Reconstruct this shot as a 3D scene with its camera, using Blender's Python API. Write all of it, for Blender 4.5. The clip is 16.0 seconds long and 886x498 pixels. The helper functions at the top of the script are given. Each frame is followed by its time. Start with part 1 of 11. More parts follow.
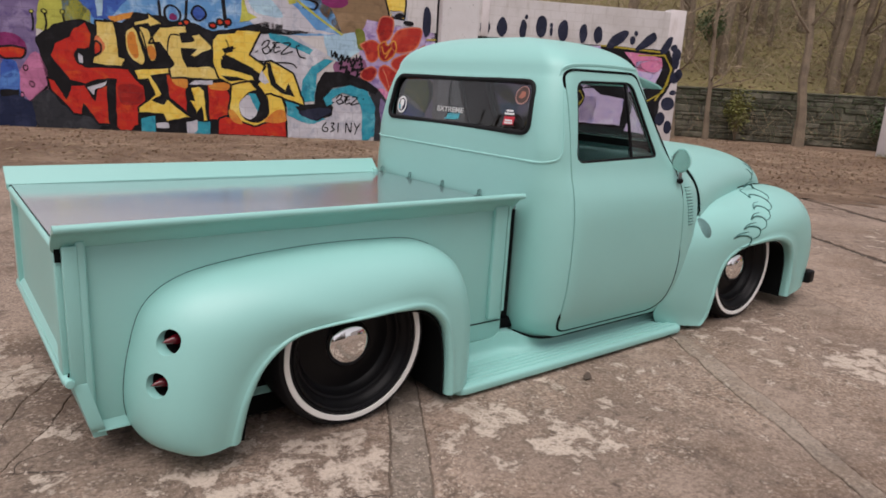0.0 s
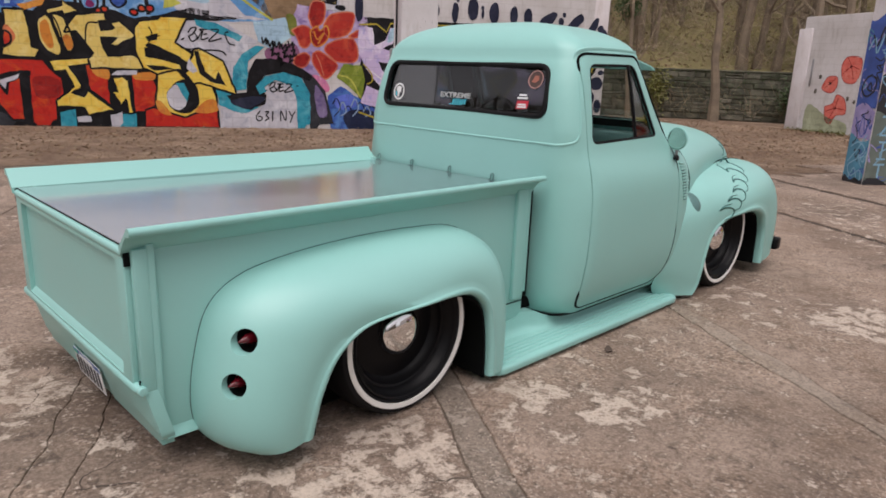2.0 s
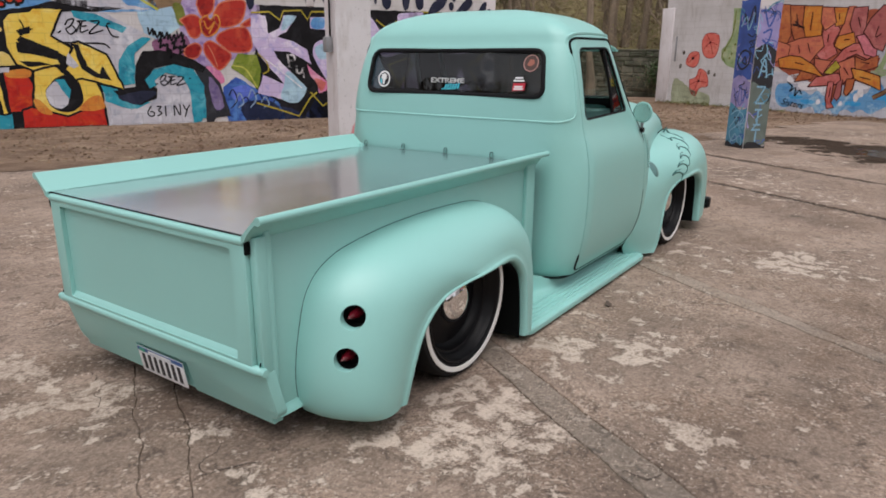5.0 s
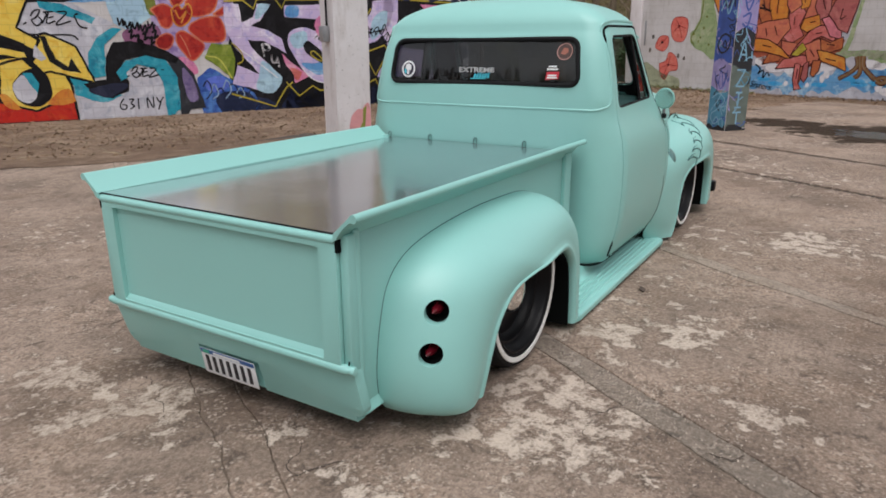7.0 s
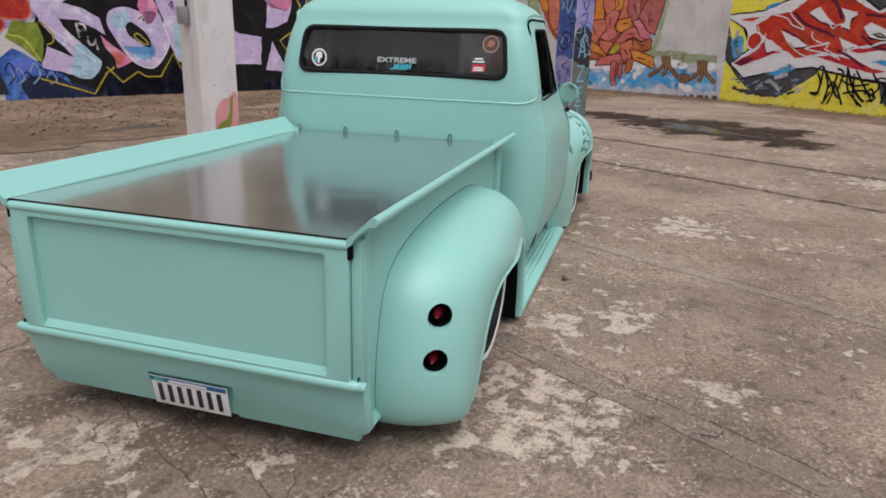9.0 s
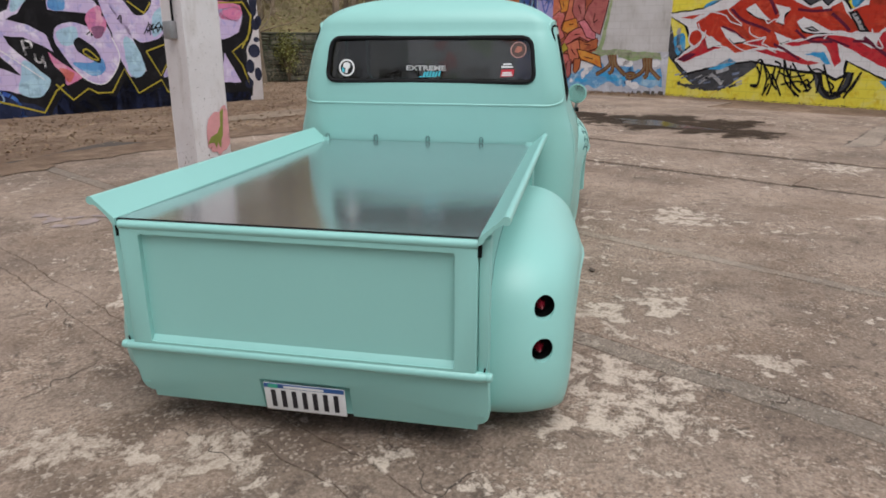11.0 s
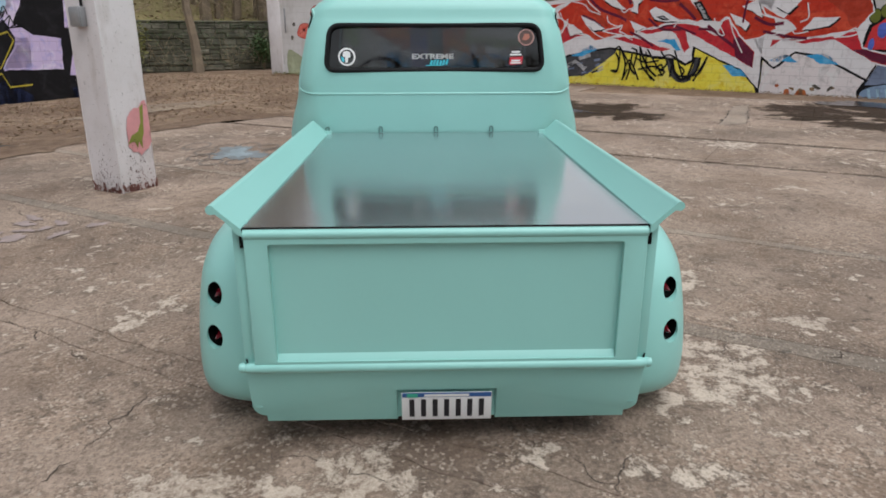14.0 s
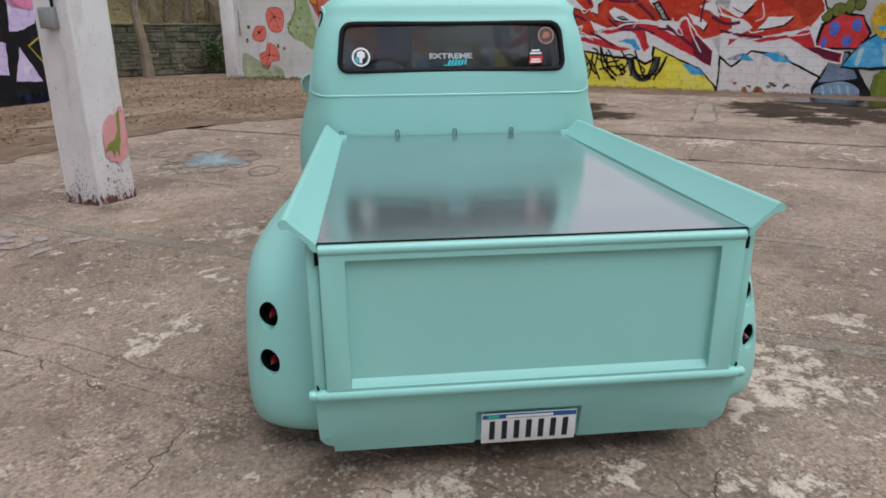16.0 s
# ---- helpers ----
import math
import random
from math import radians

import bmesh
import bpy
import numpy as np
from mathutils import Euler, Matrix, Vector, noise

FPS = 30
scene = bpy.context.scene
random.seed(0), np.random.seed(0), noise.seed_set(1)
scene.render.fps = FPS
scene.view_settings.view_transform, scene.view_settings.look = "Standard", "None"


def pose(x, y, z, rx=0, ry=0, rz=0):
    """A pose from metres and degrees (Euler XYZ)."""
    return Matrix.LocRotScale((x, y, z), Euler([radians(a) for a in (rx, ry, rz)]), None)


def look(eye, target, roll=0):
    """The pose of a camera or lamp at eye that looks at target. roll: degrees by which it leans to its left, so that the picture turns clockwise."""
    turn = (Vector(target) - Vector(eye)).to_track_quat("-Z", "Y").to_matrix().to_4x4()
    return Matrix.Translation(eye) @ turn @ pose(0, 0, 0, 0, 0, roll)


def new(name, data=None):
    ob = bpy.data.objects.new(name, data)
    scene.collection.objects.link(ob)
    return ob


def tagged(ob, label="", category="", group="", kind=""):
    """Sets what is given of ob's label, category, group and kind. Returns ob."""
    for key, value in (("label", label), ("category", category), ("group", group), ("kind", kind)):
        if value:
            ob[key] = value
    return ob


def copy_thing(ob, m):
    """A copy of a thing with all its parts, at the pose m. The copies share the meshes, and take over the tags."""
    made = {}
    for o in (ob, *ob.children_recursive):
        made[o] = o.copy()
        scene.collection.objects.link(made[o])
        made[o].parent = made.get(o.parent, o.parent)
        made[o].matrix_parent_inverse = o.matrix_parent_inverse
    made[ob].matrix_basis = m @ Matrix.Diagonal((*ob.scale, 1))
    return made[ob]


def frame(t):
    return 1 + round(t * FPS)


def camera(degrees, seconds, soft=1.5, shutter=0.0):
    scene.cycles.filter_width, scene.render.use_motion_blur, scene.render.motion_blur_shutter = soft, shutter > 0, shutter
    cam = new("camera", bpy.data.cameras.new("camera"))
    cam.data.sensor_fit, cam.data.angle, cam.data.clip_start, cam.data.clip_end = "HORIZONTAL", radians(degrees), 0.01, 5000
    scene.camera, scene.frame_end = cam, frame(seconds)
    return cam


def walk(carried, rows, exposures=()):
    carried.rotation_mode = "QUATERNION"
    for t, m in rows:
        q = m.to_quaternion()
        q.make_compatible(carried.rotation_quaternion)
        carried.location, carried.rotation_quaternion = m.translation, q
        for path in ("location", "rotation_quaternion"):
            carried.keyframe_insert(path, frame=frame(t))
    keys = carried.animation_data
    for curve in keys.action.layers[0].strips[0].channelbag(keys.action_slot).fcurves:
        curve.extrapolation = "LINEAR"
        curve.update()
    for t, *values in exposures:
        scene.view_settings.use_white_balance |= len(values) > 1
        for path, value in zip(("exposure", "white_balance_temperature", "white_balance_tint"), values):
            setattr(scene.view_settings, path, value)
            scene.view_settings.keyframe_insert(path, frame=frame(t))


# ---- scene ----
cam = camera(66.5, 16.0, soft=1.75)
PATH = [
    (0, (-1.303, -3.027, 1.387), (-0.106, -1.496, 0.911), 3.4),
    (0.5, (-1.449, -2.942, 1.381), (-0.154, -1.522, 0.823), 2.5),
    (1, (-1.56, -2.822, 1.393), (-0.243, -1.406, 0.883), -0.3),
    (1.5, (-1.649, -2.726, 1.387), (-0.288, -1.35, 0.883), 1.4),
    (2, (-1.709, -2.725, 1.376), (-0.345, -1.354, 0.867), 2.2),
    (2.5, (-1.804, -2.75, 1.367), (-0.423, -1.397, 0.855), 2.2),
    (3, (-1.915, -2.779, 1.362), (-0.474, -1.508, 0.807), 2.4),
    (3.5, (-2.01, -2.762, 1.371), (-0.574, -1.485, 0.819), 2.2),
    (4, (-2.13, -2.624, 1.364), (-0.722, -1.311, 0.822), 0.3),
    (4.2, (-2.185, -2.551, 1.364), (-0.73, -1.288, 0.828), 0.8),
    (6.3, (-2.563, -2.098, 1.397), (-0.918, -1.106, 0.839), -0.3),
    (6.5, (-2.589, -2.055, 1.4), (-0.943, -1.068, 0.838), 0.1),
    (7, (-2.569, -1.992, 1.388), (-0.94, -0.986, 0.811), -0.3),
    (7.5, (-2.511, -1.9, 1.373), (-0.922, -0.824, 0.811), 0.7),
    (8, (-2.518, -1.757, 1.376), (-0.862, -0.787, 0.816), 0.7),
    (8.5, (-2.597, -1.547, 1.381), (-0.832, -0.804, 0.805), -2.2),
    (8.7, (-2.635, -1.489, 1.377), (-0.831, -0.865, 0.781), 0.4),
    (10.8, (-2.976, -0.941, 1.383), (-1.078, -0.656, 0.818), 0.7),
    (11, (-2.961, -0.909, 1.387), (-1.086, -0.528, 0.805), 0.0),
    (11.5, (-2.877, -0.79, 1.381), (-1.006, -0.362, 0.82), 0.1),
    (12, (-2.826, -0.665, 1.373), (-0.935, -0.323, 0.818), 1.6),
    (12.5, (-2.88, -0.516, 1.375), (-0.971, -0.286, 0.823), 1.8),
    (13, (-2.962, -0.325, 1.384), (-1.05, -0.248, 0.802), -0.5),
    (13.5, (-2.983, -0.141, 1.382), (-1.075, -0.103, 0.786), 0.5),
    (14, (-2.975, 0.069, 1.383), (-1.072, 0.015, 0.771), -0.1),
    (14.5, (-2.982, 0.284, 1.393), (-1.084, 0.087, 0.794), -2.0),
    (15, (-2.956, 0.414, 1.366), (-1.079, 0.119, 0.74), 0.6),
    (15.5, (-2.893, 0.452, 1.363), (-1.006, 0.289, 0.722), -0.0),
    (16, (-2.793, 0.455, 1.365), (-0.897, 0.263, 0.758), -0.5),
]
# the clip's camera drifts from a warmer to a cooler white balance
walk(cam, [(t, look(eye, target, roll)) for t, eye, target, roll in PATH],
     [(0, -0.06, 6620, 18), (4, -0.04, 6520, 16.5), (6.5, -0.03, 6340, 11.5), (8.3, -0.03, 6430, 13.5), (11, 0, 6310, 10.5), (13.5, 0, 6260, 8.5), (16, 0, 6050, 8)])

# ---- sky and sun: a bright overcast day ----
world = bpy.data.worlds.new("overcast")
scene.world = world
world.use_nodes = True
wn = world.node_tree
sky = wn.nodes.new("ShaderNodeTexSky")
sky.sky_type = "NISHITA"
sky.sun_disc = False
sky.sun_elevation, sky.sun_rotation = radians(67), radians(247)
sky.dust_density, sky.air_density = 2.0, 1.0
grey = wn.nodes.new("ShaderNodeHueSaturation")
grey.inputs["Saturation"].default_value = 0.10
wn.links.new(sky.outputs[0], grey.inputs["Color"])
wn.links.new(grey.outputs[0], wn.nodes["Background"].inputs["Color"])
wn.nodes["Background"].inputs["Strength"].default_value = 0.151

sun = new("sun", bpy.data.lights.new("sun", "SUN"))
sun.data.energy, sun.data.angle, sun.data.color = 2.15, radians(55), (1.0, 0.96, 0.91)
sun.matrix_world = look((-5.0, -4.9, 17), (0, 0, 0))

# ---- tools ----
from mathutils.bvhtree import BVHTree
from mathutils.geometry import delaunay_2d_cdt

def coords(nt, space="Object"):
    return nt.nodes.new("ShaderNodeTexCoord").outputs[space]


def noise_node(nt, vec, scale, detail=4.0, rough=0.55, dist=0.0):
    n = nt.nodes.new("ShaderNodeTexNoise")
    n.inputs["Scale"].default_value, n.inputs["Detail"].default_value = scale, detail
    n.inputs["Roughness"].default_value, n.inputs["Distortion"].default_value = rough, dist
    nt.links.new(vec, n.inputs["Vector"])
    return n.outputs["Fac"]


def mix_node(nt, fac, a, b, mode="MIX"):
    m = nt.nodes.new("ShaderNodeMix")
    m.data_type, m.blend_type = "RGBA", mode
    for key, v in ((0, fac), (6, a), (7, b)):
        if hasattr(v, "links"):
            nt.links.new(v, m.inputs[key])
        else:
            m.inputs[key].default_value = v if key == 0 else (*v, 1)
    return m.outputs[2]


def span_node(nt, v, lo, hi, a=0.0, b=1.0):
    m = nt.nodes.new("ShaderNodeMapRange")
    nt.links.new(v, m.inputs[0])
    for i, x in enumerate((lo, hi, a, b)):
        m.inputs[i + 1].default_value = x
    return m.outputs[0]


def bump_node(nt, height, strength, distance):
    b = nt.nodes.new("ShaderNodeBump")
    b.inputs["Strength"].default_value, b.inputs["Distance"].default_value = strength, distance
    nt.links.new(height, b.inputs["Height"])
    return b.outputs[0]


def mat(name, base, rough=0.5, metal=0.0, vary=0.15, grain=60.0, patch=3.0, bump=0.0, bump_d=0.002, coat=0.0, spec=0.5):
    """A surface with a fine grain and broader patches of tone, and a little relief."""
    m = bpy.data.materials.new(name)
    m.use_nodes = True
    nt = m.node_tree
    p = nt.nodes["Principled BSDF"]
    vec = coords(nt)
    fine, broad = noise_node(nt, vec, grain), noise_node(nt, vec, patch, 3)
    lo, hi = [c * (1 - vary) for c in base], [min(1, c * (1 + vary)) for c in base]
    c1 = mix_node(nt, span_node(nt, broad, 0.3, 0.7), lo, hi)
    c2 = mix_node(nt, span_node(nt, fine, 0.3, 0.7, 0, 0.5), c1, lo)
    nt.links.new(c2, p.inputs["Base Color"])
    nt.links.new(span_node(nt, broad, 0.3, 0.7, rough * 0.88, min(1, rough * 1.12)), p.inputs["Roughness"])
    p.inputs["Metallic"].default_value = metal
    p.inputs["Coat Weight"].default_value, p.inputs["Coat Roughness"].default_value = coat, 0.15
    p.inputs["Specular IOR Level"].default_value = spec
    if bump:
        nt.links.new(bump_node(nt, fine, bump, bump_d), p.inputs["Normal"])
    return m


def link_mesh(name, me, material=None, parent=None, label=""):
    ob = new(name, me)
    if material and not me.materials:
        me.materials.append(material)
    if parent:
        ob.parent = parent
    if label:
        tagged(ob, label)
    return ob


def finish(bm, smooth=True, angle=35):
    me = bpy.data.meshes.new("mesh")
    bm.normal_update()
    bm.to_mesh(me)
    bm.free()
    for p in me.polygons:
        p.use_smooth = smooth
    if smooth:
        me.set_sharp_from_angle(angle=radians(angle))
    return me


def part(name, bm, material, parent=None, label="", smooth=True, angle=35):
    return link_mesh(name, finish(bm, smooth, angle), material, parent, label)


def base_empty(name, at, label, category, group="", turn=0.0):
    e = new(name)
    e.matrix_world = pose(*at, 0, 0, turn)
    return tagged(e, label, category, group)


def catmull(pts, n, closed=False):
    """n points along a smooth curve through pts."""
    pts = [np.array(p, float) for p in pts]
    k = len(pts)
    out = []
    segs = k if closed else k - 1
    for i in range(n):
        u = i * segs / (n if closed else n - 1)
        j = min(int(u), segs - 1)
        f = u - j
        if closed:
            a, b, c, d = (pts[(j + q) % k] for q in (-1, 0, 1, 2))
        else:
            b, c = pts[j], pts[j + 1]
            a = pts[j - 1] if j else 2 * b - c
            d = pts[j + 2] if j + 2 < k else 2 * c - b
        out.append(0.5 * (2 * b + (c - a) * f + (2 * a - 5 * b + 4 * c - d) * f * f + (3 * b - a - 3 * c + d) * f ** 3))
    return out


def grid_mesh(rows, loop=False, cap0=False, cap1=False):
    """A surface through rows of points; loop closes each row."""
    bm = bmesh.new()
    vs = [[bm.verts.new(p) for p in r] for r in rows]
    for a, b in zip(vs, vs[1:]):
        n = len(a)
        for i in range(n if loop else n - 1):
            j = (i + 1) % n
            bm.faces.new((a[i], a[j], b[j], b[i]))
    if cap0:
        bm.faces.new(vs[0][::-1])
    if cap1:
        bm.faces.new(vs[-1])
    bmesh.ops.recalc_face_normals(bm, faces=bm.faces)
    return bm


def tube(pts, r, sides=8, closed=False):
    """A round rod along pts; r is one radius or one per point."""
    pts = [Vector(p) for p in pts]
    n = len(pts)
    rad = r if hasattr(r, "__len__") else [r] * n
    rows, side = [], None
    for i, p in enumerate(pts):
        a = pts[i - 1] if (i or closed) else p
        b = pts[(i + 1) % n] if (i + 1 < n or closed) else p
        t = (b - a).normalized()
        if side is None:
            side = t.orthogonal().normalized()
        side = (side - t * side.dot(t)).normalized()
        up = t.cross(side)
        rows.append([p + (side * math.cos(2 * math.pi * k / sides) + up * math.sin(2 * math.pi * k / sides)) * rad[i] for k in range(sides)])
    if closed:
        rows.append(rows[0])
        bm = grid_mesh(rows, True)
        bmesh.ops.remove_doubles(bm, verts=bm.verts, dist=1e-6)
        return bm
    return grid_mesh(rows, True, True, True)


def box_bm(lo, hi, bevel=0.0, seg=2):
    bm = bmesh.new()
    bmesh.ops.create_cube(bm, size=1)
    for v in bm.verts:
        v.co = Vector([l + (h - l) * (c + 0.5) for l, h, c in zip(lo, hi, v.co)])
    if bevel:
        bmesh.ops.bevel(bm, geom=bm.edges[:], offset=bevel, segments=seg, profile=0.5, affect="EDGES")
    return bm


def prism(poly, axis, a, b):
    """A closed outline in the two other axes, drawn out along axis from a to b."""
    rows = []
    for d in (a, b):
        row = []
        for p, q in poly:
            row.append({"x": (d, p, q), "y": (p, d, q), "z": (p, q, d)}[axis])
        rows.append(row)
    return grid_mesh(rows, True, True, True)


def rounded(poly, radius, n=6):
    """An outline with its corners rounded; radius is one or one per corner."""
    out, k = [], len(poly)
    for i in range(k):
        p = Vector(poly[i])
        a, b = (Vector(poly[i - 1]) - p), (Vector(poly[(i + 1) % k]) - p)
        r = radius[i] if hasattr(radius, "__len__") else radius
        r = min(r, a.length * 0.49, b.length * 0.49)
        p0, p1 = p + a.normalized() * r, p + b.normalized() * r
        for j in range(n + 1):
            f = j / n
            out.append(tuple((1 - f) ** 2 * p0 + 2 * f * (1 - f) * p + f * f * p1))
    return out


def spin(profile, n=32, axis="y", closed=False):
    """A turned body: (radius, along) pairs about an axis through the origin."""
    rows = []
    for k in range(n + 1):
        a = 2 * math.pi * k / n
        c, s = math.cos(a), math.sin(a)
        rows.append([{"y": (r * c, h, r * s), "x": (h, r * c, r * s), "z": (r * c, r * s, h)}[axis] for r, h in profile])
    bm = grid_mesh(rows, closed)
    bmesh.ops.remove_doubles(bm, verts=bm.verts, dist=1e-5)
    bmesh.ops.recalc_face_normals(bm, faces=bm.faces)
    return bm


def moved(bm, m):
    bm.transform(m)
    return bm


def join_bm(*bms):
    out = bmesh.new()
    for b in bms:
        me = bpy.data.meshes.new("tmp")
        b.to_mesh(me)
        b.free()
        out.from_mesh(me)
        bpy.data.meshes.remove(me)
    return out


def carve(bm, *steps):
    """Cut (DIFFERENCE) or keep (INTERSECT) a closed body by other closed bodies. Returns a new bmesh."""
    obs = []

    def temp(b):
        me = bpy.data.meshes.new("tmp")
        b.normal_update()
        b.to_mesh(me)
        ob = new("tmp", me)
        obs.append(ob)
        return ob
    main = temp(bm)
    for op, cutter in steps:
        md = main.modifiers.new("cut", "BOOLEAN")
        md.operation, md.solver, md.object = op, "EXACT", temp(cutter)
    bpy.context.view_layer.update()
    dg = bpy.context.evaluated_depsgraph_get()
    me = bpy.data.meshes.new_from_object(main.evaluated_get(dg))
    out = bmesh.new()
    out.from_mesh(me)
    bpy.data.meshes.remove(me)
    for ob in obs:
        d = ob.data
        bpy.data.objects.remove(ob)
        bpy.data.meshes.remove(d)
    return out


def shell(bm, thick):
    """Gives an open or closed surface a thickness inwards."""
    bmesh.ops.recalc_face_normals(bm, faces=bm.faces)
    geom = bm.faces[:]
    bmesh.ops.solidify(bm, geom=geom, thickness=thick)
    return bm

# ---- materials ----
MINT = mat("mint satin paint", (0.274, 0.568, 0.528), 0.42, vary=0.035, grain=900, patch=1.3, coat=0.35, spec=0.4)
MINT.node_tree.nodes["Principled BSDF"].inputs["Coat Roughness"].default_value = 0.40
BLACK_RUBBER = mat("black rubber", (0.010, 0.010, 0.011), 0.6, vary=0.2, grain=120, bump=0.15, spec=0.14)
BLACK_STEEL = mat("black steel wheel", (0.006, 0.006, 0.007), 0.36, vary=0.2, grain=80, spec=0.16)
BADGE = mat("dull badge metal and shaded hinges", (0.12, 0.24, 0.23), 0.35, 0.3, vary=0.2)
# near-black: shade in gaps, seams and wheel wells put into colour; also underparts
GAP = mat("near-black gap shade", (0.006, 0.007, 0.007), 0.9, vary=0.1, spec=0.05)
WHITEWALL = mat("white rubber", (0.74, 0.73, 0.70), 0.6, vary=0.06, grain=90)
CHROME = mat("chrome", (0.86, 0.86, 0.86), 0.06, 1.0, vary=0.03)
COVER = mat("dark mirror-gloss bed cover", (0.425, 0.428, 0.455), 0.15, 0.85, vary=0.12, grain=500, patch=1.6, spec=0.8, coat=0.8)
nt = COVER.node_tree
wave = bump_node(nt, noise_node(nt, coords(nt), 2.6, 3, 0.5, 0.8), 0.10, 0.010)
for slot in ("Normal", "Coat Normal"):
    nt.links.new(wave, nt.nodes["Principled BSDF"].inputs[slot])
RED_LENS = mat("red lens", (0.11, 0.006, 0.012), 0.14, vary=0.1, coat=0.5)
DARK_TRIM = mat("dark interior", (0.014, 0.015, 0.016), 0.7, vary=0.2)
PINSTRIPE = mat("dark green pinstripe paint", (0.02, 0.11, 0.10), 0.4, vary=0.1)
PLATE_WHITE = mat("white plate", (0.72, 0.73, 0.74), 0.4, vary=0.05)
PLATE_BLUE = mat("blue plate band", (0.03, 0.10, 0.30), 0.4, vary=0.1)
PLATE_GREEN = mat("green tab", (0.05, 0.40, 0.28), 0.4, vary=0.1)
INK = mat("dark ink", (0.012, 0.012, 0.018), 0.5, vary=0.1)
STICKER_WHITE = mat("white sticker", (0.75, 0.76, 0.76), 0.5, vary=0.04)
STICKER_RED = mat("red sticker", (0.50, 0.02, 0.04), 0.5, vary=0.1)
STICKER_CYAN = mat("cyan sticker", (0.06, 0.50, 0.62), 0.5, vary=0.1)
STICKER_BROWN = mat("brown sticker", (0.075, 0.042, 0.036), 0.5, vary=0.1)


def glass_mat(name, tint):
    m = bpy.data.materials.new(name)
    m.use_nodes = True
    nt = m.node_tree
    p = nt.nodes["Principled BSDF"]
    p.inputs["Base Color"].default_value = (*tint, 1)
    p.inputs["Roughness"].default_value = 0.02
    p.inputs["IOR"].default_value = 1.1
    p.inputs["Transmission Weight"].default_value = 1.0
    p.inputs["Coat Weight"].default_value, p.inputs["Coat Roughness"].default_value = 1.0, 0.02
    return m


GLASS = glass_mat("tinted glass", (0.128, 0.140, 0.150))
MIRROR = mat("greenish mirror glass", (0.50, 0.62, 0.59), 0.22, 0.9, vary=0.05)
GLASS_CLEAR = glass_mat("clear glass", (0.85, 0.9, 0.88))

# ---- ground, walls, pillars ----


# darker spots in the yard's surface: x, y, reach
DARK_SPOTS = ((-1.02, 0.06, 0.26), (-0.97, 0.62, 0.20), (-1.33, 0.02, 0.24), (-1.45, 0.8, 0.3), (-0.78, -0.92, 0.16), (-0.33, -1.78, 0.24), (1.08, -1.80, 0.14), (0.75, -2.1, 0.2), (-0.85, -0.75, 0.14), (-0.62, 1.02, 0.14),
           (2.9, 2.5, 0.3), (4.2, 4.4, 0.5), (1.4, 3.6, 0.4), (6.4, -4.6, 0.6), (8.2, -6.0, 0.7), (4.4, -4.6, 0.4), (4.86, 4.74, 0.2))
# wet ground round the puddles: x, y, reach
WET = ((11.5, -0.3, 0.62), (11.2, -0.9, 0.75), (10.5, -1.65, 1), (9.9, -2.25, 1), (9.3, -2.9, 0.88), (8.75, -3.55, 0.62), (10.9, -2.6, 0.75), (10.2, -3.6, 0.62), (9.5, -7.1, 1), (8.4, -6.6, 0.75), (7.4, -6.7, 0.62), (8.4, -7.9, 1), (7.2, -7.6, 0.56), (9.8, -8.6, 1.25), (10.9, -9.3, 1.25))
# where the top skin of the yard has flaked to a pale layer: x, y, reach
FLAKED = ((0.79, -1.41, 0.17), (0.68, -1.38, 0.10), (2.86, -1.78, 0.22), (2.65, -1.70, 0.14), (0.53, -1.06, 0.12), (-0.33, -1.14, 0.24), (-0.57, -1.09, 0.15), (-0.15, -1.06, 0.17),
          (-0.48, -1.33, 0.20), (-0.24, -1.42, 0.15), (-1.09, 0.30, 0.17), (-1.24, 0.44, 0.13), (-1.16, 0.88, 0.15), (0.16, 1.52, 0.12), (0.34, 1.42, 0.12), (1.17, 1.39, 0.12),
          (2.04, 1.40, 0.15), (-1.07, -0.64, 0.11), (-0.96, -0.28, 0.10), (3.07, -3.35, 0.16), (4.16, -2.75, 0.15), (0.02, -1.87, 0.13), (-1.14, -0.82, 0.10), (1.75, 2.66, 0.12), (2.5, 2.2, 0.12), (5.6, -3.9, 0.3))


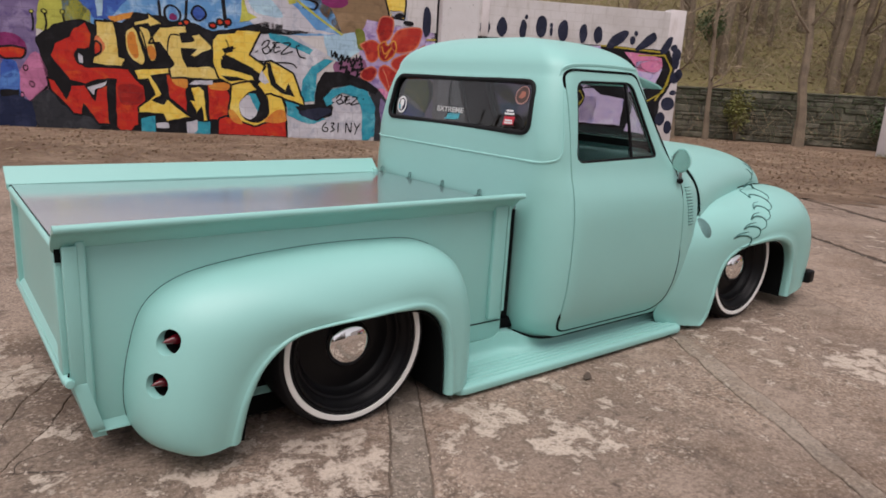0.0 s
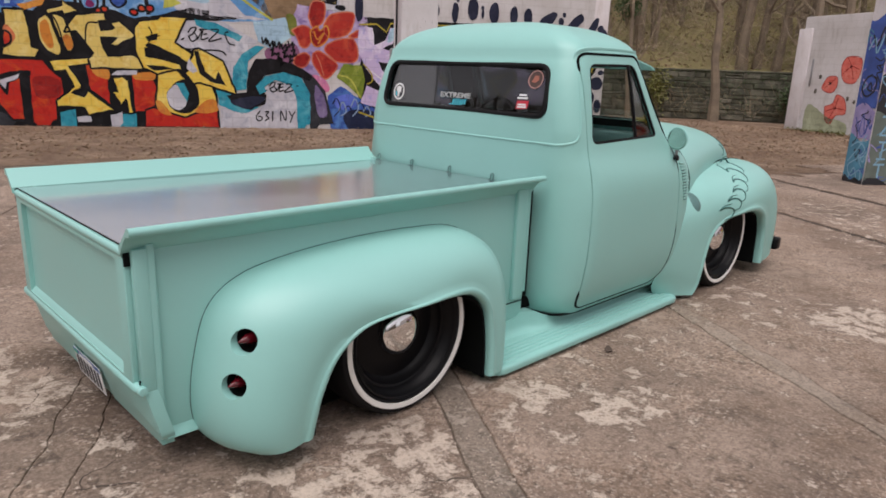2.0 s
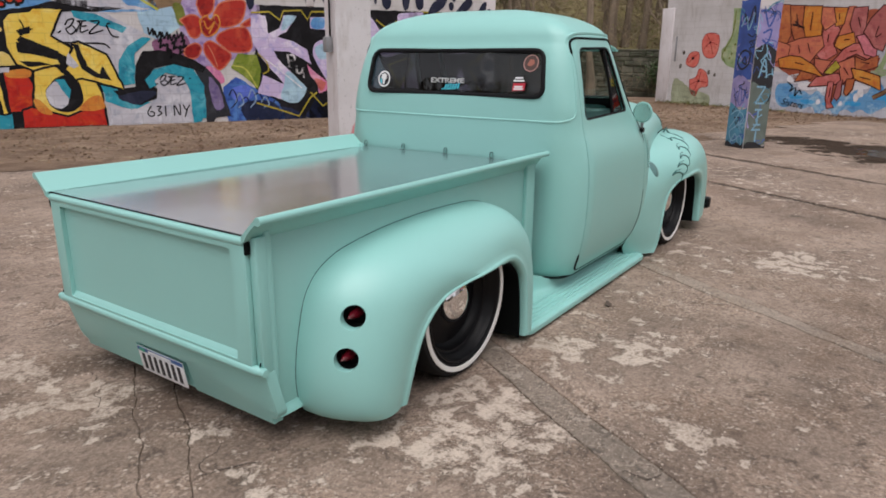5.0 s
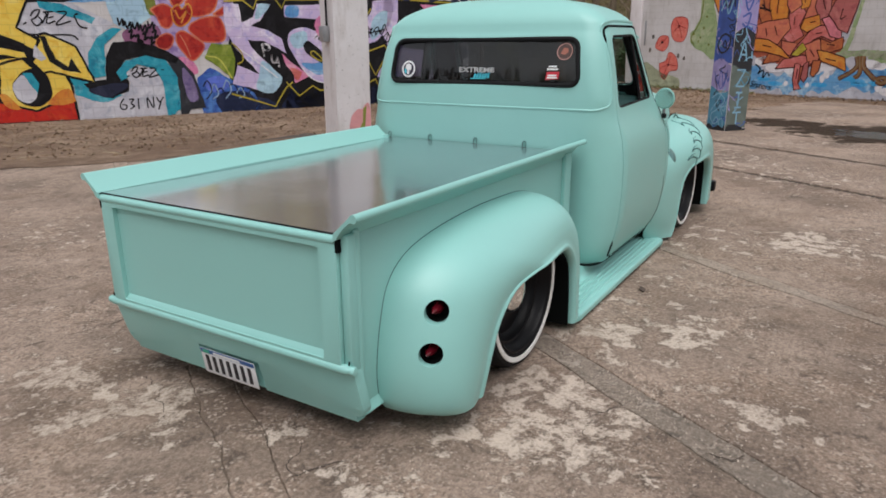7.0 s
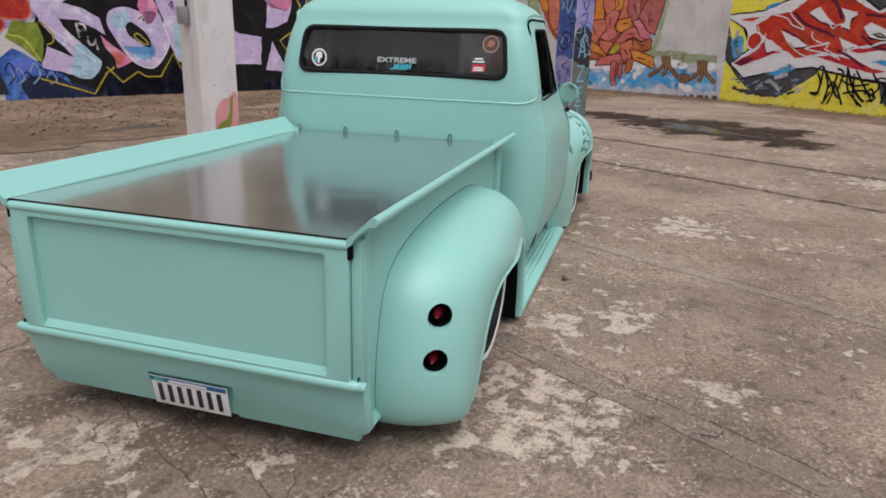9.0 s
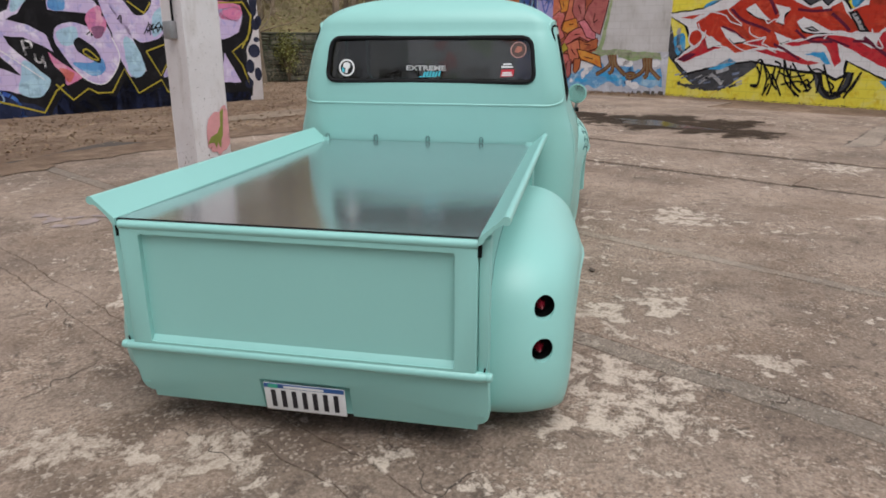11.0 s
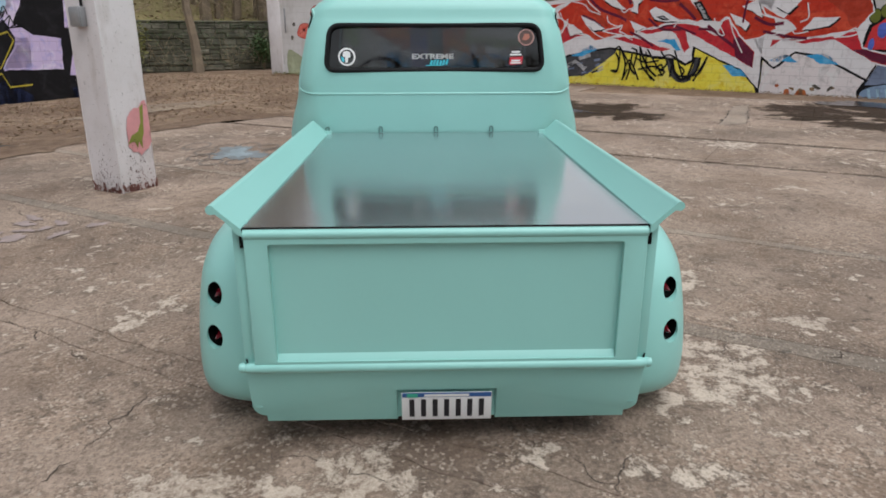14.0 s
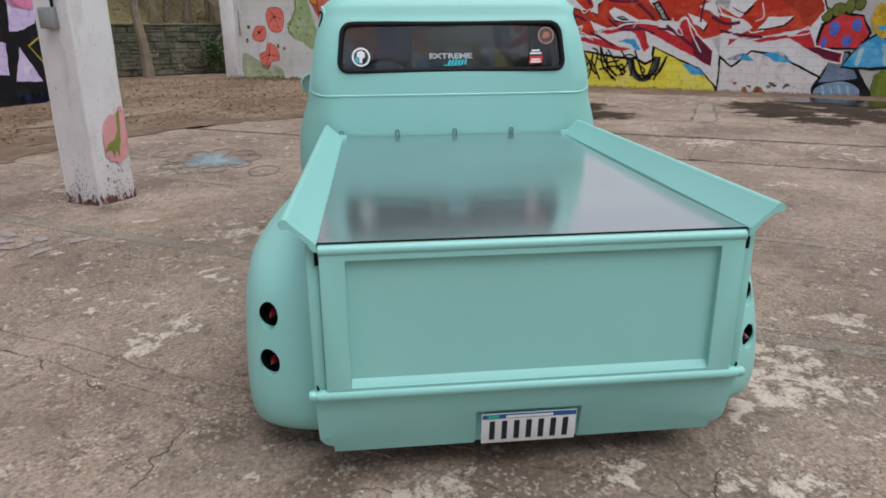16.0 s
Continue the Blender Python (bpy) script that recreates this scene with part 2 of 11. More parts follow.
def concrete_mat(name, base, pale, damp, flaked=True):
    """Old concrete: broad damp tones, pale flaked skin with sharp rims, fine grit and pits."""
    m = bpy.data.materials.new(name)
    m.use_nodes = True
    nt = m.node_tree
    p = nt.nodes["Principled BSDF"]
    vec = coords(nt)
    info = nt.nodes.new("ShaderNodeObjectInfo").outputs["Random"]

    def calc(op, a, b):
        n = nt.nodes.new("ShaderNodeMath")
        n.operation = op
        for i, v in enumerate((a, b)):
            if hasattr(v, "links"):
                nt.links.new(v, n.inputs[i])
            else:
                n.inputs[i].default_value = v
        return n.outputs[0]
    broad, mid = noise_node(nt, vec, 0.7, 5, 0.62), noise_node(nt, vec, 2.4, 9, 0.68, 0.3)
    crust, mottle = noise_node(nt, vec, 7.5, 12, 0.72, 0.25), noise_node(nt, vec, 15, 8, 0.72)
    fine, grit = noise_node(nt, vec, 55, 6, 0.78), noise_node(nt, vec, 150, 4, 0.8)
    dark = [x * 0.5 for x in damp]
    c = mix_node(nt, span_node(nt, broad, 0.40, 0.60), damp, base)
    c = mix_node(nt, span_node(nt, info, 0, 1, 0.0, 0.22), c, damp)
    c = mix_node(nt, span_node(nt, mid, 0.44, 0.66, 0, 0.55), c, [base[0] * 1.04, base[1] * 0.97, base[2] * 0.90])
    c = mix_node(nt, span_node(nt, mottle, 0.50, 0.36, 0, 0.75), c, damp)
    c = mix_node(nt, span_node(nt, fine, 0.48, 0.66, 0, 0.45), c, [x * 1.32 for x in base])
    c = mix_node(nt, span_node(nt, fine, 0.47, 0.33, 0, 0.75), c, dark)
    grime = calc("MULTIPLY", span_node(nt, noise_node(nt, vec, 9.5, 11, 0.74, 0.4), 0.52, 0.64), span_node(nt, broad, 0.62, 0.42, 0.45, 0.95))
    c = mix_node(nt, grime, c, dark)
    # pale skin: everywhere a little, mostly at the flaked places
    worn = span_node(nt, noise_node(nt, vec, 0.5, 3, 0.5), 0.45, 0.62, -0.035, 0.045)
    level = calc("ADD", crust, worn)
    if flaked:
        warp = nt.nodes.new("ShaderNodeTexNoise")
        warp.inputs["Scale"].default_value, warp.inputs["Detail"].default_value = 4.0, 4.0
        nt.links.new(vec, warp.inputs["Vector"])
        bent = nt.nodes.new("ShaderNodeMix")
        bent.data_type, bent.blend_type = "RGBA", "LINEAR_LIGHT"
        bent.inputs[0].default_value = 0.14
        nt.links.new(vec, bent.inputs[6])
        nt.links.new(warp.outputs["Color"], bent.inputs[7])

        def spots(places, top):
            most = None
            for x, y, r in places:
                d = nt.nodes.new("ShaderNodeVectorMath")
                d.operation = "DISTANCE"
                nt.links.new(bent.outputs[2], d.inputs[0])
                d.inputs[1].default_value = (x, y, 0)
                near = span_node(nt, d.outputs["Value"], 0.35 * r, 1.55 * r, top, 0.0)
                most = near if most is None else calc("MAXIMUM", most, near)
            return most
        level = calc("ADD", level, spots(FLAKED, 0.125))
        spotted = calc("MULTIPLY", span_node(nt, mid, 0.36, 0.62), spots(DARK_SPOTS, 1.0))
        c = mix_node(nt, span_node(nt, spotted, 0.22, 0.62, 0, 0.8), c, [x * 0.78 for x in damp])
        wet = span_node(nt, calc("ADD", mid, spots(WET, 0.36)), 0.665, 0.73)
    skin = calc("MULTIPLY", span_node(nt, level, 0.578, 0.618), span_node(nt, mottle, 0.385, 0.50))
    rim = calc("MULTIPLY", span_node(nt, level, 0.556, 0.576), span_node(nt, level, 0.604, 0.585))
    c = mix_node(nt, calc("MULTIPLY", rim, 0.45), c, dark)
    c = mix_node(nt, calc("MULTIPLY", skin, span_node(nt, fine, 0.30, 0.55, 0.55, 1.0)), c, pale)
    # grit and small stones laid bare
    stones = nt.nodes.new("ShaderNodeTexVoronoi")
    stones.inputs["Scale"].default_value = 85
    nt.links.new(vec, stones.inputs["Vector"])
    tone = nt.nodes.new("ShaderNodeSeparateColor")
    nt.links.new(stones.outputs["Color"], tone.inputs[0])
    c = mix_node(nt, calc("MULTIPLY", span_node(nt, tone.outputs[0], 0.70, 0.95, 0, 0.55), span_node(nt, mid, 0.42, 0.58)), c, pale)
    c = mix_node(nt, calc("MULTIPLY", span_node(nt, tone.outputs[1], 0.62, 0.95, 0, 0.6), span_node(nt, mid, 0.40, 0.56)), c, dark)
    c = mix_node(nt, span_node(nt, grit, 0.57, 0.72, 0, 0.5), c, [x * 0.4 for x in damp])
    c = mix_node(nt, span_node(nt, grit, 0.42, 0.30, 0, 0.3), c, pale)
    # trodden brown dirt in broad uneven drifts
    drift = calc("MULTIPLY", span_node(nt, noise_node(nt, vec, 1.15, 9, 0.66, 0.5), 0.50, 0.62, 0, 0.5), span_node(nt, fine, 0.62, 0.44, 0.35, 1.0))
    c = mix_node(nt, drift, c, [damp[0] * 0.92, damp[1] * 0.82, damp[2] * 0.72])
    if flaked:
        nt.links.new(span_node(nt, wet, 0, 1, 0.22, 0.07), p.inputs["Specular IOR Level"])
    gloss = span_node(nt, broad, 0.3, 0.7, 0.72, 0.92)
    if flaked:
        c = mix_node(nt, calc("MULTIPLY", wet, 0.94), c, (0.030, 0.020, 0.013))
        gloss = calc("SUBTRACT", gloss, calc("MULTIPLY", wet, 0.14))
    nt.links.new(c, p.inputs["Base Color"])
    nt.links.new(gloss, p.inputs["Roughness"])
    h = calc("ADD", calc("ADD", fine, calc("MULTIPLY", mottle, 1.2)), calc("MULTIPLY", skin, 0.5))
    nt.links.new(bump_node(nt, h, 0.6, 0.010), p.inputs["Normal"])
    return m


CONCRETE = concrete_mat("worn concrete", (0.382, 0.294, 0.236), (0.58, 0.488, 0.408), (0.165, 0.123, 0.096))
FILLER = concrete_mat("smooth grey joint filler", (0.285, 0.232, 0.188), (0.42, 0.355, 0.295), (0.165, 0.132, 0.105), False)
FILLER_PALE = concrete_mat("pale smooth joint filler", (0.345, 0.278, 0.224), (0.50, 0.425, 0.355), (0.20, 0.158, 0.125), False)
JOINT_SILT = mat("brown silt in joints", (0.155, 0.118, 0.090), 0.95, vary=0.5, grain=40, patch=2.5, bump=0.8, bump_d=0.01)
JOINT_SOIL = mat("dark soil in joints", (0.060, 0.042, 0.030), 0.95, vary=0.5, grain=40, patch=2.5, bump=0.8, bump_d=0.01)
PAVING_TAN = concrete_mat("dusty tan ground", (0.30, 0.23, 0.165), (0.40, 0.33, 0.26), (0.17, 0.12, 0.085), False)


def litter_mat():
    """Trodden soil and rotted leaves: dark, brown and tan in drifts."""
    m = bpy.data.materials.new("brown leaf litter")
    m.use_nodes = True
    nt = m.node_tree
    p = nt.nodes["Principled BSDF"]
    vec = coords(nt)
    drift, clump, fine = noise_node(nt, vec, 0.55, 6, 0.65, 0.6), noise_node(nt, vec, 3.2, 8, 0.7, 0.3), noise_node(nt, vec, 38, 6, 0.75)
    c = mix_node(nt, span_node(nt, drift, 0.40, 0.62), (0.172, 0.107, 0.067), (0.325, 0.23, 0.157))
    c = mix_node(nt, span_node(nt, clump, 0.47, 0.62, 0, 0.75), c, (0.125, 0.074, 0.046))
    c = mix_node(nt, span_node(nt, fine, 0.50, 0.66, 0, 0.6), c, (0.055, 0.034, 0.022))
    c = mix_node(nt, span_node(nt, fine, 0.45, 0.30, 0, 0.6), c, (0.38, 0.275, 0.19))
    nt.links.new(c, p.inputs["Base Color"])
    p.inputs["Roughness"].default_value = 0.95
    nt.links.new(bump_node(nt, fine, 0.9, 0.04), p.inputs["Normal"])
    return m


DIRT = litter_mat()
CRACK = mat("dark crack", (0.075, 0.057, 0.045), 0.95, vary=0.4, grain=30)
STONE = mat("mossy grey stone", (0.108, 0.105, 0.074), 0.9, vary=0.5, grain=9, patch=3, bump=0.6, bump_d=0.02)
STONE_PALE = mat("pale grey stone", (0.165, 0.156, 0.118), 0.9, vary=0.5, grain=9, patch=3, bump=0.6, bump_d=0.02)
MORTAR = mat("dark mortar", (0.082, 0.080, 0.060), 0.95, vary=0.4, grain=10)
METAL_GREY = mat("grey galvanised steel", (0.34, 0.34, 0.35), 0.5, 0.6, vary=0.2, grain=30)
WATER = mat("still water", (0.026, 0.019, 0.013), 0.16, vary=0.3, grain=3, spec=0.34)


def wash_mat(name, base, stain, courses=True):
    """Whitewash over blockwork: courses show through, with grime and flaking."""
    m = bpy.data.materials.new(name)
    m.use_nodes = True
    nt = m.node_tree
    p = nt.nodes["Principled BSDF"]
    vec = coords(nt)
    streak = nt.nodes.new("ShaderNodeMapping")
    nt.links.new(vec, streak.inputs[0])
    streak.inputs["Scale"].default_value = (1.0, 1.0, 0.22)
    broad, drip, fine = noise_node(nt, vec, 0.9, 5, 0.62), noise_node(nt, streak.outputs[0], 5.5, 6, 0.62), noise_node(nt, vec, 38, 5, 0.7)
    c = mix_node(nt, span_node(nt, broad, 0.42, 0.72, 0, 0.5), base, stain)
    c = mix_node(nt, span_node(nt, drip, 0.54, 0.70, 0, 0.55), c, stain)
    c = mix_node(nt, span_node(nt, fine, 0.60, 0.74, 0, 0.7), c, [x * 0.35 for x in stain])
    height = fine
    if courses:
        flat = nt.nodes.new("ShaderNodeMapping")
        flat.inputs["Rotation"].default_value = (radians(90), 0, 0)
        nt.links.new(vec, flat.inputs[0])
        b = nt.nodes.new("ShaderNodeTexBrick")
        nt.links.new(flat.outputs[0], b.inputs["Vector"])
        b.inputs["Scale"].default_value = 1.0
        b.inputs["Brick Width"].default_value, b.inputs["Row Height"].default_value, b.inputs["Mortar Size"].default_value = 0.40, 0.20, 0.008
        height = b.outputs["Fac"]
        c = mix_node(nt, span_node(nt, height, 0, 1, 0, 0.28), c, stain)
    nt.links.new(c, p.inputs["Base Color"])
    p.inputs["Roughness"].default_value = 0.82
    inv = span_node(nt, height, 0, 1, 1, 0)
    nt.links.new(bump_node(nt, inv if courses else fine, 0.5, 0.006), p.inputs["Normal"])
    return m


WHITE_WALL = wash_mat("whitewashed blockwork", (0.60, 0.575, 0.575), (0.33, 0.30, 0.27))
WHITE_PIER = wash_mat("flaking white paint", (0.66, 0.62, 0.63), (0.40, 0.34, 0.31), False)

# the yard's slabs run along DU; DN goes across them
DU, DN = Vector((0.508, 0.861, 0)), Vector((0.861, -0.508, 0))
tagged(part("ground", box_bm((-400, -400, -0.4), (400, 400, -0.025)), DIRT, smooth=False), "brown ground strewn with dead leaves", kind="structure")
yard = tagged(part("pavement", box_bm((-14, -16, -0.024), (6, 6, -0.016)), CRACK, smooth=False), "bed of the cracked concrete yard", kind="structure")


def yard_edge(x):
    """How far the concrete reaches towards the north wall."""
    return float(np.interp(x, [-10, 0, 1.7, 3, 4, 5.2, 6.9, 7.7, 8.9, 9.8, 14, 20], [12.0, 7.8, 6.9, 6.4, 5.7, 5.4, 5.2, 4.0, 2.9, 1.8, 0.3, -2])) + 0.25 * math.sin(x * 1.7)


def on_yard(p):
    """Where the concrete lies: it ends in a ragged line before the walls."""
    edge = yard_edge(p.x)
    wall_c_gap = (p - Vector((17.6, -3.2, 0))).dot(Vector((-0.753, 0.659, 0)))
    return p.y < edge and wall_c_gap > 1.0 and p.x < 17


# open joints across the slabs' run: where, half the gap, how far the broken edge wanders
GAPS = {-0.93: (0.0020, 0.030), -0.775: (0.0016, 0.026), 0.565: (0.0045, 0.020), 0.71: (0.0035, 0.012), 2.28: (0.0015, 0.022), 2.40: (0.001, 0.026), 5.33: (0.050, 0.010), 7.12: (0.055, 0.012)}


def joint_at(n, d):
    """The line of a joint, broken unevenly; both slabs beside it share it."""
    amp = GAPS.get(n, (0, 0.003))[1]
    return n + amp * (noise.noise(Vector((d * 2.1, n * 9, 0))) + 0.55 * noise.noise(Vector((d * 9.0, n * 9, 3))) + 0.3 * noise.noise(Vector((d * 31.0, n * 9, 7))))


def slab_piece(n0, n1, d0, d1, rng):
    ring = []

    def edge(n, side, da, db):
        fine = -2.6 < (da + db) / 2 < 6 and n < 6
        steps = max(2, int(abs(db - da) / (0.022 if fine else 0.08)))
        for j in range(steps):
            d = da + (db - da) * j / steps
            ring.append((joint_at(n, d) + side * (GAPS.get(n, (0.001, 0))[0] * rng.uniform(0.5, 1.5)), d))

    def end(d, side, na, nb):
        steps = max(2, int(abs(nb - na) / 0.04))
        for j in range(steps):
            n = na + (nb - na) * j / steps
            ring.append((n, d + side * 0.003 + 0.012 * noise.noise(Vector((n * 5.0, d, 1))) + 0.006 * noise.noise(Vector((n * 19.0, d, 5)))))
    end(d0, 1, joint_at(n0, d0), joint_at(n1, d0))
    edge(n1, -1, d0, d1)
    end(d1, -1, joint_at(n1, d1), joint_at(n0, d1))
    edge(n0, 1, d1, d0)
    mid = ((n0 + n1) / 2, (d0 + d1) / 2)
    lift = rng.uniform(-0.003, 0.003)
    tilt = rng.uniform(-0.0015, 0.0015)
    rows = []
    for inset, z in ((0.0, -0.03), (0.0, -0.006), (0.002, -0.001), (0.005, 0.0)):
        row = []
        for n, d in ring:
            n2 = n - math.copysign(min(inset, abs(n - mid[0])), n - mid[0])
            q = DN * n2 + DU * d
            row.append((q.x, q.y, z + lift + tilt * (n2 - mid[0])))
        rows.append(row)
    return grid_mesh(rows, True, True, True)


JOINTS = [-12.0, -10.4, -8.8, -7.2, -5.6, -4.0, -2.45, -0.93, -0.775, 0.565, 0.71, 2.28, 2.40, 3.83, 5.33, 7.12, 8.9, 10.5, 12.1, 13.7, 15.3, 16.9]
slab_rng = random.Random(7)
for n0, n1 in zip(JOINTS, JOINTS[1:]):
    inner = -2.5 < n0 < 2.3
    d = 3.15 - 6.8 * 4 if inner else -24.0 + slab_rng.uniform(0, 2)
    while d < 14:
        length = 6.8 if inner else slab_rng.uniform(5.0, 8.5)
        mid_n = DN * ((n0 + n1) / 2)
        step = length
        while length > 0.8 and on_yard(mid_n + DU * (d + 0.4)) and not on_yard(mid_n + DU * (d + length)):
            length -= 0.3
        c = DN * ((n0 + n1) / 2) + DU * (d + length / 2)
        if on_yard(c) and on_yard(mid_n + DU * (d + 0.4)) and c.x > -13:
            narrow = n1 - n0 < 0.5
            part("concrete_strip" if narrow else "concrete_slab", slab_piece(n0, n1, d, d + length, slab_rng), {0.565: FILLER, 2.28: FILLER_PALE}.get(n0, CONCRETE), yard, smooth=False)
        d += step

# soil and moss fill the two wide joints
for n, half in ((5.33, 0.07), (7.12, 0.075)):
    rows = []
    for k in range(160):
        d = -9.0 + 0.1 * k
        if on_yard(DN * n + DU * d):
            rows.append([tuple(DN * (n + w * half) + DU * d + Vector((0, 0, -0.011 + 0.003 * noise.noise(Vector((d * 3, w, n)))))) for w in (-1, 0, 1)])
    part("joint_soil", grid_mesh(rows), JOINT_SOIL, yard)

# the narrow joints have silted up
for n in (-0.93, -0.775, 0.565, 0.71):
    rows = [[tuple(DN * (joint_at(n, -6.0 + 0.08 * k) + w * 0.03) + DU * (-6.0 + 0.08 * k) + Vector((0, 0, -0.0065 + 0.004 * noise.noise(Vector((k * 0.3, w, n)))))) for w in (-1, 0, 1)] for k in range(130)]
    part("joint_silt", grid_mesh(rows), JOINT_SILT, yard)

# cracks wander over the slabs
crack_rng = random.Random(11)
crumb_spots = []


def crack(pts, width):
    line = []
    for a, b in zip(pts, pts[1:]):
        a, b = Vector((*a, 0)), Vector((*b, 0))
        steps = max(2, int((b - a).length / 0.014))
        side = (b - a).normalized().cross(Vector((0, 0, 1)))
        for k in range(steps):
            q = a.lerp(b, k / steps)
            line.append(q + side * (0.05 * noise.noise(q * 4.0) + 0.03 * noise.noise(q * 15.0) + 0.014 * noise.noise(q * 55.0) + crack_rng.gauss(0, 0.0025)))
    rows = []
    for k, p in enumerate(line):
        t = (line[min(k + 1, len(line) - 1)] - line[max(k - 1, 0)]).normalized()
        s = t.cross(Vector((0, 0, 1))) * width * 0.27 * max(0.03, 0.75 + 2.6 * noise.noise(p * 7.0) + 0.8 * noise.noise(p * 30.0) + crack_rng.uniform(-0.3, 0.3)) * math.sin(math.pi * (k + 1) / (len(line) + 1)) ** 0.4
        rows.append([(p.x - s.x, p.y - s.y, 0.0042), (p.x + s.x, p.y + s.y, 0.0046)])
    part("crack", grid_mesh(rows), CRACK, yard, smooth=False)
    for p in line:
        if crack_rng.random() < 0.35:
            crumb_spots.append((p.x + crack_rng.gauss(0, 0.018), p.y + crack_rng.gauss(0, 0.018)))


crack([(-0.446, 1.161), (-0.664, 1.206), (-0.904, 1.261), (-1.0, 1.29), (-1.6, 1.5)], 0.008)
crack([(0.30, 2.473), (0.157, 2.128), (-0.183, 1.618), (-0.32, 1.42)], 0.009)
crack([(-0.93, 0.62), (-1.05, 0.32), (-1.2, 0.14)], 0.006)
crack([(-0.84, -0.22), (-0.98, -0.37), (-1.2, -0.57)], 0.006)
crack([(-1.205, -0.523), (-1.0, -0.62), (-0.82, -0.60)], 0.009)
crack([(-0.006, -1.518), (-0.10, -1.33), (-0.33, -1.25), (-0.5, -1.28)], 0.006)
crack([(-0.259, -1.82), (-0.36, -1.70)], 0.010)
crack([(3.4, 5.2), (2.5, 3.6), (1.9, 2.3), (1.3, 1.7)], 0.007)
crack([(2.6, 1.3), (3.4, 2.2), (4.3, 2.3), (5.6, 3.2)], 0.006)
for k in range(16):
    x, y = crack_rng.uniform(-3, 9), crack_rng.uniform(-7, 4)
    a = crack_rng.uniform(0, 6.28)
    pts = [(x, y)]
    for j in range(crack_rng.randint(2, 5)):
        a += crack_rng.uniform(-0.7, 0.7)
        x, y = x + 0.45 * math.cos(a), y + 0.45 * math.sin(a)
        pts.append((x, y))
    if all(on_yard(Vector((*p, 0))) for p in pts):
        crack(pts, crack_rng.uniform(0.002, 0.005))


def patch(name, label, material, cx, cy, rx, ry, turn, z, seed, kind="structure", rough=0.22):
    """A flat stain or puddle with an uneven rim."""
    rng = random.Random(seed)
    ph = [rng.uniform(0, 6.28) for _ in range(4)]
    ring = []
    for k in range(180):
        a = 2 * math.pi * k / 180
        r = 1 + rough * (math.sin(2 * a + ph[0]) * 0.6 + math.sin(3 * a + ph[1]) * 0.5 + math.sin(7 * a + ph[2]) * 0.35 + math.sin(13 * a + ph[3]) * 0.2 + math.sin(23 * a + ph[1]) * 0.14 + math.sin(41 * a + ph[0]) * 0.10)
        ring.append((rx * r * math.cos(a), ry * r * math.sin(a)))
    bm = grid_mesh([[(x, y, 0) for x, y in ring], [(x * 0.5, y * 0.5, 0.0005) for x, y in ring]], True, False, True)
    ob = part(name, bm, material, smooth=False)
    ob.matrix_world = pose(cx, cy, z, 0, 0, turn)
    return tagged(ob, label, kind=kind)


patch("puddle", "shallow rain puddle mirroring the wall", WATER, 9.85, -2.25, 0.95, 0.30, 52, 0.007, 5, rough=0.45)
patch("puddle", "shallow rain puddle mirroring the wall", WATER, 9.3, -9.4, 1.7, 0.9, 49, 0.007, 9, rough=0.35)
patch("dusty_patch", "dusty tan patch of trodden ground", PAVING_TAN, 10.5, 5.2, 1.6, 0.6, -26, -0.016, 13)
# soil washed over the yard's ragged edge
drift_rng = random.Random(23)
for k in range(26):
    x = -1.0 + 0.46 * k + drift_rng.uniform(-0.3, 0.3)
    slope = math.degrees(math.atan2(yard_edge(x + 0.4) - yard_edge(x - 0.4), 0.8))
    patch("soil_drift", "brown soil washed over the edge of the concrete", DIRT, x, yard_edge(x) - drift_rng.uniform(0.0, 0.45), drift_rng.uniform(0.5, 1.1), drift_rng.uniform(0.12, 0.34), slope + drift_rng.uniform(-8, 8), 0.0055 + 0.0002 * k, 300 + k, rough=0.5)
# crumbs of broken concrete along the cracks
vs, fs = [], []
for x, y in crumb_spots:
    b, r, h = len(vs), crack_rng.uniform(0.0025, 0.009), crack_rng.uniform(0.002, 0.006)
    a0 = crack_rng.uniform(0, 6.28)
    ring = [(x + r * crack_rng.uniform(0.6, 1.2) * math.cos(a0 + 1.257 * k), y + r * crack_rng.uniform(0.6, 1.2) * math.sin(a0 + 1.257 * k)) for k in range(5)]
    vs += [(*q, 0.001) for q in ring] + [(x, y, 0.003 + h)]
    fs += [(b + k, b + (k + 1) % 5, b + 5) for k in range(5)]
for _ in range(1800):
    x, y = crack_rng.gauss(-0.35, 0.38), crack_rng.gauss(-1.25, 0.30)
    b, r = len(vs), crack_rng.uniform(0.0015, 0.0055)
    a0 = crack_rng.uniform(0, 6.28)
    ring = [(x + r * crack_rng.uniform(0.6, 1.2) * math.cos(a0 + 1.257 * k), y + r * crack_rng.uniform(0.6, 1.2) * math.sin(a0 + 1.257 * k)) for k in range(5)]
    vs += [(*q, 0.0) for q in ring] + [(x, y, 0.003 + 0.8 * r)]
    fs += [(b + k, b + (k + 1) % 5, b + 5) for k in range(5)]
me = bpy.data.meshes.new("crumbs")
me.from_pydata(vs, [], fs)
tagged(link_mesh("concrete_crumbs", me, mat("pale concrete crumbs", (0.46, 0.385, 0.32), 0.9, vary=0.4, grain=60)), "pale crumbs of broken concrete along cracks", kind="stuff")
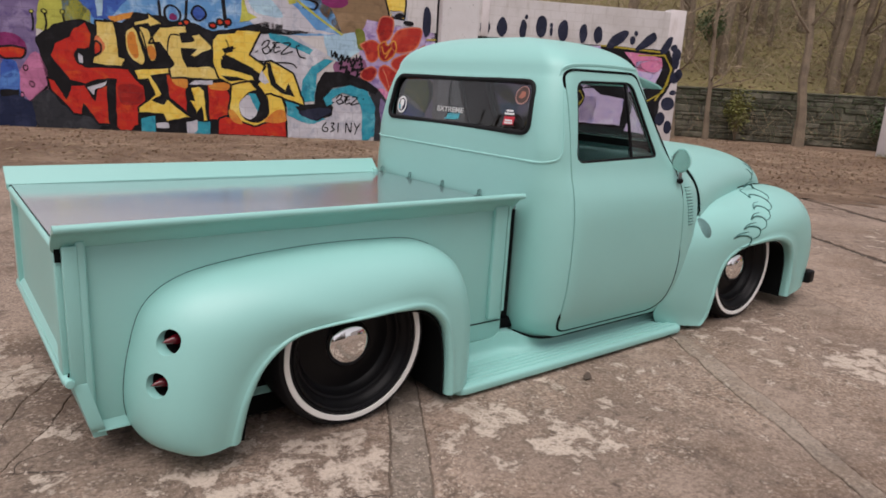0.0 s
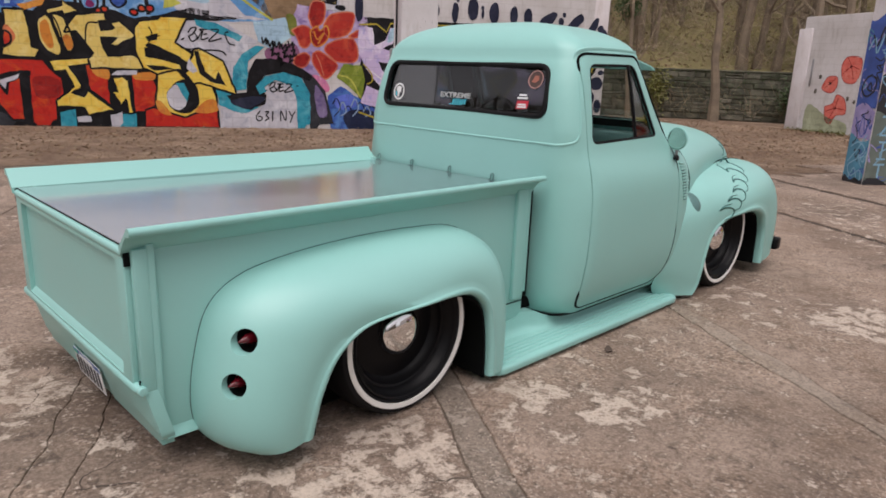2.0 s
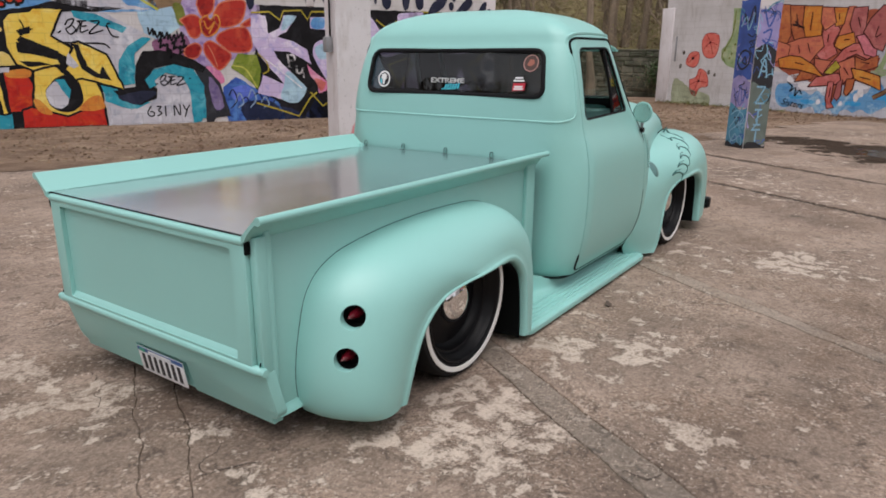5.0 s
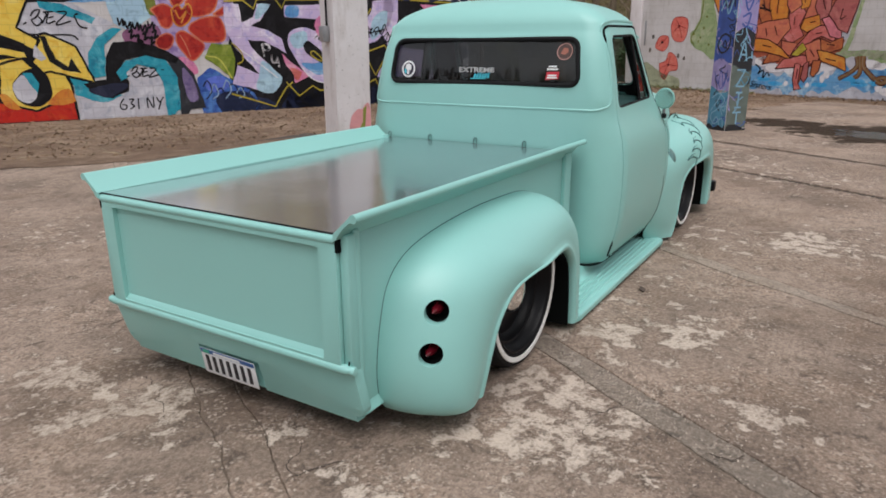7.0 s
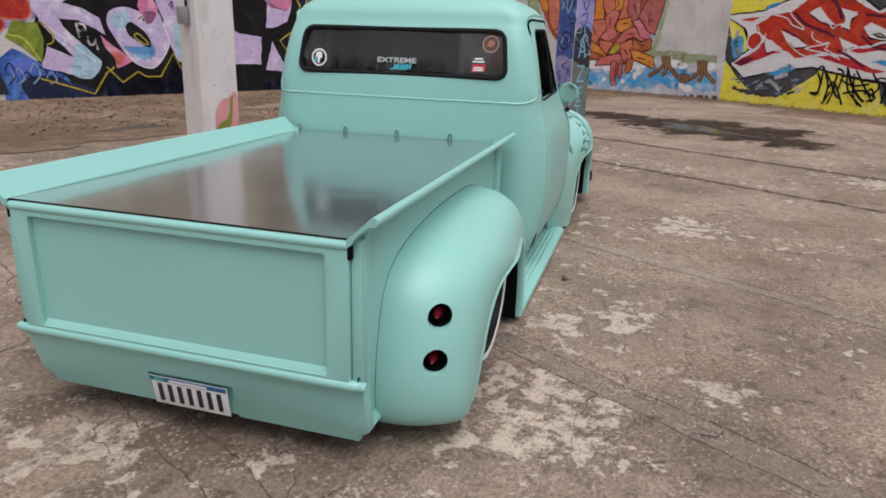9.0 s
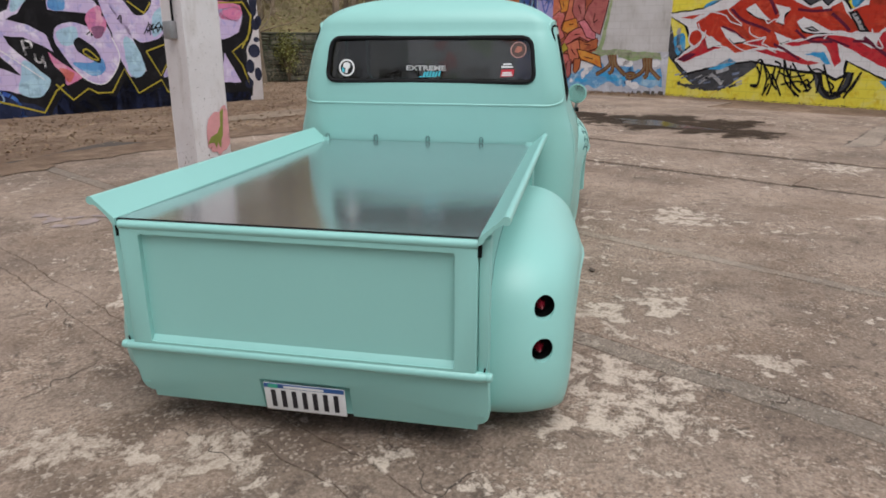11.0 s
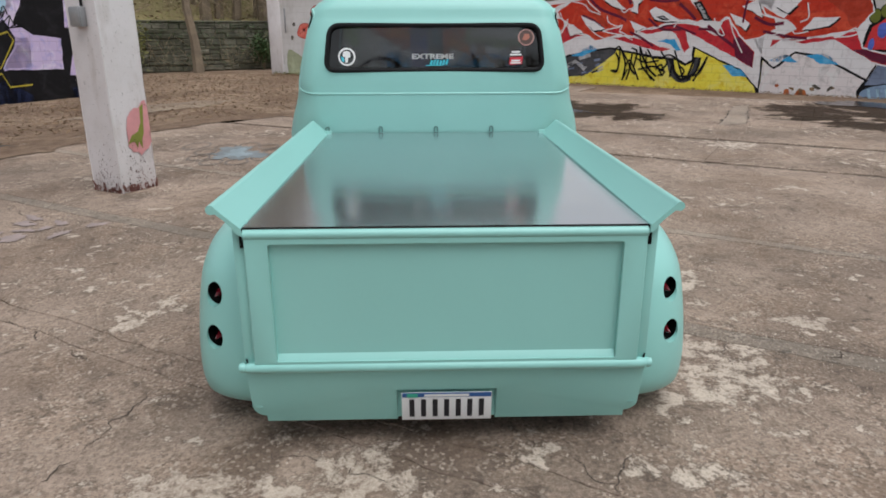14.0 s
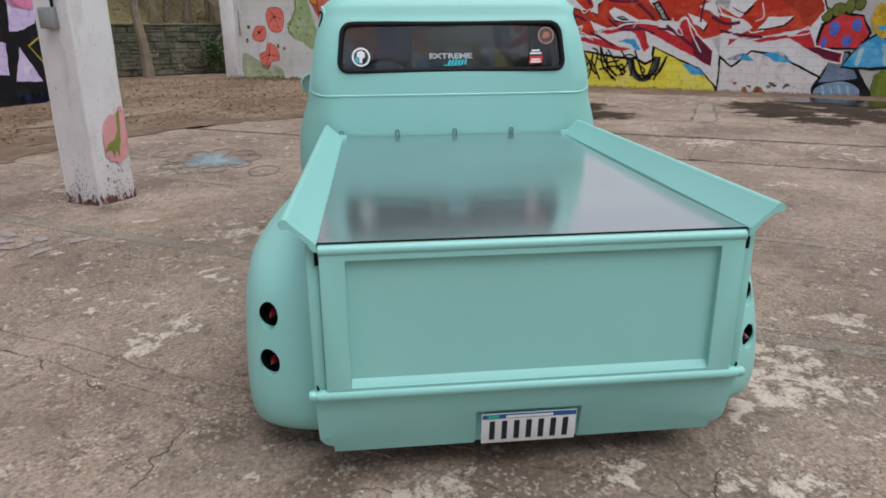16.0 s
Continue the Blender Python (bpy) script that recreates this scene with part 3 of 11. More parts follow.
# repaired strip in the yard, cut out and filled
REPAIR = [(7.40, -4.48), (10.2, -5.95), (10.45, -6.38), (7.55, -4.99)]
fill_bm = bmesh.new()
fill_bm.faces.new([fill_bm.verts.new((x, y, 0.0040)) for x, y in REPAIR])
part("repair_fill", fill_bm, FILLER_PALE, yard, smooth=False)
for k in range(4):
    crack([REPAIR[k], REPAIR[(k + 1) % 4]], 0.05)

# paint sprayed on the ground: a blue flower in rings
PAINT_BLUE = mat("faded blue paint", (0.185, 0.205, 0.215), 0.8, vary=0.3, grain=30)
PAINT_CYAN = mat("faded pale blue paint", (0.235, 0.285, 0.31), 0.8, vary=0.25, grain=30)
PAINT_DARK = mat("faded dark paint", (0.17, 0.142, 0.122), 0.8, vary=0.4, grain=30)
PAINT_VIOLET = mat("faded violet paint", (0.30, 0.238, 0.226), 0.85, vary=0.3, grain=25)
for k in range(9):
    a = 2 * math.pi * k / 9
    cx, cy = 5.15 + 0.62 * math.cos(a), 2.3 + 0.42 * math.sin(a)
    ringp = [(cx + 0.2 * math.cos(2 * math.pi * j / 24), cy + 0.13 * math.sin(2 * math.pi * j / 24), 0.006) for j in range(24)]
    rows = [[p, (cx + (p[0] - cx) * 0.82, cy + (p[1] - cy) * 0.82, 0.006)] for p in ringp + ringp[:1]]
    part("painted_petal", grid_mesh(rows), PAINT_DARK, yard, smooth=False)
patch("painted_flower", "faded blue flower sprayed on the concrete", PAINT_BLUE, 5.13, 2.3, 0.42, 0.30, 0, 0.0065, 31, rough=0.4)
patch("painted_flower_middle", "faded pale blue paint spot on concrete", PAINT_CYAN, 5.15, 2.3, 0.24, 0.15, 0, 0.008, 32, rough=0.5)
for x, y, r in ((5.7, 2.95, 0.3), (4.42, 1.62, 0.3)):
    rows = [[(x + r * math.cos(6.2832 * j / 30), y + 0.55 * r * math.sin(6.2832 * j / 30), 0.006), (x + 0.86 * r * math.cos(6.2832 * j / 30), y + 0.47 * r * math.sin(6.2832 * j / 30), 0.006)] for j in range(31)]
    part("painted_ring", grid_mesh(rows), PAINT_DARK, yard, smooth=False)
for k in range(16):
    patch("violet_overspray", "faint violet overspray on concrete", PAINT_VIOLET, 1.8 + slab_rng.gauss(0, 0.25), 3.1 + slab_rng.gauss(0, 0.35), slab_rng.uniform(0.03, 0.1), slab_rng.uniform(0.03, 0.07), slab_rng.uniform(0, 180), 0.0042 + 0.0001 * k, 40 + k, rough=0.4)


class Wall:
    """An upright wall from a to b in plan; u runs along it, and its face looks to the yard."""

    def __init__(self, a, b, height, thick, name, label, material):
        self.length = math.hypot(b[0] - a[0], b[1] - a[1])
        self.turn = math.degrees(math.atan2(b[1] - a[1], b[0] - a[0]))
        self.ob = tagged(part(name, box_bm((0, 0, -0.2), (self.length, thick, height), 0.008, 1), material, smooth=False), label, kind="structure")
        self.ob.matrix_world = pose(a[0], a[1], 0, 0, 0, self.turn)


wall_a = Wall((-8.0, 18.17), (14.0, 7.39), 3.4, 0.3, "wall_north", "white block wall covered in bright graffiti letters", WHITE_WALL)
wall_b = Wall((21.6, 5.2), (17.62, -3.17), 3.4, 0.3, "wall_east", "white block wall painted with poppies and red graffiti", WHITE_WALL)
wall_c = Wall((17.6, -3.2), (6.0, -16.45), 3.4, 0.3, "wall_south", "block wall with red graffiti letters on yellow", WHITE_WALL)
wall_d = Wall((18.0, 16.4), (29.0, 1.1), 1.72, 0.45, "wall_stone", "low mossy stone retaining wall below the wooded bank", MORTAR)

# dressed stones of the retaining wall, those in sight as single pieces
stone_rng = random.Random(5)
z = 0.0
for h in (0.21, 0.15, 0.24, 0.17, 0.13, 0.26, 0.18, 0.16, 0.21):
    u = 2.0 + stone_rng.uniform(0, 0.3)
    while u < 16.5:
        w = stone_rng.uniform(0.20, 0.85)
        d = stone_rng.uniform(0.01, 0.08)
        split = h > 0.2 and stone_rng.random() < 0.3
        cut = h * stone_rng.uniform(0.4, 0.6)
        for z0, z1 in ((z, z + cut), (z + cut, z + h)) if split else ((z, z + h),):
            bm = box_bm((u, -d, z0 + 0.006), (u + w - 0.022, 0.03, z1 - 0.012), 0.024, 1)
            for v in bm.verts:
                v.co += Vector((stone_rng.uniform(-0.025, 0.025), stone_rng.uniform(-0.014, 0.014), stone_rng.uniform(-0.016, 0.016)))
            part("stone", bm, STONE if stone_rng.random() < 0.6 else STONE_PALE, wall_d.ob, smooth=False)
        u += w
    z += h
for k in range(16):
    u = 1.0 + k * 1.05
    bm = box_bm((u, -0.07, 1.725), (u + 1.03, 0.5, 1.80), 0.02, 1)
    part("coping_stone", bm, STONE, wall_d.ob, smooth=False)

# jamb at the free end of the poppy wall, with an old hinge strap
part("wall_jamb", box_bm((-0.16, -0.05, -0.1), (0.34, 0.34, 3.05), 0.02, 2), WHITE_PIER, wall_b.ob, "flaking white concrete jamb")
part("hinge_strap", box_bm((0.50, -0.03, 1.35), (0.56, -0.004, 2.15), 0.008), METAL_GREY, wall_b.ob, "rusty hinge strap")
part("wall_end_post", box_bm((wall_a.length - 0.42, -0.0025, -0.1), (wall_a.length + 0.02, 0.32, 3.46), 0.02, 2), WHITE_PIER, wall_a.ob, "flaking white end post")
part("wall_pilaster", box_bm((19.32, -0.02, 2.52), (19.50, 0.1, 3.4), 0.01), WHITE_PIER, wall_a.ob, "whitewashed pilaster")

# ---- pillars ----
PILLAR_RUST = mat("crumbling brick-red base", (0.20, 0.09, 0.075), 0.9, vary=0.5, grain=25)
PINK_PAINT = mat("pink paint", (0.66, 0.30, 0.31), 0.8, vary=0.2, grain=25)
DINO_GREEN = mat("olive paint", (0.22, 0.24, 0.04), 0.8, vary=0.2, grain=25)


def pillar(name, at, turn, s, height, material, label, taper=0.0):
    e = base_empty(name, (*at, 0), label, "pillar", turn=turn)
    h = s / 2
    rng = random.Random(int(at[0] * 10))
    rows = []
    for k in range(15):
        z = height * k / 14
        g = h * (1 + taper * k / 14)
        row = []
        for cx, cy in ((-1, -1), (1, -1), (1, 1), (-1, 1)):
            for bx, by in ((0.97, 1), (1, 0.97)) if cx * cy > 0 else ((1, 0.97), (0.97, 1)):
                row.append((cx * g * bx + rng.uniform(-0.003, 0.003), cy * g * by + rng.uniform(-0.003, 0.003), z))
        rows.append(row)
    part("shaft", grid_mesh(rows, True, True, True), material, e, smooth=False)
    return e, h


white_pillar, wh = pillar("white_pillar", (3.30, 2.85), -29, 0.385, 4.6, WHITE_PIER, "white-painted concrete pillar with flaking base")
blue_pillar, bh = pillar("painted_pillar", (9.80, 0.0), -38, 0.42, 4.6, WHITE_PIER, "concrete pillar sprayed with blue and violet graffiti")
# chipped red foot of the white pillar
foot_rng = random.Random(3)


def chips(count, material, place, name):
    """Small ragged flakes on the two faces towards the yard."""
    bm = bmesh.new()
    for k in range(count):
        u, z, ru, rz = place()
        if abs(u) > wh - 0.004 or z < 0.0:
            continue
        f = k % 2
        ring = []
        n = foot_rng.randint(5, 8)
        for j in range(n):
            a = 2 * math.pi * j / n
            r = foot_rng.uniform(0.5, 1.2)
            uu, zz = max(-wh, min(wh, u + ru * r * math.cos(a))), max(0.0, z + rz * r * math.sin(a))
            ring.append((uu, -wh - 0.0062, zz) if f else (-wh - 0.0062, uu, zz))
        bm.faces.new([bm.verts.new(q) for q in ring])
    tagged(part(name, bm, material, white_pillar, smooth=False), kind="stuff")


chips(90, PILLAR_RUST, lambda: (foot_rng.uniform(-wh, wh), abs(foot_rng.gauss(0, 0.035)), foot_rng.uniform(0.006, 0.022), foot_rng.uniform(0.01, 0.035)), "bare_red_foot")
chips(120, PILLAR_RUST, lambda: (foot_rng.gauss(0.02, 0.10), abs(foot_rng.gauss(0.10, 0.12)), foot_rng.uniform(0.002, 0.006), foot_rng.uniform(0.003, 0.016)), "chipped_paint")
chips(150, CRACK, lambda: (foot_rng.gauss(-0.02, 0.09), abs(foot_rng.gauss(0.16, 0.14)), foot_rng.uniform(0.0015, 0.006), foot_rng.uniform(0.003, 0.012)), "dark_chips")
chips(50, CRACK, lambda: (foot_rng.uniform(-wh, wh), foot_rng.uniform(0.4, 2.6), foot_rng.uniform(0.001, 0.0035), foot_rng.uniform(0.002, 0.02)), "dark_chips")


def face_poly(parent, name, material, pts, face, h, lift, smooth=False):
    """A flat painted shape on a pillar's face: face 0 looks to local -x, face 1 to local -y."""
    if smooth:
        pts = [tuple(p) for p in catmull(pts, len(pts) * 4, True)]
    bm = bmesh.new()
    bm.faces.new([bm.verts.new((-h - lift, -u, z) if face == 0 else (u, -h - lift, z)) for u, z in pts])
    bmesh.ops.triangulate(bm, faces=bm.faces[:])
    return part(name, bm, material, parent, smooth=False)


# u runs to the right as seen from the yard
dino_face = 1
face_poly(white_pillar, "pink_patch", PINK_PAINT, [(-0.065, 0.40), (-0.055, 0.50), (-0.062, 0.57), (-0.04, 0.66), (-0.01, 0.70), (0.04, 0.74), (0.09, 0.735), (0.13, 0.79), (0.165, 0.80), (0.186, 0.74), (0.186, 0.42), (0.14, 0.36), (0.10, 0.345), (0.06, 0.31), (0.03, 0.345), (-0.02, 0.35), (-0.04, 0.385)], dino_face, wh, 0.003, False)
face_poly(white_pillar, "painted_shape", DINO_GREEN, [(-0.07, 0.42), (-0.02, 0.50), (0.05, 0.53), (0.09, 0.60), (0.10, 0.74), (0.14, 0.77), (0.12, 0.62), (0.11, 0.50), (0.09, 0.46), (0.08, 0.37), (0.05, 0.44), (0.03, 0.38), (0.01, 0.44), (-0.03, 0.44)], dino_face, wh, 0.0045, False)
# junction box and conduit on the white pillar
box = tagged(part("junction_box", box_bm((-0.07, -0.06, 0.0), (0.07, 0.0, 0.16), 0.008), METAL_GREY), "grey metal junction box fixed to the white pillar", "junction box")
box.matrix_world = white_pillar.matrix_world @ Matrix.Translation((-wh, 0.0, 1.43)) @ pose(0, 0, 0, 0, 0, -90)
part("conduit", tube([(0.05, -0.02, 0.16), (0.05, -0.02, 0.7), (0.04, -0.015, 1.6)], 0.012, 6), BLACK_STEEL, box, "dark conduit pipe")
part("lid", box_bm((-0.062, -0.068, 0.008), (0.062, -0.06, 0.152), 0.003), METAL_GREY, box)

# sprayed colours on the second pillar
P_BLUE = mat("deep blue spray", (0.05, 0.10, 0.36), 0.7, vary=0.35, grain=20, patch=5)
P_LILAC = mat("lilac spray", (0.33, 0.28, 0.52), 0.75, vary=0.25, grain=20, patch=5)
P_TEAL = mat("teal spray", (0.08, 0.26, 0.38), 0.7, vary=0.3, grain=20, patch=5)
P_CYAN = mat("pale cyan spray", (0.22, 0.42, 0.56), 0.7, vary=0.2, grain=20)
P_GREEN = mat("grey green spray", (0.13, 0.16, 0.14), 0.75, vary=0.3, grain=20, patch=5)
P_BLACK = mat("black spray", (0.02, 0.02, 0.024), 0.7, vary=0.3, grain=20)
pil = ((P_BLUE, 0, 1.05, 2.35), (P_LILAC, 0, 0.62, 1.1), (P_TEAL, 0, 0.0, 0.66), (P_LILAC, 1, 1.55, 2.2), (P_BLACK, 1, 0.95, 1.58), (P_GREEN, 1, 0.04, 1.0))
for k, (m_, f_, z0, z1) in enumerate(pil):
    wob = [(u, z0 + 0.04 * math.sin(9 * u + k)) for u in np.linspace(-bh * 0.98, bh * 0.98, 8)] + [(u, z1 + 0.06 * math.sin(11 * u + 2 * k)) for u in np.linspace(bh * 0.98, -bh * 0.98, 8)]
    face_poly(blue_pillar, "sprayed_field", m_, wob, f_, bh, 0.003 + 0.0012 * (k % 3))


def face_line(parent, name, material, pts, face, h, lift, width):
    c = [tuple(p) for p in catmull(pts, len(pts) * 5)]
    left, right = [], []
    for k, p in enumerate(c):
        a, b = c[max(0, k - 1)], c[min(len(c) - 1, k + 1)]
        ln = math.hypot(b[0] - a[0], b[1] - a[1]) or 1
        nu, nz = -(b[1] - a[1]) / ln * width / 2, (b[0] - a[0]) / ln * width / 2
        left.append((p[0] + nu, p[1] + nz))
        right.append((p[0] - nu, p[1] - nz))
    rows = []
    for l, r in zip(left, right):
        rows.append([(-h - lift, -u, z) if face == 0 else (u, -h - lift, z) for u, z in (l, r)])
    part(name, grid_mesh(rows), material, parent, smooth=False)


# a tangle of thin scribbles over both faces
scrib = random.Random(17)
for k in range(46):
    f_ = k % 2
    u, z = scrib.uniform(-0.15, 0.15), scrib.uniform(0.1, 2.2)
    pts = [(u, z)]
    for j in range(5):
        u = max(-bh * 0.94, min(bh * 0.94, u + scrib.uniform(-0.13, 0.13)))
        z += scrib.uniform(-0.12, 0.12)
        pts.append((u, max(0.03, z)))
    face_line(blue_pillar, "sprayed_line", scrib.choice((P_CYAN, P_BLUE, P_LILAC, P_TEAL, P_BLACK, P_BLUE)), pts, f_, bh, 0.0062 + 0.00001 * k, scrib.uniform(0.008, 0.02))
for k in range(2):
    face_poly(blue_pillar, "scuffed_foot", P_BLACK, [(u, 0.0) for u in np.linspace(-bh, bh, 3)] + [(u, scrib.uniform(0.02, 0.11)) for u in np.linspace(bh, -bh, 9)], k, bh, 0.0085)

# looping tags on one face, tall pale strokes on the other
loops = [([(0.0, 1.55), (0.12, 1.48), (0.1, 1.32), (-0.04, 1.25), (-0.14, 1.36), (-0.08, 1.5), (0.02, 1.55)], P_BLACK, 0.03),
         ([(0.02, 1.45), (-0.03, 1.36), (0.06, 1.33), (0.02, 1.45)], P_BLACK, 0.025),
         ([(-0.15, 0.52), (0.0, 0.6), (0.15, 0.5), (0.02, 0.36), (-0.14, 0.24), (-0.05, 0.1), (0.12, 0.2), (0.16, 0.05)], P_CYAN, 0.02),
         ([(0.14, 0.72), (0.0, 0.5), (-0.16, 0.3)], P_CYAN, 0.02), ([(-0.12, 0.02), (0.0, 0.22), (0.1, 0.02)], P_CYAN, 0.02),
         ([(-0.15, 1.9), (-0.05, 2.05), (0.02, 1.85), (0.12, 2.1)], P_CYAN, 0.025), ([(-0.1, 2.1), (0.0, 1.95), (0.1, 2.2), (0.15, 1.95)], P_BLACK, 0.03),
         ([(-0.15, 0.95), (-0.05, 0.75), (0.0, 1.0), (0.08, 0.72), (0.14, 0.98)], P_BLUE, 0.015), ([(-0.1, 0.9), (0.02, 0.68), (0.12, 0.85)], P_BLUE, 0.012)]
for pts, m_, w_ in loops:
    face_line(blue_pillar, "sprayed_line", m_, pts, 0, bh, 0.007, w_)
for pts in ([(-0.08, 1.12), (0.0, 1.4), (0.08, 1.12)], [(-0.05, 1.22), (0.05, 1.22)], [(-0.09, 0.98), (0.08, 0.98)], [(0.08, 0.98), (-0.08, 0.72)], [(-0.08, 0.72), (0.09, 0.72)],
            [(0.0, 0.62), (0.0, 0.38)], [(-0.07, 0.62), (0.07, 0.62)], [(-0.07, 0.38), (0.07, 0.38)], [(-0.08, 0.30), (0.08, 0.30)], [(0.0, 0.30), (0.0, 0.06)]):
    face_line(blue_pillar, "sprayed_line", P_CYAN, pts, 1, bh, 0.007, 0.028)
for pts in ([(-0.1, 2.1), (0.0, 1.9), (0.1, 2.1)], [(-0.1, 1.8), (0.05, 1.85), (0.0, 1.65), (-0.1, 1.7)], [(0.02, 1.65), (0.12, 1.6)]):
    face_line(blue_pillar, "sprayed_line", P_BLUE, pts, 1, bh, 0.007, 0.03)

# ---- murals: flat sprayed shapes on the walls, in metres along the wall and up ----
PAINTS = {
    "ink": (0.014, 0.013, 0.016), "indigo": (0.035, 0.04, 0.075), "navy": (0.025, 0.035, 0.085), "purple": (0.23, 0.18, 0.32), "lime": (0.50, 0.50, 0.12), "sky": (0.16, 0.36, 0.62),
    "skypale": (0.42, 0.58, 0.70), "skyblue": (0.20, 0.42, 0.66), "blue": (0.07, 0.15, 0.46), "pink": (0.50, 0.20, 0.34), "plum": (0.26, 0.04, 0.16), "red": (0.56, 0.045, 0.03),
    "darkred": (0.36, 0.03, 0.025), "orange": (0.66, 0.28, 0.06), "pale": (0.56, 0.55, 0.60), "paleg": (0.47, 0.47, 0.49), "tan": (0.30, 0.21, 0.13), "yellow": (0.80, 0.60, 0.13),
    "cream": (0.74, 0.58, 0.20), "blushred": (0.62, 0.22, 0.10), "smoke": (0.05, 0.052, 0.062), "smoke2": (0.10, 0.10, 0.11), "cyan": (0.045, 0.36, 0.46), "mauve": (0.30, 0.14, 0.24), "slate": (0.22, 0.26, 0.36),
    "steel": (0.30, 0.40, 0.55), "lavender": (0.46, 0.36, 0.56), "olive": (0.20, 0.22, 0.05), "poppy": (0.48, 0.055, 0.04), "poppypink": (0.72, 0.22, 0.18), "leaf": (0.24, 0.30, 0.05), "rose": (0.68, 0.26, 0.42),
    "lilac": (0.60, 0.50, 0.70), "gold": (0.46, 0.38, 0.06), "sage": (0.36, 0.44, 0.25), "rose2": (0.66, 0.24, 0.28), "stain": (0.16, 0.14, 0.12), "mossy": (0.40, 0.42, 0.30), "wildred": (0.44, 0.14, 0.08), "rust": (0.52, 0.18, 0.08),
    "wildpink": (0.62, 0.20, 0.18), "maroon": (0.11, 0.03, 0.025), "timber": (0.26, 0.14, 0.06), "white": (0.80, 0.78, 0.80), "yellow2": (0.88, 0.78, 0.12), "azure": (0.09, 0.42, 0.72),
    "scarlet": (0.58, 0.066, 0.034), "blushwhite": (0.80, 0.745, 0.75), "brick2": (0.45, 0.065, 0.032), "crimson": (0.60, 0.045, 0.065), "crimson2": (0.66, 0.07, 0.08), "wine": (0.17, 0.02, 0.06), "royal": (0.14, 0.20, 0.60), "mustard": (0.62, 0.42, 0.05), "salmon": (0.62, 0.22, 0.14), "brickpink": (0.48, 0.17, 0.16),
}


# colours that a sprayed field drifts to
DRIFT = {
    "lilac": ((0.80, 0.75, 0.84), (0.40, 0.38, 0.66)), "lavender": ((0.60, 0.52, 0.70), (0.22, 0.14, 0.36)), "red": ((0.62, 0.12, 0.03), (0.40, 0.02, 0.02)), "yellow": ((0.84, 0.70, 0.24), (0.74, 0.46, 0.07)),
    "cream": ((0.80, 0.68, 0.32), (0.62, 0.42, 0.10)), "cyan": ((0.20, 0.52, 0.60), (0.03, 0.20, 0.30)), "scarlet": ((0.72, 0.15, 0.08), (0.44, 0.04, 0.02)), "crimson": ((0.60, 0.10, 0.10), (0.26, 0.02, 0.04)),
    "wildred": ((0.62, 0.22, 0.16), (0.24, 0.06, 0.04)), "skyblue": ((0.50, 0.66, 0.76), (0.10, 0.30, 0.60)), "sky": ((0.46, 0.62, 0.78), (0.10, 0.24, 0.52)), "pale": ((0.70, 0.70, 0.74), (0.40, 0.42, 0.50)), "poppy": ((0.58, 0.11, 0.06), (0.30, 0.02, 0.025)),
    "darkred": ((0.50, 0.06, 0.04), (0.22, 0.015, 0.02)), "rose": ((0.76, 0.46, 0.56), (0.52, 0.20, 0.40)), "ink": ((0.034, 0.032, 0.038), (0.010, 0.010, 0.012)), "blue": ((0.14, 0.30, 0.62), (0.03, 0.06, 0.26)), "leaf": ((0.40, 0.44, 0.12), (0.12, 0.20, 0.03)),
    "poppypink": ((0.74, 0.30, 0.24), (0.58, 0.08, 0.06)), "yellow2": ((0.86, 0.78, 0.26), (0.76, 0.58, 0.05)), "white": ((0.84, 0.82, 0.84), (0.72, 0.68, 0.70)), "purple": ((0.36, 0.30, 0.46), (0.14, 0.10, 0.26)), "sage": ((0.50, 0.52, 0.36), (0.22, 0.32, 0.14)), "salmon": ((0.72, 0.30, 0.16), (0.48, 0.13, 0.12)), "orange": ((0.72, 0.40, 0.10), (0.58, 0.17, 0.06)), "wildpink": ((0.72, 0.30, 0.28), (0.46, 0.12, 0.10)), "rust": ((0.62, 0.26, 0.10), (0.34, 0.10, 0.06)), "brickpink": ((0.58, 0.24, 0.22), (0.34, 0.10, 0.11)), "azure": ((0.24, 0.55, 0.78), (0.06, 0.34, 0.66)),
}


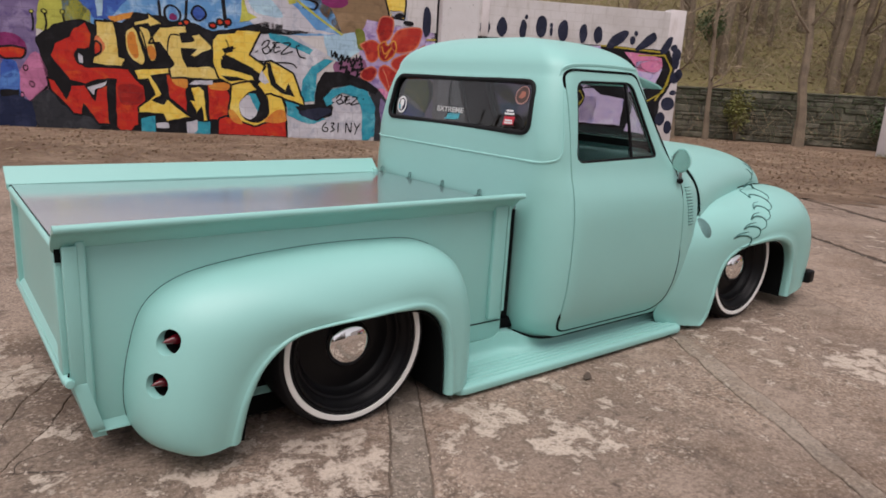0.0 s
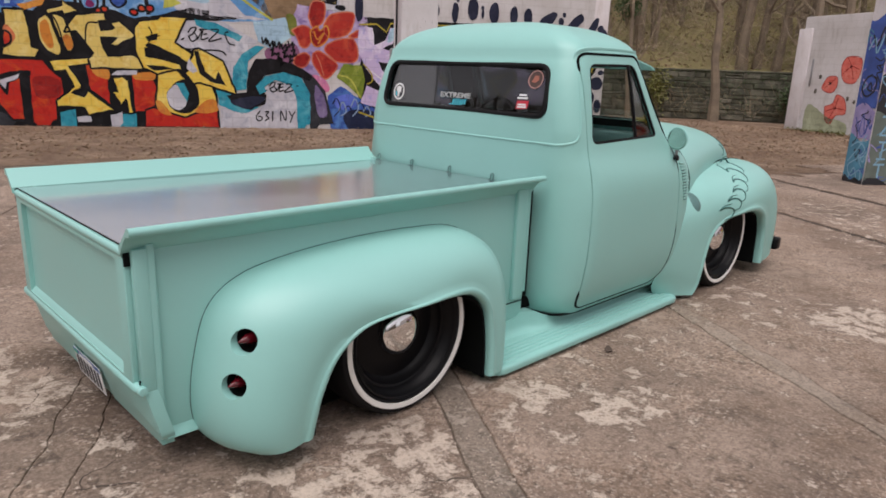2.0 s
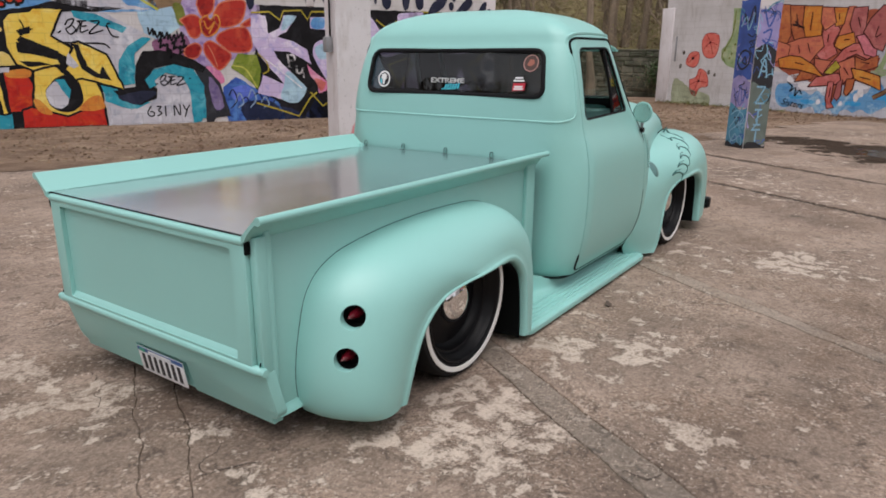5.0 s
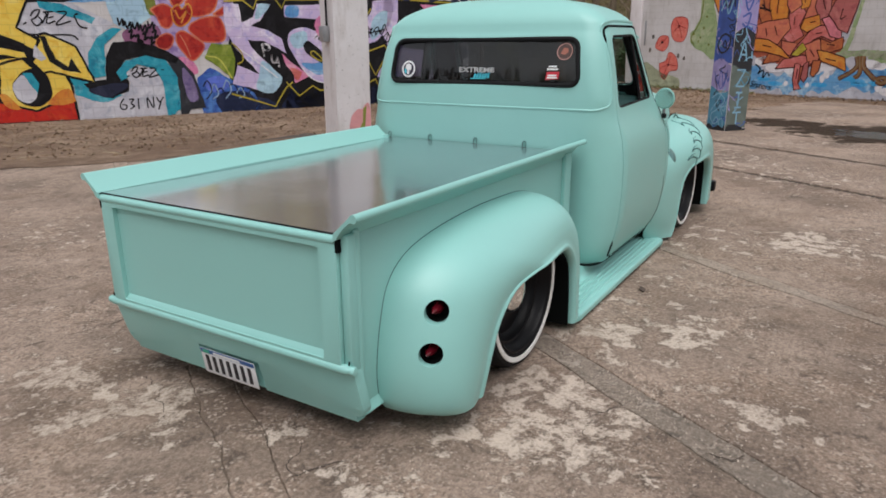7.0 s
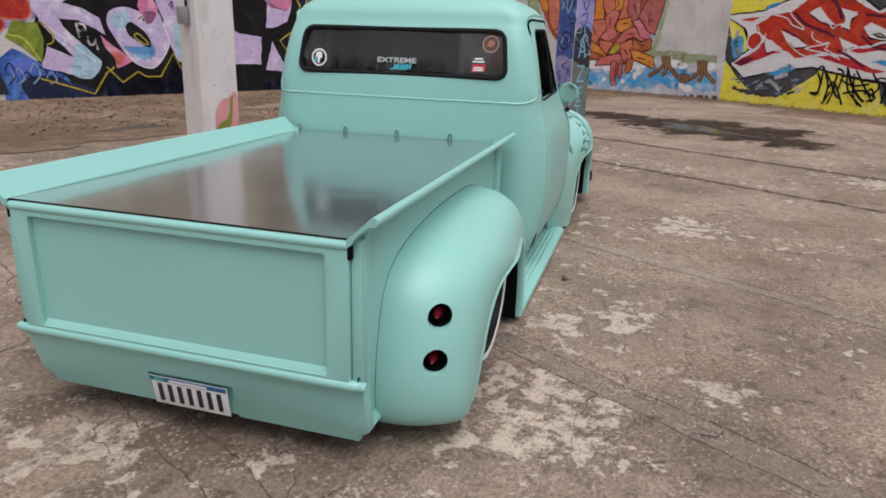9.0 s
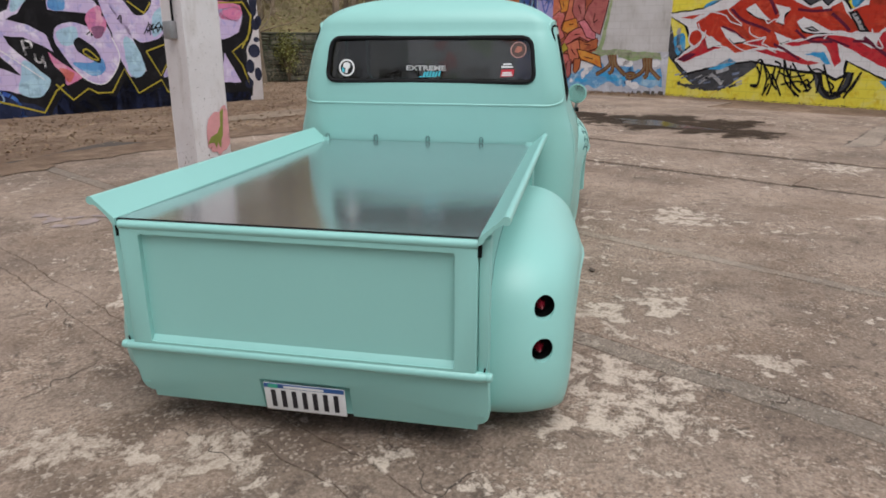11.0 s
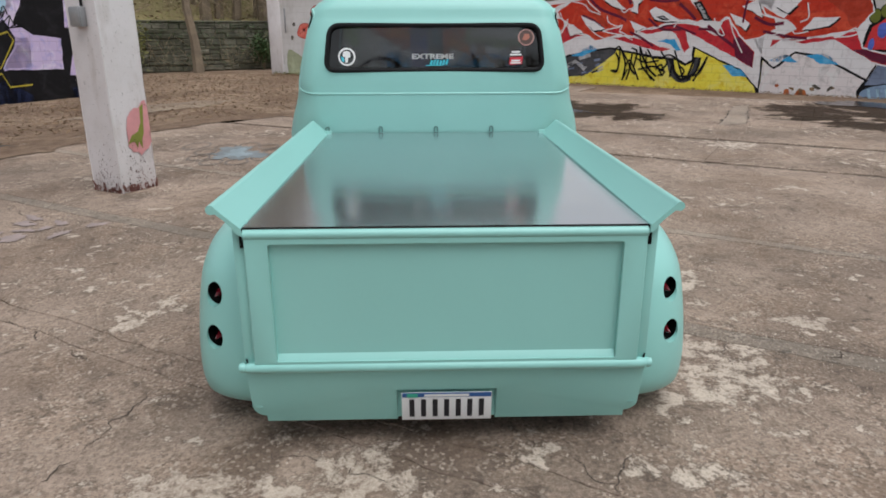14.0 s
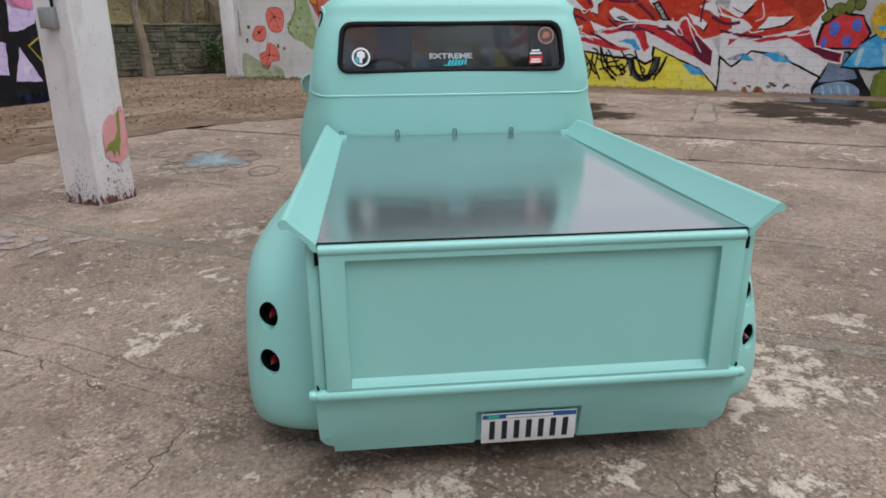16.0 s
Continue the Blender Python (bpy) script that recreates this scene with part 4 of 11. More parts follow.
def spray_mat(key, rgb):
    """Sprayed paint over blockwork: cloudy fades, runs and the courses show through."""
    m = bpy.data.materials.new("paint " + key)
    m.use_nodes = True
    nt = m.node_tree
    p = nt.nodes["Principled BSDF"]
    vec = coords(nt)
    light, deep = DRIFT.get(key, ([min(0.8, x * 1.22 + 0.02) for x in rgb], [x * 0.72 for x in rgb]))
    rgb, light, deep = ([c ** 1.20 for c in q] for q in (rgb, light, deep))
    cloud, cloud2, fine = noise_node(nt, vec, 2.1, 5, 0.6, 0.8), noise_node(nt, vec, 5.0, 6, 0.65, 0.5), noise_node(nt, vec, 34, 5, 0.7)
    c = mix_node(nt, span_node(nt, cloud, 0.50, 0.64, 0, 0.85), rgb, light)
    c = mix_node(nt, span_node(nt, cloud2, 0.48, 0.36, 0, 0.75), c, deep)
    runs = nt.nodes.new("ShaderNodeMapping")
    runs.inputs["Scale"].default_value = (1.0, 1.0, 0.16)
    nt.links.new(vec, runs.inputs[0])
    c = mix_node(nt, span_node(nt, noise_node(nt, runs.outputs[0], 16, 5, 0.65), 0.58, 0.72, 0, 0.35), c, deep)
    c = mix_node(nt, span_node(nt, fine, 0.62, 0.76, 0, 0.40), c, (0.24, 0.22, 0.21) if max(rgb) > 0.08 else [x * 2.5 for x in rgb])
    flat = nt.nodes.new("ShaderNodeMapping")
    flat.inputs["Rotation"].default_value = (radians(90), 0, 0)
    nt.links.new(vec, flat.inputs[0])
    b = nt.nodes.new("ShaderNodeTexBrick")
    nt.links.new(flat.outputs[0], b.inputs["Vector"])
    b.inputs["Scale"].default_value = 1.0
    b.inputs["Brick Width"].default_value, b.inputs["Row Height"].default_value, b.inputs["Mortar Size"].default_value = 0.40, 0.20, 0.008
    c = mix_node(nt, span_node(nt, b.outputs["Fac"], 0, 1, 0, 0.30), c, [x * 0.4 + (0.03 if max(rgb) > 0.08 else 0.004) for x in rgb])
    nt.links.new(c, p.inputs["Base Color"])
    p.inputs["Roughness"].default_value = 0.7
    p.inputs["Specular IOR Level"].default_value = 0.22
    nt.links.new(bump_node(nt, span_node(nt, b.outputs["Fac"], 0, 1, 1, 0), 0.4, 0.006), p.inputs["Normal"])
    return m


SPRAY = {k: spray_mat(k, v) for k, v in PAINTS.items()}


def wobble(pts):
    """The unsure edge of a shape sprayed by hand."""
    out = []
    for k, (u, z) in enumerate(pts):
        u2, z2 = pts[(k + 1) % len(pts)]
        steps = max(1, int(math.hypot(u2 - u, z2 - z) / 0.06))
        for j in range(steps):
            f = j / steps
            a, b = u + (u2 - u) * f, z + (z2 - z) * f
            q = Vector((a * 5.5, b * 5.5, 0))
            out.append((a + 0.022 * noise.noise(q) + 0.007 * noise.noise(q * 4), b + 0.022 * noise.noise(q + Vector((0, 0, 9))) + 0.007 * noise.noise(q * 4 + Vector((0, 0, 9)))))
    return out


def paint(wall, colour, layer, pts, smooth=False):
    if smooth:
        pts = [tuple(p) for p in catmull(pts, len(pts) * 4, True)]
    pts = [(u, -0.03 if z < 0.06 else min(3.38, z)) for u, z in wobble(pts)]
    if wall is wall_a and colour in ("yellow", "cream", "red"):
        stroke(wall, "ink", layer + 0.5, 0.042, pts + pts[:1], False)
    if wall is wall_c and colour in ("scarlet", "crimson"):
        stroke(wall, "white", layer + 0.5, 0.032, pts + pts[:1], False)
    y = -0.0035 - 0.0016 * layer
    bm = bmesh.new()
    flat, _, tris, *_ = delaunay_2d_cdt([Vector(p) for p in pts], [], [list(range(len(pts)))], 1, 1e-5)
    vs = [bm.verts.new((q.x, y, q.y)) for q in flat]
    for t in tris:
        bm.faces.new([vs[k] for k in t])
    bm.normal_update()
    for f in bm.faces:
        if f.normal.y > 0:
            f.normal_flip()
    part("painted_shape", bm, SPRAY[colour], wall.ob, smooth=False)


def dot(wall, colour, layer, u, z, ru, rz):
    paint(wall, colour, layer, [(u + ru * math.cos(2 * math.pi * k / 20), z + rz * math.sin(2 * math.pi * k / 20)) for k in range(20)])


def stroke(wall, colour, layer, width, pts, smooth=True):
    if smooth:
        pts = [tuple(p) for p in catmull(pts, len(pts) * 5)]
    y = -0.0035 - 0.0016 * layer
    rows = []
    for k, (u, z) in enumerate(pts):
        a, b = pts[max(0, k - 1)], pts[min(len(pts) - 1, k + 1)]
        ln = math.hypot(b[0] - a[0], b[1] - a[1]) or 1
        nu, nz = -(b[1] - a[1]) / ln * width / 2, (b[0] - a[0]) / ln * width / 2
        rows.append([(u + nu, y, z + nz), (u - nu, y, z - nz)])
    part("painted_line", grid_mesh(rows), SPRAY[colour], wall.ob, smooth=False)


def lettering(parent, text, size, material, m, name="lettering", shear=0.0, extrude=0.0004, bold=0.0):
    """Flat words in the built-in font, upright in the local xz plane after m."""
    cu = bpy.data.curves.new("text", "FONT")
    cu.body, cu.size, cu.align_x, cu.align_y, cu.shear, cu.extrude, cu.offset = text, size, "CENTER", "CENTER", shear, extrude, bold
    ob = new("tmp", cu)
    bpy.context.view_layer.update()
    me = bpy.data.meshes.new_from_object(ob.evaluated_get(bpy.context.evaluated_depsgraph_get()))
    bpy.data.objects.remove(ob)
    bpy.data.curves.remove(cu)
    me.materials.clear()
    me.transform(m @ pose(0, 0, 0, 90, 0, 0))
    return link_mesh(name, me, material, parent)


paint(wall_a, 'purple', 0, [(8.83, 2.92),(10.0, 3.01),(9.81, 1.89),(10.02, .99),(9.82, .06),(8.54, -.09)])
paint(wall_a, 'lime', 0, [(9.99, 2.91),(10.94, 2.98),(10.89, 2.2),(10.16, 1.9),(9.82, 2.01)])
paint(wall_a, 'sky', 0, [(10.3, 3.04),(15.54, 3.48),(16.18, 2.27),(13.85, 2.18),(10.87, 1.85),(10.43, 1.94)])
paint(wall_a, 'blue', 1, [(10.6, 2.73),(11.75, 2.83),(11.24, 2.29),(10.98, 2.29)])
paint(wall_a, 'skypale', 2, [(11.01, 2.71),(11.16, 2.72),(11.12, 2.35),(11.03, 2.34)])
paint(wall_a, 'pink', 1, [(9.78, 1.55),(10.0, 1.02),(9.89, .4),(9.57, .56),(9.39, .96)], True)
paint(wall_a, 'plum', 1, [(9.04, 1.84),(9.46, 1.85),(9.63, 1.6),(9.53, 1.42),(9.0, 1.39)], True)
paint(wall_a, 'red', 2, [(9.12, 1.6),(9.59, 1.59),(9.49, 1.4),(9.13, 1.4)], True)
paint(wall_a, 'blue', 2, [(9.12, 1.26),(9.29, 1.36),(9.43, 1.21),(9.44, .84),(9.37, .2),(8.99, .12)], True)
paint(wall_a, 'ink', 3, [(9.05, .73),(9.41, .75),(9.41, .47),(9.02, .4)])
paint(wall_a, 'orange', 2, [(11.23, 2.34),(11.73, 2.46),(11.67, 2.35),(11.33, 2.23)])
paint(wall_a, 'pale', 1, [(13.93, 3.12),(14.88, 3.19),(15.55, 2.54),(16.06, 2.31),(14.88, 2.27),(14.16, 2.41),(13.98, 2.66)])
paint(wall_a, 'skypale', 2, [(14.1, 2.96),(14.52, 2.99),(14.82, 2.6),(14.46, 2.6),(14.22, 2.68)], True)
paint(wall_a, 'sky', 2, [(14.82, 3.07),(15.12, 3.1),(16.13, 2.29),(15.56, 2.39)])
paint(wall_a, 'lime', 3, [(13.92, 2.42),(13.98, 3.06),(14.07, 2.64),(14.28, 2.56),(14.1, 2.45)])
paint(wall_a, 'lime', 3, [(14.88, 3.08),(15.06, 3.09),(15.11, 2.91),(14.96, 2.87)])
paint(wall_a, 'tan', 0, [(15.0, 3.44),(17.16, 3.62),(17.21, 2.29),(16.57, 2.12),(16.13, 2.26)])
paint(wall_a, 'yellow', 1, [(16.93, 3.6),(17.56, 3.65),(17.53, 2.73),(17.19, 2.78)])
paint(wall_a, 'pale', 1, [(17.18, 2.92),(17.6, 2.91),(17.59, 2.56),(17.17, 2.58)])
paint(wall_a, 'navy', 5, [(8.82, .56),(9.36, .63),(9.65, .51),(9.7, -.04),(8.76, -.1)])
paint(wall_a, 'ink', 1, [(9.8, 1.83),(10.18, 2.12),(10.67, 2.27),(10.99, 2.15),(11.17, 2.29),(11.5, 2.24),(11.73, 2.46),(12.35, 2.44),(12.98, 2.33),(13.32, 2.2),(13.86, 2.3),(14.46, 2.48),(14.82, 2.44),(14.82, 2.34),(15.56, 2.32),(14.09, 2.12),(14.04, 1.76),(14.51, 1.6),(15.19, 1.17),(15.32, .67),(14.88, .65),(14.92, .04),(11.21, .03),(9.64, .04),(9.56, .48),(9.97, .87)])
paint(wall_a, 'smoke', 2, [(9.65, .51),(10.0, .78),(10.22, .48),(10.66, .26),(11.1, .07),(9.75, .06)], True)
paint(wall_a, 'ink', 6, [(13.61, 1.9),(13.83, 1.87),(13.62, 1.75)])
paint(wall_a, 'cyan', 3, [(14.52, 2.24),(14.93, 2.2),(15.49, 1.94),(15.41, 1.84),(14.91, 2.0),(14.53, 2.11)])
paint(wall_a, 'skypale', 2, [(15.72, 2.25),(16.4, 2.39),(16.53, 1.97),(16.08, 1.69),(15.79, 1.86)])
paint(wall_a, 'pale', 2, [(14.19, 2.2),(15.06, 2.24),(15.81, 1.85),(15.59, 1.66),(15.38, 1.49),(15.24, 0.77),(14.88, 1.4),(14.45, 1.59),(14.11, 1.72)])
paint(wall_a, 'red', 3, [(10.78, 2.21),(10.9, 1.97),(10.85, 1.69),(10.74, 1.64),(10.61, 1.63),(10.55, 1.43),(10.72, 1.29),(11.08, 1.31),(11.59, 1.3),(11.72, 1.09),(11.89, 0.96),(11.92, 0.65),(11.76, 0.37),(11.74, 0.1),(11.53, 0.01),(11.28, 0.06),(11.3, 0.95),(11.22, 1.05),(10.98, 1.04),(10.72, 0.92),(10.41, 0.99),(10.21, 1.26),(10.05, 1.48),(10.16, 1.74),(10.45, 1.9),(10.53, 2.06)])
paint(wall_a, 'red', 4, [(9.97, 1.02),(10.12, 0.98),(10.32, 0.6),(10.42, 0.9),(10.69, 0.92),(10.88, 0.59),(10.94, 0.93),(11.15, 0.97),(11.15, 0.1),(10.93, 0.09),(10.65, 0.5),(10.61, 0.27),(10.45, 0.29),(10.23, 0.56),(10.04, 0.74)])
paint(wall_a, 'darkred', 5, [(11.39, 0.96),(11.83, 0.92),(11.86, 0.65),(11.69, 0.54),(11.4, 0.57)], True)
paint(wall_a, 'ink', 5, [(10.54, 1.58),(10.68, 1.64),(10.8, 1.55),(10.81, 1.37),(10.61, 1.33),(10.54, 1.44)], True)
paint(wall_a, 'pale', 6, [(10.62, 1.55),(10.7, 1.5),(10.68, 1.36),(10.6, 1.38)])
paint(wall_a, 'ink', 5, [(10.69, 0.89),(11.15, 1.08),(11.35, 1.07),(11.33, 0.98),(11.14, 0.92),(10.91, 0.81),(10.86, 0.64)])
paint(wall_a, 'pale', 6, [(10.73, 0.85),(11.13, 1.01),(11.1, 0.92),(10.89, 0.83),(10.86, 0.71)])
paint(wall_a, 'cream', 5, [(10.98, 2.25),(11.33, 2.25),(11.38, 2.1),(11.42, 1.55),(11.54, 1.51),(11.46, 1.33),(11.17, 1.33),(10.87, 1.37),(10.9, 1.51),(11.02, 1.58),(10.97, 1.86)])
paint(wall_a, 'blushred', 6, [(10.97, 1.93),(11.11, 1.85),(11.14, 1.67),(10.92, 1.54)], True)
paint(wall_a, 'red', 7, [(10.95, 1.82),(11.05, 1.78),(11.05, 1.64),(10.92, 1.56)], True)
paint(wall_a, 'cream', 5, [(11.56, 2.04),(11.66, 2.16),(11.77, 2.15),(11.89, 1.75),(11.94, 1.49),(11.87, 1.39),(11.69, 1.47),(11.55, 1.74)], True)
paint(wall_a, 'orange', 6, [(11.6, 1.98),(11.72, 2.06),(11.81, 1.67),(11.75, 1.52),(11.61, 1.7)], True)
paint(wall_a, 'cream', 5, [(11.83, 2.18),(12.02, 2.14),(12.15, 1.83),(12.18, 1.59),(12.06, 1.47),(11.97, 1.63),(11.87, 1.95)], True)
paint(wall_a, 'orange', 6, [(12.0, 1.77),(12.14, 1.78),(12.15, 1.57),(12.04, 1.52)], True)
paint(wall_a, 'cream', 5, [(11.72, 2.28),(12.03, 2.37),(12.03, 2.47),(12.32, 2.28),(12.06, 2.19),(12.02, 2.26),(11.77, 2.19)])
paint(wall_a, 'cream', 5, [(12.01, 1.86),(12.25, 2.21),(12.8, 2.27),(12.82, 2.13),(12.66, 2.1),(12.7, 1.91),(12.96, 1.98),(12.89, 2.06),(13.05, 2.12),(13.37, 1.84),(12.95, 1.62),(12.83, 1.66),(12.99, 1.79),(12.69, 1.79),(12.72, 1.58),(12.8, 1.42),(13.25, 1.47),(13.55, 1.3),(13.6, 1.18),(12.88, 1.16),(12.46, 1.16),(12.42, 1.35),(12.52, 1.47),(12.23, 1.88)])
paint(wall_a, 'yellow', 6, [(11.68, 1.3),(12.42, 1.37),(12.42, 1.25),(12.04, 1.18),(12.26, 0.82),(12.21, 0.74),(12.05, 0.66),(12.28, 0.58),(12.35, 0.7),(12.83, 0.33),(12.33, 0.21),(12.27, 0.37),(11.76, 0.37),(11.76, 0.5),(12.11, 0.78),(11.97, 1.11),(11.76, 1.07)])
paint(wall_a, 'red', 4, [(12.31, 1.34),(12.49, 1.4),(12.51, 1.14),(12.76, 1.08),(12.77, 0.42),(12.4, 0.71)])
paint(wall_a, 'orange', 5, [(12.48, 1.16),(12.76, 1.15),(12.76, 0.96),(12.53, 1.02)], True)
paint(wall_a, 'yellow', 6, [(12.83, 0.98),(13.02, 1.02),(13.14, 0.93),(13.19, 0.26),(13.1, 0.25),(13.06, 0.56),(12.96, 0.41),(12.82, 0.7),(12.92, 0.7)])
paint(wall_a, 'pale', 6, [(12.81, 1.04),(12.94, 1.13),(13.33, 1.16),(13.31, 1.06),(13.0, 1.05)])
paint(wall_a, 'red', 3, [(13.19, 1.06),(13.59, 1.08),(13.69, 0.84),(13.6, 0.29),(13.22, 0.27)])
paint(wall_a, 'orange', 4, [(13.26, 1.09),(13.64, 1.11),(13.64, 0.96),(13.28, 0.96)], True)
paint(wall_a, 'yellow', 6, [(13.43, 2.15),(13.79, 2.2),(13.85, 2.27),(14.36, 2.27),(14.11, 1.74),(14.45, 1.52),(14.35, 1.34),(14.2, 1.41),(13.51, 1.61),(13.51, 1.46),(14.18, 1.31),(14.2, 1.21),(13.72, 1.09),(13.45, 1.19),(13.32, 1.55),(13.33, 2.02)])
paint(wall_a, 'ink', 7, [(13.51, 1.68),(13.61, 1.73),(14.2, 1.46),(14.18, 1.38),(13.58, 1.56)])
paint(wall_a, 'ink', 7, [(13.54, 1.85),(13.78, 1.91),(13.75, 1.79),(13.58, 1.77)])
paint(wall_a, 'ink', 7, [(13.5, 1.27),(13.84, 1.26),(14.06, 1.2),(13.64, 1.16)])
paint(wall_a, 'yellow', 6, [(14.45, 1.64),(14.57, 1.65),(15.06, 1.41),(15.32, 0.7),(14.88, 0.83),(14.57, 0.94),(14.42, 0.9),(14.27, 1.14),(14.35, 1.25)])
paint(wall_a, 'ink', 7, [(14.45, 1.62),(14.56, 1.6),(14.68, 1.17),(14.88, 1.03),(14.94, 1.18),(15.09, 0.89),(14.77, 0.96),(14.56, 1.13)])
paint(wall_a, 'pale', 7, [(14.3, 1.24),(14.37, 1.44),(14.52, 1.18),(14.42, 1.13)])
paint(wall_a, 'yellow', 4, [(13.72, 1.11),(14.08, 1.21),(14.35, 0.94),(14.57, 1.01),(14.82, 0.87),(14.89, 0.53),(14.92, 0.02),(13.58, 0.06),(13.64, 0.47),(13.69, 0.84)])
paint(wall_a, 'red', 5, [(13.58, 0.4),(13.83, 0.32),(14.19, 0.19),(14.44, 0.28),(14.88, 0.46),(14.92, 0.02),(13.39, 0.03),(13.44, 0.33)])
paint(wall_a, 'orange', 6, [(14.42, 0.3),(14.69, 0.58),(14.88, 0.53),(14.88, 0.32)], True)
paint(wall_a, 'orange', 6, [(13.63, 0.51),(13.76, 0.52),(13.95, 0.25),(13.73, 0.27)], True)
paint(wall_a, 'ink', 7, [(13.89, 0.73),(14.08, 0.93),(14.32, 1.0),(14.49, 0.82),(14.52, 0.51),(14.34, 0.3),(14.07, 0.29),(13.9, 0.48)], True)
paint(wall_a, 'pale', 8, [(13.88, 0.68),(14.05, 0.88),(14.22, 0.74),(14.27, 0.5),(14.1, 0.34),(13.93, 0.45)], True)
paint(wall_a, 'cyan', 9, [(14.08, 0.91),(14.22, 0.92),(14.33, 0.72),(14.28, 0.52),(14.15, 0.74)])
paint(wall_a, 'cyan', 4, [(15.75, 1.76),(15.94, 1.74),(15.59, 1.44),(15.52, 0.81),(15.32, 0.78),(15.22, 0.95),(15.27, 1.3),(15.46, 1.58)])
paint(wall_a, 'cyan', 4, [(14.88, 0.8),(15.17, 0.72),(15.39, 0.49),(15.81, 0.42),(15.39, 0.27),(14.94, 0.48)])
paint(wall_a, 'pale', 4, [(15.89, 0.86),(16.15, 1.02),(16.44, 0.96),(16.61, 0.67),(16.63, 0.01),(14.92, -0.01),(14.97, 0.47),(15.39, 0.29),(15.81, 0.42),(15.98, 0.68)])
paint(wall_a, 'ink', 5, [(15.57, 1.19),(15.75, 1.48),(16.07, 1.52),(16.59, 1.4),(17.01, 1.17),(16.91, 1.04),(16.73, 1.1),(16.33, 1.21),(15.95, 1.14),(15.75, 0.92),(15.96, 0.71),(15.91, 0.5),(15.6, 0.38),(15.27, 0.47),(15.09, 0.69),(15.38, 0.74),(15.52, 0.75)])
paint(wall_a, 'indigo', 6, [(15.19, 0.58),(15.77, 0.68),(15.92, 0.61),(15.58, 0.41),(15.32, 0.45)], True)
paint(wall_a, 'cyan', 6, [(15.72, 0.9),(15.95, 1.12),(16.33, 1.21),(16.73, 1.1),(16.92, 0.75),(16.92, 0.08),(16.63, 0.04),(16.61, 0.67),(16.47, 0.96),(16.14, 1.05),(15.92, 0.89),(15.94, 0.78),(15.8, 0.72)])
paint(wall_a, 'smoke', 5, [(16.75, 1.1),(17.01, 1.14),(17.26, 0.84),(17.45, 0.1),(16.92, 0.06),(16.92, 0.69)])
paint(wall_a, 'purple', 6, [(17.02, 0.94),(17.21, 0.77),(17.31, 0.32),(17.1, 0.27)], True)
paint(wall_a, 'cyan', 3, [(11.8, 0.25),(12.09, 0.33),(12.09, 0.05),(11.79, 0.06)])
paint(wall_a, 'cyan', 3, [(12.92, 0.24),(13.24, 0.25),(13.24, 0.02),(12.85, 0.05)])
paint(wall_a, 'pale', 4, [(12.1, 0.17),(12.36, 0.21),(12.38, 0.08),(12.12, 0.07)])
paint(wall_a, 'pale', 4, [(12.74, 0.22),(12.98, 0.28),(12.97, 0.06),(12.75, 0.05)])
stroke(wall_a, 'ink', 7, 0.030, [(11.61, 2.11),(11.77, 2.19),(11.9, 2.04),(11.99, 1.58),(11.94, 1.39)])
stroke(wall_a, 'ink', 7, 0.030, [(12.65, 2.07),(12.45, 2.03),(12.38, 1.61)])
stroke(wall_a, 'ink', 7, 0.025, [(13.61, 2.04),(13.66, 1.88),(13.56, 1.68)])
paint(wall_a, 'mauve', 2, [(15.99, 1.71),(16.64, 1.81),(16.64, 1.26),(16.26, 1.32),(15.98, 1.48)], True)
paint(wall_a, 'lavender', 1, [(16.48, 2.09),(16.67, 2.68),(18.22, 2.5),(18.34, 1.7),(18.04, 1.49),(17.44, 1.27),(17.01, 1.13),(16.6, 1.33)])
paint(wall_a, 'rose', 2, [(16.96, 1.18),(17.24, 1.11),(17.38, .86),(17.15, .81),(17.03, 1.01)], True)
paint(wall_a, 'olive', 2, [(16.42, 2.43),(16.61, 2.42),(16.65, 2.07),(16.5, 2.04)], True)
paint(wall_a, 'leaf', 4, [(17.52, 1.16),(17.7, 1.46),(18.12, 1.42),(18.19, 1.07),(18.11, .66),(17.82, .95)])
paint(wall_a, 'blue', 2, [(17.33, .74),(17.62, .95),(18.2, .59),(18.56, .36),(18.7, .03),(17.39, .02),(17.29, .41)])
paint(wall_a, 'royal', 3, [(17.48, .67),(17.87, .76),(18.0, .53),(17.61, .42)], True)
paint(wall_a, 'navy', 3, [(17.74, .36),(18.27, .43),(18.59, .2),(18.54, .04),(17.8, .04)], True)
paint(wall_a, 'ink', 1, [(18.17, 2.5),(23.3, 2.5),(23.25, .13),(22.23, .05),(20.5, .1),(19.14, .01),(18.16, .21),(18.02, .81)])
paint(wall_a, 'ink', 1, [(20.85, 2.5),(24.2, 2.5),(24.39, 2.04),(24.19, 1.46),(23.78, 1.15),(24.22, .37),(24.16, .08),(20.46, .05)])
paint(wall_a, 'navy', 2, [(17.99, .42),(18.87, .22),(19.18, .03),(19.52, .52),(19.7, .18),(20.07, .37),(20.55, .27),(20.89, .74),(21.14, .26),(21.72, .45),(22.26, .11),(22.25, .01),(19.48, -.04),(17.92, -.0)])
paint(wall_a, 'navy', 2, [(23.21, .21),(24.07, .2),(24.12, .03),(23.22, -.0)])
paint(wall_a, 'lilac', 5, [(21.95, 2.46),(22.35, 2.49),(22.33, 1.97),(22.09, 1.57),(22.49, 1.34),(23.12, 1.26),(23.07, .61),(21.71, .65),(21.98, .99),(22.09, 1.28),(21.93, 1.57),(21.86, 1.73)])
